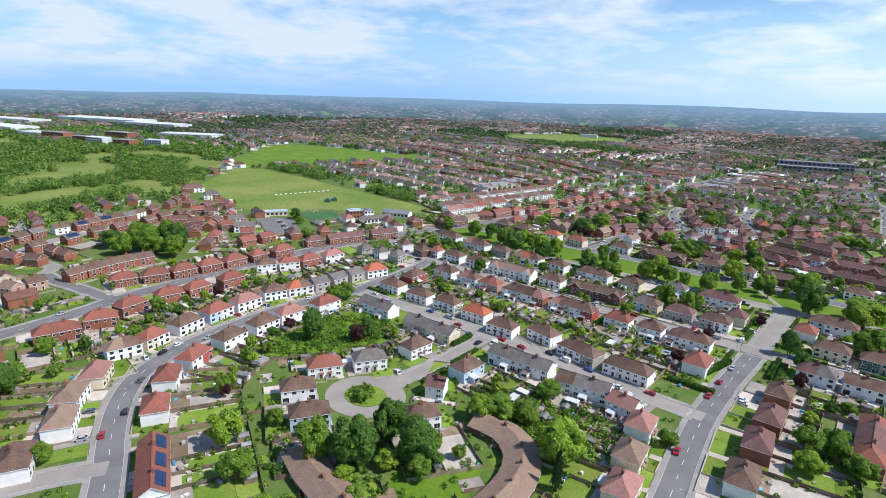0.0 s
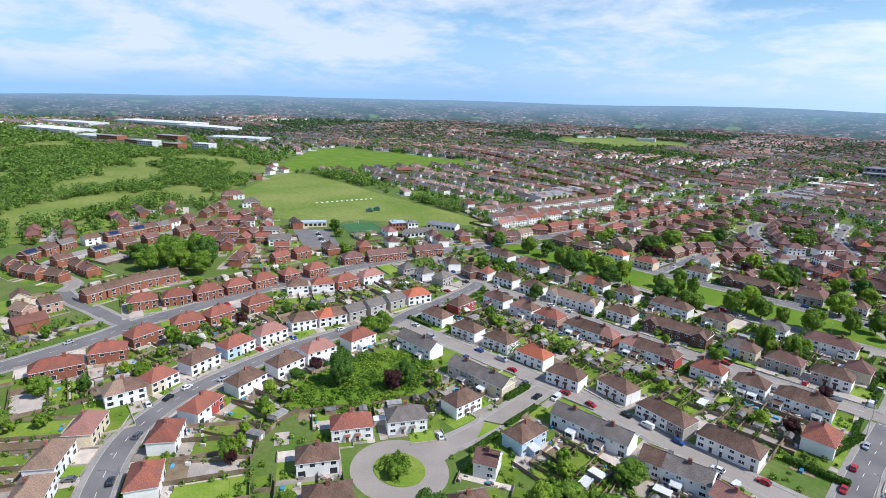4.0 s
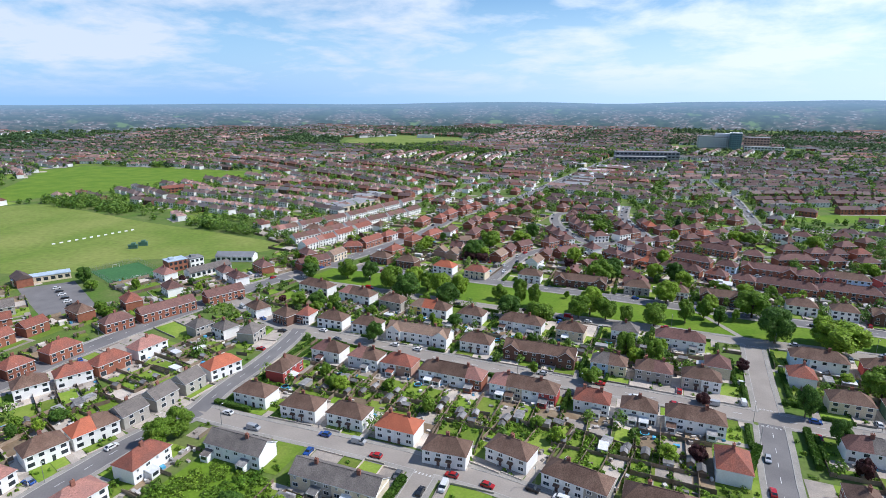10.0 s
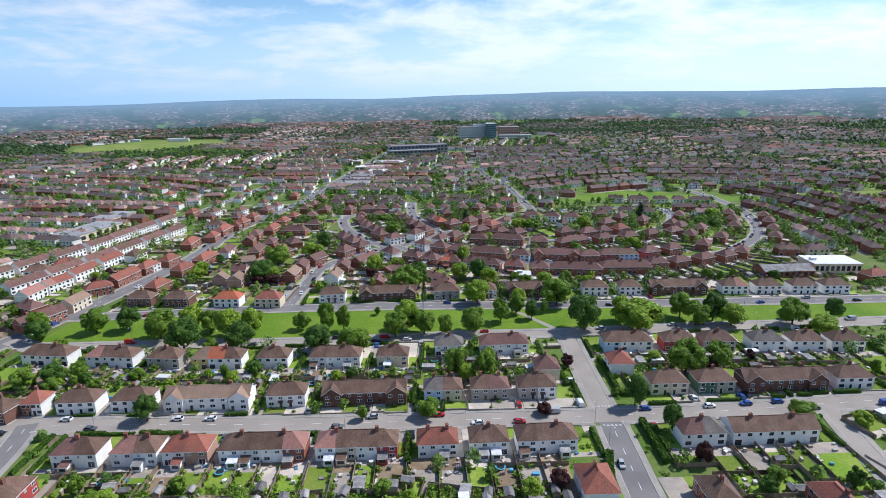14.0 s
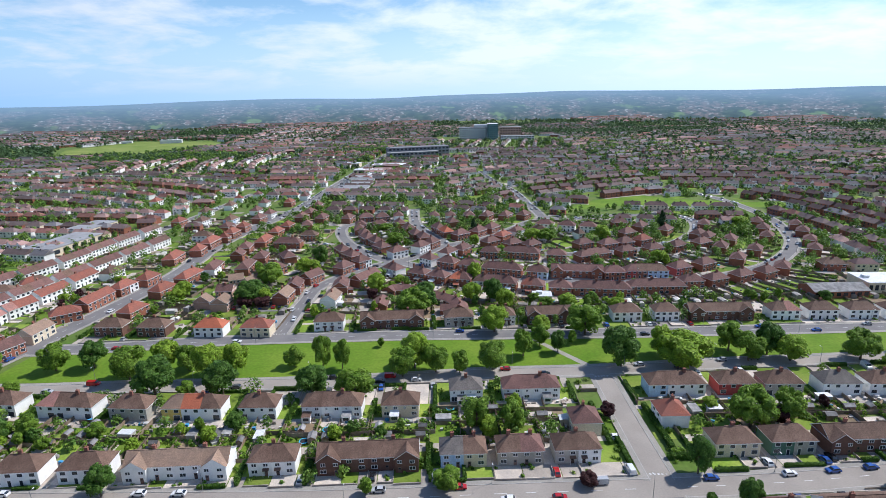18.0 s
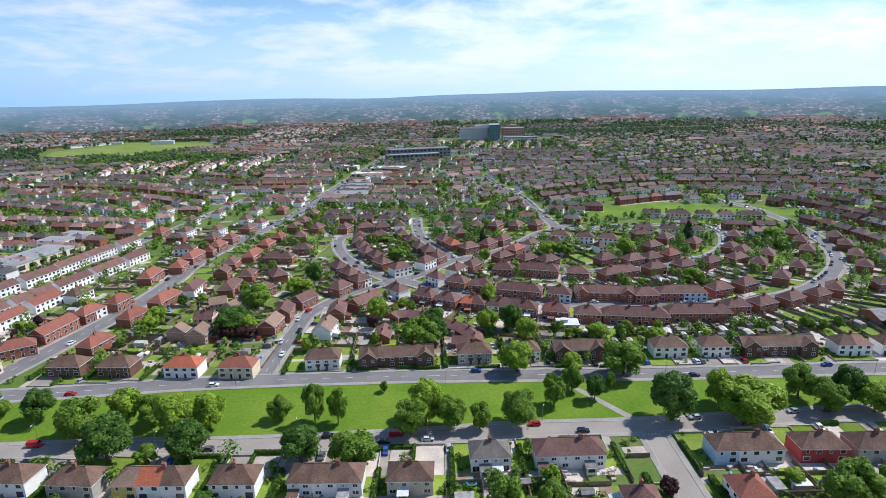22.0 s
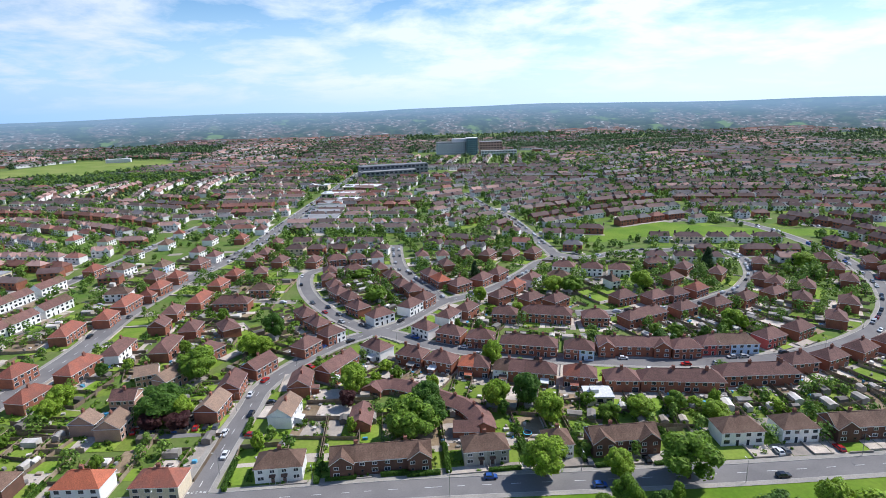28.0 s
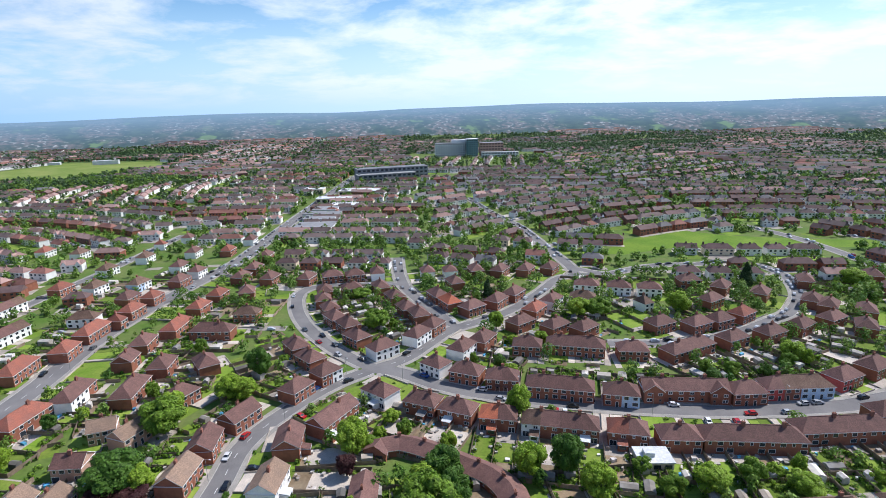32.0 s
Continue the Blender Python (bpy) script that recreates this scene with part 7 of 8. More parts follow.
plant('west', [
    (-298.0, 62.0, 19, 17, 'm'),
    (-296.0, 78.0, 17, 18, 'm'),
    (-284.0, 76.0, 15, 17, 'd'),
    (-272.0, 68.0, 12, 14, 'm'),
    (-300.2, 46.0, 14, 13, 'm'),
    (-314.0, 66.0, 16, 16, 'm'),
    (-322.0, 48.0, 13, 12, 'd'),
    (-286.0, 60.0, 13, 14, 'm'),
    (-310.0, 82.0, 12, 13, 'm'),
    (-314.0, 196.0, 8, 9, 'd'),
    (-296.0, 187.0, 7, 6, 'm'),
    (-254.3, 161.9, 6, 7, 'm'),
    (-196.1, 266.6, 9, 10, 'm'),
    (-181.5, 17.0, 7, 8, 'm'),
    (-158.8, -3.4, 6, 6, 'm'),
    (-169.1, -35.3, 7, 7, 'm'),
])


def grove():
    """Small garden trees, and the rough wood inside the block and round the care home."""
    spots = [t for t in SMALL_TREES if road_gap(t[0], t[1]) > 2 and math.hypot(t[0] + 20, t[1] - 170) < 290]
    random.Random(3).shuffle(spots)
    plant("gardens", spots[:165])


grove()


def shrubs():
    rng = np.random.default_rng(5)
    rnd = random.Random(5)
    spots = [b for b in BUSHES if road_gap(b[0], b[1]) > 0.8 and not in_house(b[0], b[1], -1, 0.1)]
    # rough growth on ground that no plot takes in
    for i in range(-62, 62):
        for j in range(-22, 118):
            x, y = i * 4 + rnd.uniform(-1.8, 1.8), j * 4 + rnd.uniform(-1.8, 1.8)
            if (round(x / 4), round(y / 4)) in TAKEN or road_gap(x, y) < 2.6 or in_house(x, y, -1, 1.0) or any(inside(x, y, p) for p in OPEN) or rnd.random() < 0.35:
                continue
            spots.append((x, y, rnd.uniform(0.5, 1.7), rnd.uniform(0.6, 2.2)))
    # thickets on the overgrown plots
    for cx, cy, rx, ry, count, high in ((-97, 60, 20, 30, 470, 1.3), (20, 64, 24, 15, 230, 2.4), (0, 68, 14, 10, 40, 2.4), (-15, 5, 20, 12, 40, 2.0), (-40, -8, 14, 10, 30, 2.2),
                                        (15, 130, 30, 4, 30, 1.6), (-60, 145, 40, 5, 60, 2.0), (-30, 140, 40, 6, 60, 1.8), (40, 320, 40, 9, 26, 1.5), (120, 318, 60, 8, 50, 1.5),
                                        (-120, 215, 50, 3, 50, 1.8), (0, 217, 60, 3, 50, 1.8), (-130, 440, 8, 30, 60, 2.4), (-60, 490, 10, 10, 30, 2.0), (230, 460, 16, 30, 70, 2.6), (-49, 33, 4.6, 4.6, 45, 2.4)):
        for _ in range(count):
            a, r = rnd.uniform(0, 6.283), math.sqrt(rnd.random())
            x, y = cx + rx * r * math.cos(a), cy + ry * r * math.sin(a)
            if (road_gap(x, y) > 1.5 or cx == -49) and not in_house(x, y, -1, 0.4):
                spots.append((x, y, rnd.uniform(0.8, 1.9), high * rnd.uniform(0.5, 1.1)))
    out = []
    for x, y, r, h in spots:
        n = 13 if r < 1 else 21
        v = leaf_quads(rng, [(0, 0, h * 0.45), (r * 0.4, 0, h * 0.35), (-r * 0.3, r * 0.4, h * 0.4)], [max(r * 0.75, 0.3)] * 3, n, 0.34 + 0.1 * r)
        v[:, 2] = np.maximum(v[:, 2] * h / max(h * 0.45 + r * 0.8, 0.5), 0.03)
        v[:, 0] += x
        v[:, 1] += y
        out.append(v)
    tagged(new("garden_shrubs", leaf_mesh("garden_shrubs", np.concatenate(out), BUSH)), "green garden shrubs and thickets of many shades", "shrub", kind="stuff")


shrubs()

HEDGE_MADE = {}


def hedge_mesh(long):
    rng = np.random.default_rng(int(long * 10))
    count = int(150 * long)
    side = rng.integers(0, 3, count)
    u, v = rng.uniform(-long / 2, long / 2, count), rng.uniform(-1, 1, count)
    x = u
    y = np.where(side == 0, v * 0.5, np.where(side == 1, -0.5, 0.5))
    z = np.where(side == 0, 1.0, (v + 1) / 2)
    nrm = np.stack([0 * u, np.where(side == 0, 0, np.where(side == 1, -1, 1)), np.where(side == 0, 1.0, 0.2)], 1) + rng.normal(scale=0.4, size=(count, 3))
    nrm /= np.linalg.norm(nrm, axis=1, keepdims=True)
    a = np.cross(nrm, rng.normal(size=(count, 3)))
    a /= np.linalg.norm(a, axis=1, keepdims=True)
    b = np.cross(nrm, a)
    at = np.stack([x, y, z], 1) + rng.normal(scale=0.05, size=(count, 3))
    q = 0.23
    return leaf_mesh("leaves", np.stack([at - a * q - b * q, at + a * q - b * q, at + b * q], 1).reshape(-1, 3), HEDGE)


def hedges():
    extra = [(69.5, 195, 0, 14, 1.6, 1.3), (66, 212, 90, 26, 1.6, 1.3), (47.5, 215, 90, 24, 1.5, 1.2), (67, 166, 90, 22, 2.0, 1.6), (-38.5, 84, 90, 18, 1.4, 1.4), (-37, 62, 90, 14, 1.5, 1.4),
             (-49.5, 96, 90, 14, 1.8, 1.8), (-130, 131, 90, 24, 1.4, 1.6), (-126, 116, 0, 16, 1.4, 1.6), (-133, 168, 90, 20, 1.2, 1.2), (48, 150, 75, 20, 2.2, 1.8), (44, 126, 0, 18, 1.8, 1.6), (-76, 330, 90, 10, 1.5, 1.2)]
    rows = extra + [h for h in HEDGES if -170 < h[1] < 420 and -200 < h[0] < 200][:115]
    for x, y, turn, long, high, wide in rows:
        if in_house(x, y, -1, 0.0) or road_gap(x, y) < 0.6:
            continue
        size = max(2, round(long))
        m = pose(x, y, 0, 0, 0, turn) @ Matrix.Diagonal((1, wide, high, 1))
        if size in HEDGE_MADE:
            was = HEDGE_MADE[size].scale
            ob = copy_thing(HEDGE_MADE[size], m @ Matrix.Diagonal((1 / was.x, 1 / was.y, 1 / was.z, 1)))
        else:
            ob = HEDGE_MADE[size] = new("hedge")
            core = Shape()
            core.box(-size / 2 + 0.05, size / 2 - 0.05, -0.42, 0.42, 0, 0.93)
            part("core", core.mesh("core", LEAF["d"]), ob)
            part("leaves", hedge_mesh(size), ob)
            ob.matrix_basis = m
        tagged(ob, "clipped green garden hedge beside the pavement", "hedge", "front garden hedges")


hedges()


# ---- sheds and greenhouses ----
def shed_template(kind):
    s, r, d = Shape(), Shape(), Shape()
    w, l, h = ((1.0, 1.4, 1.9), (1.3, 1.8, 2.0), (1.5, 2.6, 2.1), (1.1, 1.5, 2.0), (1.4, 2.4, 2.2))[kind]
    s.box(-w, w, -l, l, 0, h)
    flat = kind in (2, 4)
    if flat:
        r.box(-w - 0.15, w + 0.15, -l - 0.15, l + 0.15, h, h + 0.14)
    else:
        for sx in (-1, 1):
            r.face([(sx * (w + 0.15), -l - 0.15, h - 0.05), (0, -l - 0.15, h + 0.7), (0, l + 0.15, h + 0.7), (sx * (w + 0.15), l + 0.15, h - 0.05)][::sx])
            r.face([(sx * (w + 0.15), -l - 0.15, h - 0.12), (0, -l - 0.15, h + 0.62), (0, l + 0.15, h + 0.62), (sx * (w + 0.15), l + 0.15, h - 0.12)][::-sx])
        for y in (-l, l):
            s.face([(-w, y, h), (w, y, h), (0, y, h + 0.62)][::1 if y < 0 else -1])
    d.box(-0.4, 0.4, -l - 0.05, -l, 0.03, 1.8)
    root = new("garage" if flat else "shed")
    part("wall", s.mesh("wall", WALL["g"] if flat else SHED), root)
    part("roof", r.mesh("roof", SHEET if kind == 4 else FELT), root)
    part("door", d.mesh("door", PVC if flat else SHED), root)
    return root


SHED_MADE, SHED_SPOTS = {}, set()
for _x, _y, _turn, _kind in [s for s in SHEDS if math.hypot(s[0] + 10, s[1] - 140) < 185][:190]:
    if in_house(_x, _y, -1, 1.5) or road_gap(_x, _y) < 2.5:
        continue
    if _kind in SHED_MADE:
        _ob = copy_thing(SHED_MADE[_kind], pose(_x, _y, 0.04, 0, 0, _turn))
    else:
        _ob = SHED_MADE[_kind] = shed_template(_kind)
        _ob.matrix_basis = pose(_x, _y, 0.04, 0, 0, _turn)
    SHED_SPOTS.add((_x, _y))
    tagged(_ob, "flat-roofed grey concrete garage in a back garden" if _kind in (2, 4) else "small wooden garden shed with a felt roof", "garage" if _kind in (2, 4) else "shed", "garden sheds")


def outbuildings():
    """The sheds, greenhouses and lean-tos of the gardens farther off."""
    s = Shape()
    for x, y, turn, kind in SHEDS:
        if (x, y) in SHED_SPOTS or in_house(x, y, -1, 1.5) or road_gap(x, y) < 2.5:
            continue
        m = pose(x, y, 0.04, 0, 0, turn)
        w, l, h = ((1.0, 1.4, 1.9), (1.3, 1.8, 2.0), (1.5, 2.6, 2.1), (1.1, 1.5, 2.0), (1.6, 2.8, 2.2))[kind]
        k = len(s.v)
        s.v += [tuple(m @ Vector(q)) for q in ((-w, -l, 0), (w, -l, 0), (w, l, 0), (-w, l, 0), (-w, -l, h), (w, -l, h), (w, l, h), (-w, l, h), (0, -l, h + 0.5), (0, l, h + 0.5))]
        f = [(0, 1, 5, 8, 4), (2, 3, 7, 9, 6), (1, 2, 6, 5), (3, 0, 4, 7), (5, 6, 9, 8), (7, 4, 8, 9)]
        s.f += [tuple(k + i for i in q) for q in f]
        s.s += [0] * 6
    mat = surface("outbuilding_boards", (0.46, 0.44, 0.41), (0.26, 0.22, 0.18), 0.1, 0.85, 0.75, 0, True, place="World")
    tagged(new("garden_outbuildings", s.mesh("garden_outbuildings", mat)), "sheds and greenhouses in the farther back gardens", "shed", kind="stuff")


outbuildings()

# ---- larger buildings ----
def block(name, label, category, x, y, turn, L, D, H, wall, roof, storeys, bays, flat=True, z=0.0, rise=2.5):
    """A larger building with rows of windows on its long sides, each window a part."""
    root = thing(name, label, category, pose(x, y, z, 0, 0, turn))
    s, r = Shape(), Shape()
    s.box(-L / 2, L / 2, -D / 2, D / 2, 0, H)
    part("wall", s.mesh("wall", wall), root)
    if flat:
        r.box(-L / 2 - 0.3, L / 2 + 0.3, -D / 2 - 0.3, D / 2 + 0.3, H, H + 0.4)
        r.box(-L / 2 + 2, -L / 2 + 5, -1.5, 1.5, H + 0.4, H + 1.8)
    else:
        for sy in (-1, 1):
            r.face([(-L / 2 - 0.4, sy * (D / 2 + 0.4), H), (L / 2 + 0.4, sy * (D / 2 + 0.4), H), (L / 2 + 0.4, 0, H + rise), (-L / 2 - 0.4, 0, H + rise)][::-sy])
            r.face([(-L / 2 - 0.4, sy * (D / 2 + 0.4), H - 0.2), (L / 2 + 0.4, sy * (D / 2 + 0.4), H - 0.2), (L / 2 + 0.4, 0, H + rise - 0.2), (-L / 2 - 0.4, 0, H + rise - 0.2)][::sy])
        for sx in (-1, 1):
            r.face([(sx * L / 2, -D / 2, H), (sx * L / 2, D / 2, H), (sx * L / 2, 0, H + rise - 0.15)][::sx], 1)
    part("roof", r.mesh("roof", roof, wall), root)
    if bays:
        pitch = L / bays
        w, h = pitch * 0.62, H / storeys * 0.5
        pane = Shape()
        pane.box(-w / 2, w / 2, -0.06, 0.02, 0, h)
        data = pane.mesh("window", GLASS)
        for side in (-1, 1):
            for f in range(storeys):
                for b in range(bays):
                    part("window", data, root, pose(-L / 2 + (b + 0.5) * pitch, side * D / 2, (f + 0.3) * H / storeys, 0, 0, 0 if side < 0 else 180))
    return root


CLAD = surface("pale_cladding", (0.62, 0.63, 0.63), (0.55, 0.56, 0.57), 0.05, 0.6, 0.08)
DARKROOF = surface("dark_flat_roof", (0.16, 0.165, 0.18), (0.21, 0.215, 0.225), 0.05, 0.8, 0.15)
GREYROOF = surface("grey_flat_roof", (0.22, 0.22, 0.225), (0.28, 0.28, 0.28), 0.05, 0.8, 0.15)
BLUESHEET = surface("blue_grey_sheet", (0.42, 0.50, 0.57), (0.36, 0.44, 0.51), 0.1, 0.5, 0.06)
SLATEWALL = surface("slate_cladding", (0.17, 0.18, 0.20), (0.21, 0.22, 0.245), 0.05, 0.6, 0.1)
BLUEGLASS = surface("curtain_glass", (0.10, 0.20, 0.22), (0.16, 0.27, 0.28), 0.05, 0.2, 0.1)
# playing field side
block("sports_hall", "long pale sports hall with a low roof", "building", -341.5, 188, 59, 30, 8, 4, WALL["c"], BLUESHEET, 1, 8)
block("school_hall", "modern school block in red brick and white panels", "school", -284, 238, 68, 12, 10, 7, WALL["k"], BLUESHEET, 2, 4)
block("school_wing", "white school wing beside the red brick block", "school", -278, 248.5, 68, 9, 9, 6.5, WALL["w"], GREYROOF, 2, 3)
block("school_annex", "low dark-roofed school building", "school", -258, 240, 73, 28, 9, 4, WALL["w"], ROOF["g"], 1, 8, False)
block("school_annex", "low dark-roofed school building", "school", -262, 271, 20, 26, 10, 4, WALL["w"], DARKROOF, 1, 7, False)
block("pavilion", "brick pavilion beside the far sports field", "building", -540, 480, 60, 34, 14, 6, WALL["k"], ROOF["r"], 2, 8, False)
# white-roofed depot behind the green
block("depot", "low depot with a white flat roof", "building", 243, 338, -4, 28, 18, 6, WALL["c"], SHEET, 1, 9)
block("depot", "low depot with a grey pitched roof", "building", 210, 331, 0, 30, 14, 4, WALL["k"], FELT, 1, 8, False)
block("garden_hall", "low garden building under a white flat roof", "building", 51, 335, -6, 10, 8, 2.8, WALL["c"], SHEET, 1, 3)
# far landmarks
block("hospital", "long pale hospital block with rows of windows", "hospital", 96, 1420, -3, 64, 26, 27, CLAD, GREYROOF, 6, 12)
block("hospital_tower", "tall glass-fronted hospital tower above the roofs", "hospital", 141, 1400, -3, 24, 34, 36, BLUEGLASS, SHEET, 8, 5)
block("hospital_roof", "white roof storey stepping up behind the hospital tower", "hospital", 120, 1424, -3, 40, 16, 33, SHEET, SHEET, 7, 0)
block("hospital", "pale stepped hospital wing with flat roofs", "hospital", 184, 1405, -6, 50, 30, 27, WALL["p"], GREYROOF, 5, 8)
block("hospital", "low hospital wing with a long flat roof", "hospital", 195, 1362, -6, 76, 22, 10, CLAD, GREYROOF, 2, 12)
block("college", "long dark college building with a flat roof", "college", -30, 1062, 14, 110, 24, 17, SLATEWALL, DARKROOF, 3, 16)
block("college", "lower brown college wing with pale roof plant", "college", -38, 1032, 14, 88, 18, 11, SLATEWALL, GREYROOF, 2, 12)
for _y, _l, _d in ((694, 34, 24), (728, 30, 18), (752, 36, 16), (778, 24, 20)):
    block("trade_shed", "low trade building with a grey flat roof", "shop", -98, _y, -6, _l, _d, 6, CLAD, GREYROOF, 1, 6)
block("clubhouse", "white sports clubhouse with a long flat roof", "building", -650, 1478, 12, 50, 14, 8, SHEET, SHEET, 1, 0)
block("clubhouse", "white low pavilions by the sports ground", "building", -790, 1500, 14, 60, 12, 5, CLAD, SHEET, 1, 0)
for _x, _y, _t, _l, _d, _h in ((-1540, 260, 16, 220, 60, 12), (-1720, 560, 20, 300, 80, 14), (-1480, 600, 18, 180, 60, 12), (-1300, 280, 16, 90, 40, 10), (-1140, 520, 30, 130, 50, 9), (-1800, 360, 20, 200, 60, 12)):
    block("warehouse", "large white industrial shed", "warehouse", _x, _y, _t, _l, _d, _h, CLAD, SHEET, 1, 0)
for _x, _y, _t, _l in ((-1228, 290, 20, 60), (-1000, 328, 25, 34), (-1100, 300, 20, 50), (-1180, 390, 20, 60)):
    block("office_block", "red brick office block with flat roof", "office", _x, _y, _t, _l, 22, 14, WALL["k"], GREYROOF, 4, 8)
for _x, _y, _t, _l in ((-1060, 305, 20, 40), (-960, 365, 25, 36)):
    block("office_block", "white office block with flat roof", "office", _x, _y, _t, _l, 20, 15, CLAD, SHEET, 4, 7)
for _x, _y, _t, _l, _d in ((-96, 850, -8, 40, 20), (-70, 905, -8, 50, 22), (-80, 800, -8, 30, 16), (-290, 470, 78, 50, 26), (-300, 520, 78, 40, 22), (-130, 930, -8, 26, 16)):
    block("shop_building", "low shop building with pale flat roof", "shop", _x, _y, _t, _l, _d, 6, WALL["c"], SHEET if _x > -200 else GREYROOF, 1, 6)


def low_range(name, label, line, half, wall, roof):
    """A bent range of single-storey homes under one tiled roof."""
    pts = smooth_line(line, 5.0)
    across = side_of(pts)
    s, r = Shape(), Shape()
    for i in range(len(pts) - 1):
        def at(j, off, z):
            q = pts[j] + across[j] * off
            return (q.x, q.y, z)
        for sg in (-1, 1):
            s.face([at(i, sg * half, 0), at(i + 1, sg * half, 0), at(i + 1, sg * half, 2.7), at(i, sg * half, 2.7)][::-sg])
            r.face([at(i, sg * (half + 0.5), 2.6), at(i + 1, sg * (half + 0.5), 2.6), at(i + 1, 0, 5.0), at(i, 0, 5.0)][::-sg])
            r.face([at(i, sg * (half + 0.5), 2.4), at(i + 1, sg * (half + 0.5), 2.4), at(i + 1, sg * (half + 0.5), 2.6), at(i, sg * (half + 0.5), 2.6)][::-sg], 1)
    for j, sg in ((0, 1), (len(pts) - 1, -1)):
        s.face([at_end(pts, across, j, -half, 0), at_end(pts, across, j, half, 0), at_end(pts, across, j, half, 2.7), at_end(pts, across, j, 0, 4.8), at_end(pts, across, j, -half, 2.7)][::sg])
    root = thing(name, label, "house", Matrix.Identity(4))
    part("wall", s.mesh("wall", wall), root)
    part("roof", r.mesh("roof", roof, PVC), root)
    for i in range(1, len(pts) - 1):
        d = pts[i + 1] - pts[i - 1]
        turn = math.degrees(math.atan2(d.y, d.x))
        for sg in (-1, 1):
            q = pts[i] + across[i] * sg * half
            part("window", WINDOWS["mid"], root, pose(q.x, q.y, 0.9, 0, 0, turn + (0 if sg < 0 else 180)))
        if i % 2 == 0:
            part("chimney", CHIMNEY, root, pose(pts[i].x, pts[i].y, 4.9, 0, 0, turn))


def at_end(pts, across, j, off, z):
    q = pts[j] + across[j] * off
    return (q.x, q.y, z)


low_range("curved_bungalows", "curved row of brick bungalows under one dark red roof", [(-34, 347), (-32, 351), (-26, 352), (-18, 348), (-7, 339), (1, 332), (5, 324), (5, 316)], 4.0, WALL["k"], ROOF["s"])
low_range("bungalow_pair", "short brick bungalow with a dark red roof", [(-36, 336), (-37, 323)], 3.8, WALL["k"], ROOF["s"])
low_range("bungalow_pair", "short brick bungalow with a dark red roof", [(-5, 319), (4, 318)], 3.2, WALL["k"], ROOF["s"])
low_range("care_home", "bent single-storey care home with brown tiled roof", [(-4, 46), (8, 46), (18, 40), (24, 28), (25, 10), (22, -2)], 5.5, WALL["d"], ROOF["t"])
low_range("care_home_wing", "long wing of the care home under brown tiles", [(-34, -6), (-22, -10), (-10, -12), (4, -14)], 5.5, WALL["d"], ROOF["t"])


def sports_cage():
    """Fenced all-weather pitch with goals beside the playing field."""
    root = thing("sports_pitch", "fenced green all-weather pitch with grey end", "sports pitch", pose(-293.5, 214.4, 0, 0, 0, -20))
    a, b, wire = Shape(), Shape(), Shape()
    a.box(-35, 6, -15, 15, 0, 0.08)
    b.box(6.1, 23, -15, 15, 0, 0.08)
    part("turf", a.mesh("turf", surface("artificial_turf", (0.045, 0.13, 0.045), (0.055, 0.15, 0.05), 0.1, 0.95, 0.02)), root)
    part("court", b.mesh("court", surface("grey_court", (0.24, 0.25, 0.27), (0.29, 0.30, 0.32), 0.1, 0.9, 0.02)), root)
    post = Shape()
    post.tube(0, 0, 0, 3.5, 0.06, 0.06, 6)
    data = post.mesh("post", STEEL)
    for x, y in [(x, y) for x in (*range(-35, 23, 4), 23) for y in (-15, 15)] + [(x, y) for x in (-35, 6, 23) for y in range(-11, 12, 4)]:
        part("post", data, root, pose(x, y, 0.0))
    for x0, x1, y0, y1 in ((-35, 23, -15, -15), (-35, 23, 15, 15), (-35, -35, -15, 15), (6, 6, -15, 15), (23, 23, -15, 15)):
        for z in (0.6, 1.2, 1.8, 2.4, 3.0, 3.45):
            wire.box(x0 - 0.02, x1 + 0.02, y0 - 0.02, y1 + 0.02, z, z + 0.04)
    part("fence_rails", wire.mesh("fence_rails", STEEL), root)
    goal = Shape()
    for y in (-2, 2):
        goal.box(-0.06, 0.06, y - 0.06, y + 0.06, 0, 2.2)
    goal.box(-0.06, 0.06, -2, 2, 2.08, 2.2)
    for x in (-33, 4):
        part("goal", goal.mesh("goal", PVC), root, pose(x, 0, 0.08))


sports_cage()
for _x, _y in ((-357, 266), (-357, 275)):
    block("field_container", "small green storage container on the playing field", "container", _x, _y, 40, 6, 2.6, 2.6, WALL["e"], WALL["e"], 1, 0)
for _k in range(12):
    _s = Shape()
    _s.box(-1.2, 1.2, -0.06, 0.06, 0.0, 1.0)
    _s.box(-1.2, -1.1, -0.4, 0.4, 0.0, 0.1)
    _ob = new("pitch_barrier", _s.mesh("pitch_barrier", PVC))
    _ob.matrix_basis = pose(-424.7 + _k * 1.36, 251 + _k * 5.3, 0.02, 0, 0, 75)
    tagged(_ob, "white barrier board standing along the pitch", "barrier", "barriers along the pitch")


def solar(x, y, z, turn, tilt, cols, rows, label="dark blue solar panels on a tiled roof"):
    root = thing("solar_array", label, "solar panel", pose(x, y, z, 0, 0, turn) @ pose(0, 0, 0, tilt, 0, 0))
    s = Shape()
    s.box(-0.8, 0.8, -0.5, 0.5, 0.05, 0.1)
    data = s.mesh("panel", SOLAR)
    for i in range(cols):
        for j in range(rows):
            part("panel", data, root, pose((i - (cols - 1) / 2) * 1.65, (j - (rows - 1) / 2) * 1.05, 0.1))


patch("woodland_floor", WOOD, FIELD, 0.02, "grassy floor of the wood beyond the estate", "grass")


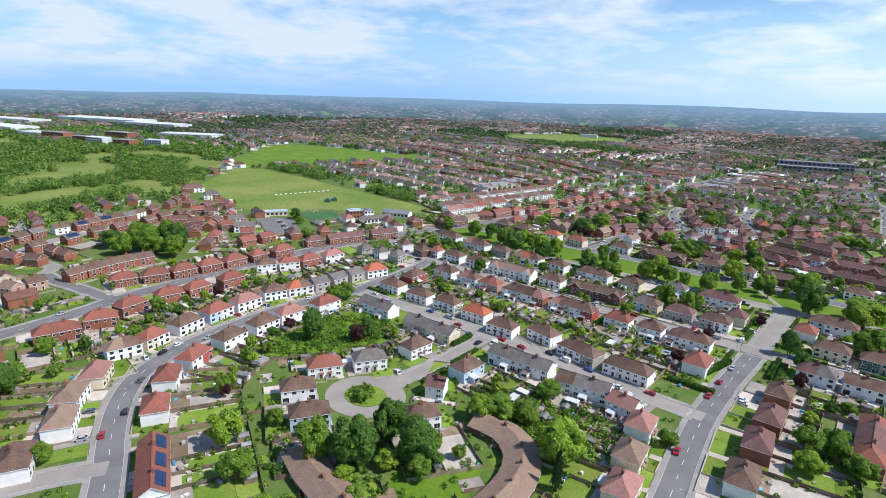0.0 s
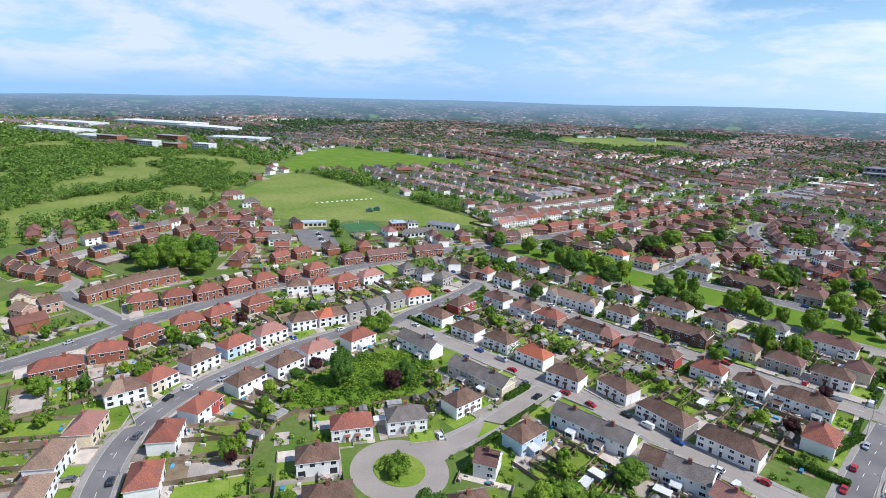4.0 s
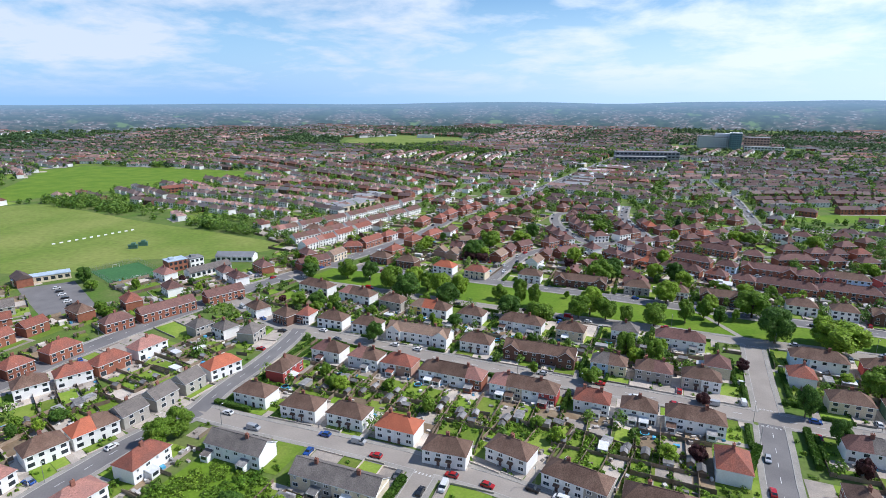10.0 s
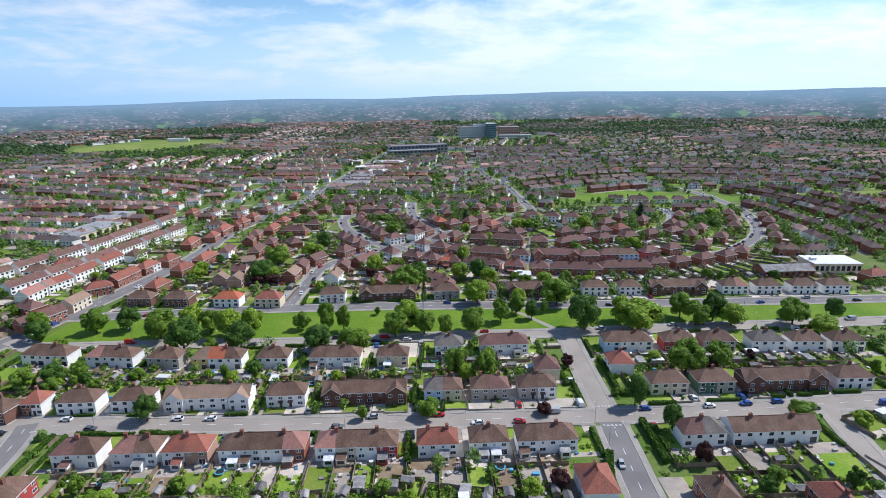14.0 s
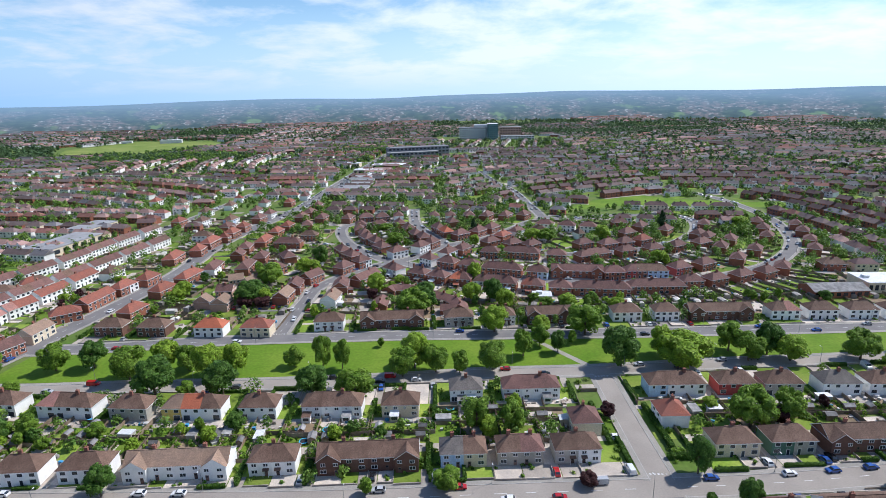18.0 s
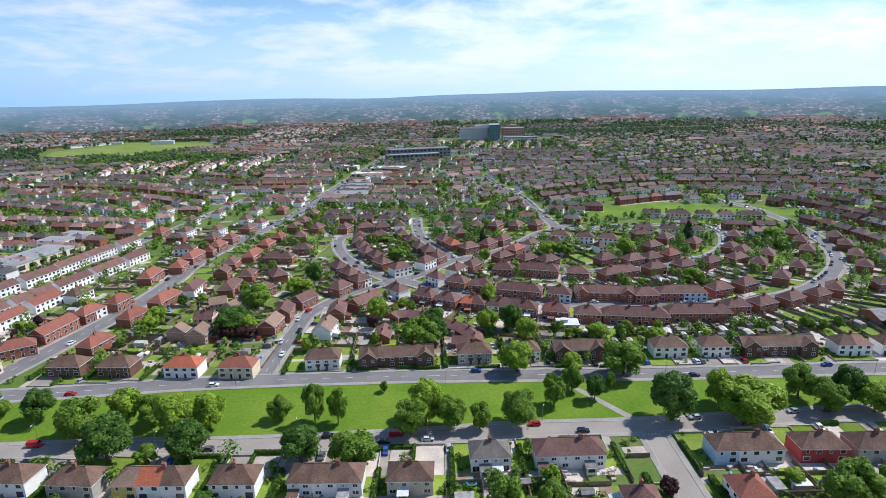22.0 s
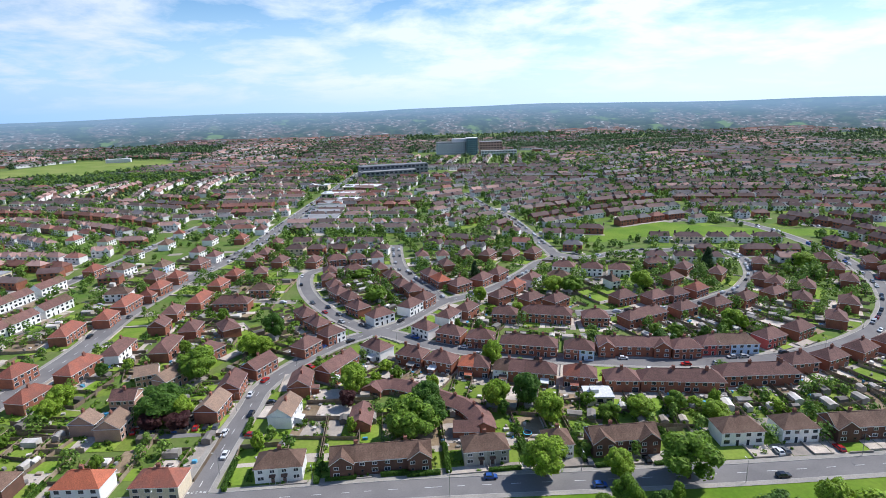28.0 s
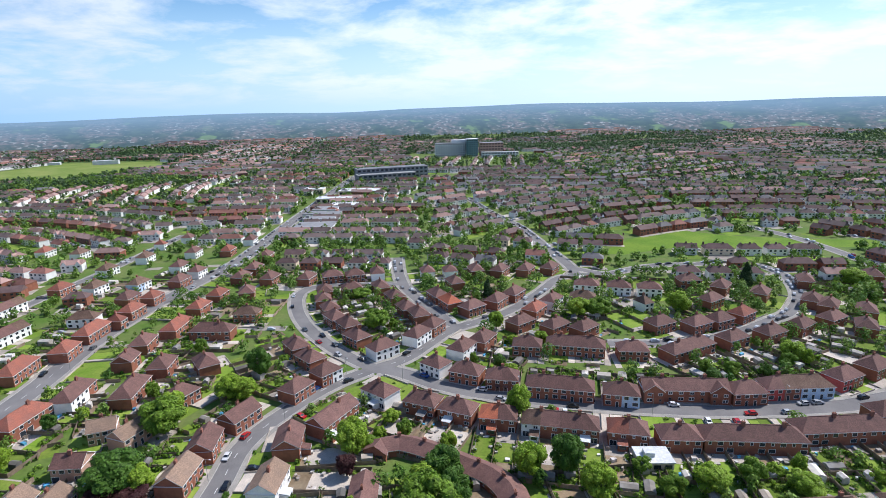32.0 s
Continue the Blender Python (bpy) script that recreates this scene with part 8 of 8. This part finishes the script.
def far_trees():
    rng, rnd = np.random.default_rng(41), random.Random(41)
    spots = []
    # between the houses
    for _ in range(64000):
        a, r = radians(rnd.uniform(-90, 48)), (0.1 + 0.9 * rnd.random() ** 0.62) * 2250
        x, y = 20 + r * math.sin(a), -100 + r * math.cos(a)
        if any(inside(x, y, p) for p in OPEN) or inside(x, y, WOOD) or road_gap(x, y) < 4 or in_house(x, y, -1, 1.5):
            continue
        d = math.hypot(x + 20, y - 170)
        if d < 900 and rnd.random() < (0.7 if d < 330 else (0.6 if x < -170 else 0.3)):
            continue
        n = noise.noise((x * 0.004, y * 0.004, 1.0))
        if n < -0.1 and rnd.random() < 0.55:
            continue
        if d > 1100 and rnd.random() < (0.05 if x > 0 else 0.2) + 0.7 * min(1, max(0, (d - 1500) / 700)):
            continue
        big = (1.0 if d < 700 else 1.15 + (d - 700) / 1800) * (1.25 if n > 0.2 else 1.0)
        spots.append((x, y, rnd.uniform(1.6, 1.8 + 3.0 * rnd.random()) * big, rnd.uniform(3.5, 8.5) * min(big, 1.5)))
    # larger trees in the gardens of the next streets
    for _ in range(6500):
        a, r = radians(rnd.uniform(-90, 48)), rnd.uniform(330, 1150)
        x, y = 20 + r * math.sin(a), -100 + r * math.cos(a)
        if math.hypot(x + 20, y - 170) > 300 and not any(inside(x, y, p) for p in OPEN) and not inside(x, y, WOOD) and road_gap(x, y) > 4 and not in_house(x, y, -1, 1.5) and not (x < -170 and rnd.random() < 0.5):
            spots.append((x, y, rnd.uniform(2.0, 4.2), rnd.uniform(5, 10)))
    # woods and copses
    for poly, count in [(WOOD, 7000)] + [(c, 420) for c in COPSES]:
        xs, ys = [p[0] for p in poly], [p[1] for p in poly]
        for _ in range(count * 2):
            x, y = rnd.uniform(min(xs), max(xs)), rnd.uniform(min(ys), max(ys))
            if inside(x, y, poly) and seen(x, y) and not any(inside(x, y, f) for f in FAIRWAYS) and noise.noise((x * 0.008, y * 0.008, 5.0)) > -0.25:
                spots.append((x, y, rnd.uniform(3.2, 7.5), rnd.uniform(5, 12)))
    out, dark = [], []
    for x, y, r, h in spots:
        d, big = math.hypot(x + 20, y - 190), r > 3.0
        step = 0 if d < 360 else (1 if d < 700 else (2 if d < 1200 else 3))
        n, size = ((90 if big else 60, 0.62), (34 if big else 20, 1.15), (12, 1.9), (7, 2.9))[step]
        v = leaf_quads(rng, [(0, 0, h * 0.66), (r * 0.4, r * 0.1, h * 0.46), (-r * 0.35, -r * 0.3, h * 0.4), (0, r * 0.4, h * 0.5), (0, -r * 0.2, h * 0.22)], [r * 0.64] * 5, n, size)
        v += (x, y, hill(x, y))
        # trees take the haze-toned leaf colour by distance, but for the western wood
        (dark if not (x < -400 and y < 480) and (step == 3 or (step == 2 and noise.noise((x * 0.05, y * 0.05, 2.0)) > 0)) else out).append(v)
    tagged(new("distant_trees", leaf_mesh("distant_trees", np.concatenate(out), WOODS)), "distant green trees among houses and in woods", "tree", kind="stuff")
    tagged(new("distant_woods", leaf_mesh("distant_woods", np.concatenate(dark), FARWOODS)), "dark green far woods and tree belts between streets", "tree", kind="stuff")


far_trees()

# ---- cars ----
CAR_COLOURS = {"white": (0.75, 0.75, 0.74), "silver": (0.42, 0.43, 0.44), "grey": (0.12, 0.125, 0.13), "black": (0.015, 0.015, 0.017), "blue": (0.03, 0.09, 0.32), "red": (0.42, 0.02, 0.02)}
CAR_PAINT = {}
for _n, _c in CAR_COLOURS.items():
    CAR_PAINT[_n] = surface(_n + "_car_paint", _c, tuple(v * 0.92 for v in _c), 0.5, 0.25, 0.08, metal=0.1)
    CAR_PAINT[_n].node_tree.nodes["Principled BSDF"].inputs["Coat Weight"].default_value = 0.6


def profile_body(name, outline, half, mats, glass_from=None):
    """Sweeps a side outline across the car's width; the upper part leans inwards."""
    n, v, f, slots = len(outline), [], [], []
    top = max(z for _, z in outline)
    for sy in (-1, 1):
        for x, z in outline:
            lean = max(0.0, (z - 0.85) / (top - 0.85)) if top > 0.85 else 0
            v.append((x, sy * (half - 0.16 * lean), z))
    f += [tuple(range(n)), tuple(range(2 * n - 1, n - 1, -1))]
    f += [(i, n + i, n + (i + 1) % n, (i + 1) % n) for i in range(n)]
    return mesh_of(name, v, f, mats)


def car_template(colour, van):
    root = new("van" if van else "car")
    paint = CAR_PAINT[colour]
    if van:
        body = [(-2.4, 0.3), (2.35, 0.3), (2.4, 0.75), (2.2, 1.1), (1.55, 1.25), (1.0, 1.95), (-2.35, 2.0), (-2.42, 0.9)]
        glass = [(1.12, 1.25), (1.62, 1.24), (1.08, 1.86), (0.35, 1.86), (0.35, 1.25)]
    else:
        body = [(-2.05, 0.28), (2.0, 0.28), (2.1, 0.55), (2.0, 0.8), (1.05, 0.95), (0.35, 1.44), (-1.3, 1.47), (-1.95, 1.0), (-2.1, 0.75)]
        glass = [(-1.75, 0.98), (0.95, 0.96), (0.3, 1.38), (-1.25, 1.41)]
    part("body", profile_body("body", body, 0.87 if not van else 0.95, [paint]), root)
    part("side_glass", profile_body("side_glass", glass, 0.885 if not van else 0.965, [GLASS]), root)
    if not van:
        w = Shape()
        w.face([(1.02, -0.7, 0.985), (1.02, 0.7, 0.985), (0.37, 0.62, 1.435), (0.37, -0.62, 1.435)])
        part("windscreen", w.mesh("windscreen", GLASS), root)
        w = Shape()
        w.face([(-1.93, 0.7, 1.03), (-1.93, -0.7, 1.03), (-1.32, -0.62, 1.46), (-1.32, 0.62, 1.46)])
        part("rear_window", w.mesh("rear_window", GLASS), root)
    else:
        w = Shape()
        w.face([(1.57, -0.8, 1.26), (1.57, 0.8, 1.26), (1.03, 0.72, 1.93), (1.03, -0.72, 1.93)])
        part("windscreen", w.mesh("windscreen", GLASS), root)
    wheel = Shape()
    wheel.tube(0, 0, -0.11, 0.11, 0.32, 0.32, 10, 0, pose(0, 0, 0, 90, 0, 0))
    data = wheel.mesh("wheel", TYRE)
    for x in (-1.3, 1.3):
        for y in (-0.8, 0.8):
            part("wheel", data, root, pose(x, y, 0.32))
    return root


CAR_MADE = {}


def park_car(x, y, turn, colour, van=False, z=0.06):
    key = (colour, van)
    m = pose(x, y, z, 0, 0, turn)
    if key in CAR_MADE:
        ob = copy_thing(CAR_MADE[key], m)
    else:
        ob = CAR_MADE[key] = car_template(*key)
        ob.matrix_basis = m
    return tagged(ob, f"{colour} {'van' if van else 'hatchback car'} parked beside the houses", "van" if van else "car", "parked cars")


def cars():
    rnd = random.Random(21)
    palette = ["white", "silver", "grey", "black", "blue", "red", "white", "silver", "grey", "black", "grey", "silver", "white", "blue", "red", "black"]
    for x, y, turn, c in [c for c in CARS if math.hypot(c[0] + 20, c[1] - 150) < 230][:120]:
        if not in_house(x, y, -1, 0.6):
            park_car(x, y, turn, palette[c], c == 12)
    # along the kerbs
    for name, step, off in (("street_n", 4, 2.9), ("street_m", 4, 2.4), ("crescent_west", 4, 2.8), ("side_t", 4, 2.4), ("crescent_east", 3, 2.6), ("green_south_road", 6, 2.4), ("south_road", 5, 2.8),
                            ("loop_west", 3, 2.3), ("main_road", 10, 3.9), ("green_north_road", 9, 2.9), ("close_road", 6, 2.2)):
        line = LINES[name]
        across = side_of(line)
        for i in range(4, len(line) - 4, step):
            j = i + rnd.randrange(0, 2)
            p, s = line[j], across[j]
            if rnd.random() < 0.28 or not (-240 < p.x < 290 and -60 < p.y < 560) or road_gap(p.x, p.y, name) < 4:
                continue
            sg = rnd.choice((-1, 1))
            q = p + s * sg * off
            d = line[j + 1] - line[j - 1]
            k = rnd.randrange(16)
            park_car(q.x, q.y, math.degrees(math.atan2(d.y, d.x)) + rnd.choice((0, 180)), palette[k], rnd.random() < 0.1, 0.1)
    for k in range(9):
        park_car(-119 + k * 3.4 + (4 if k > 3 else 0), 332, 92, palette[(k * 5) % 16], False, 0.06)
    for k in range(6):
        park_car(-318 + k * 7, 181 - k * 3.2, 60, palette[(k * 3) % 16], False, 0.06)


cars()


# ---- street lamps ----
def lamp_template():
    root = new("street_lamp")
    p = Shape()
    p.tube(0, 0, 0, 7.5, 0.09, 0.05, 8)
    p.box(-0.03, 0.03, -1.2, 0.05, 7.42, 7.5)
    part("pole", p.mesh("pole", STEEL), root)
    h = Shape()
    h.box(-0.12, 0.12, -1.7, -1.1, 7.38, 7.52)
    part("lantern", h.mesh("lantern", LAMPGLASS), root)
    return root


def lamps():
    first = None
    for name, step, start in (("street_n", 14, 5), ("green_north_road", 14, 6), ("green_south_road", 14, 8), ("crescent_west", 12, 6), ("main_road", 14, 8), ("south_road", 13, 6), ("side_t", 12, 5), ("crescent_east", 16, 6), ("street_m", 12, 5)):
        line = LINES[name]
        across = side_of(line)
        for n, i in enumerate(range(start, len(line) - 2, step)):
            p, sg = line[i], 1 if n % 2 else -1
            q = p + across[i] * sg * (ROADS[name][0] / 2 + 0.5)
            if not (-240 < q.x < 290 and -60 < q.y < 520) or road_gap(q.x, q.y, name) < 0.6:
                continue
            inward = -across[i] * sg
            m = pose(q.x, q.y, 0.14, 0, 0, math.degrees(math.atan2(inward.y, inward.x)) + 90)
            if first is None:
                ob = first = lamp_template()
                ob.matrix_basis = m
            else:
                ob = copy_thing(first, m)
            tagged(ob, "slim grey steel street lamp on the pavement", "street lamp", "street lamps")


lamps()


def roof_solar(x, y, turn, D, along, side, cols, rows):
    """Panels lying on one slope of a gabled roof, half way up it."""
    half = D / 2 + OVER
    px, py = local(x, y, turn)[0](along, side * half * 0.48)
    solar(px, py, EAVE + half * 0.66 * 0.52, turn, -side * math.degrees(math.atan(0.66)), cols, rows)


for _u in (-9.5, 0.0, 9.0):
    roof_solar(-56.2, -40.8, -25, 8.5, _u, 1, 4, 3)
for _x, _y, _turn, _side, _cols in ((-370.8, -2.6, 124, -1, 5), (-391.0, 52.2, 102, -1, 4), (-398.0, 71.9, 104, -1, 5), (-353.8, 33.3, -72, 1, 5)):
    roof_solar(_x, _y, _turn, 8.0, 0, _side, _cols, 3)
solar(-25.5, 52, 6.9, 206, 32, 3, 2)


# ---- trampolines and pools in the gardens ----
NET = surface("blue_pad", (0.05, 0.28, 0.42), (0.06, 0.33, 0.46), 2, 0.6, 0.3)
BED = surface("black_bed", (0.02, 0.022, 0.026), (0.03, 0.03, 0.033), 2, 0.8, 0.1)


def trampolines():
    first = None
    for x, y, r in POOLS[:11]:
        if in_house(x, y, -1, 1.5) or road_gap(x, y) < 2:
            continue
        m = pose(x, y, 0.08, 0, 0, x * 7 % 90)
        if first is None:
            ob = first = new("trampoline")
            ring, bed, leg = Shape(), Shape(), Shape()
            for i in range(16):
                a, b = math.pi * i / 8, math.pi * (i + 1) / 8
                for z, flip in ((0.82, 1), (0.74, -1)):
                    ring.face([(q * math.cos(c), q * math.sin(c), z) for q, c in ((1.25, a), (1.6, a), (1.6, b), (1.25, b))][::flip])
                ring.face([(1.6 * math.cos(c), 1.6 * math.sin(c), z) for c, z in ((a, 0.74), (b, 0.74), (b, 0.82), (a, 0.82))])
            bed.tube(0, 0, 0.76, 0.79, 1.26, 1.26, 16)
            leg.tube(0, 0, 0, 0.76, 0.03, 0.03, 6)
            part("pad", ring.mesh("pad", NET), ob)
            part("bed", bed.mesh("bed", BED), ob)
            data = leg.mesh("leg", STEEL)
            for i in range(4):
                part("leg", data, ob, pose(1.45 * math.cos(i * math.pi / 2), 1.45 * math.sin(i * math.pi / 2), 0))
            ob.matrix_basis = m
        else:
            ob = copy_thing(first, m)
        tagged(ob, "round garden trampoline with a blue padded rim", "trampoline", "garden trampolines")


trampolines()
park_car(-26.5, 251.5, 3, "red", True, 0.1)
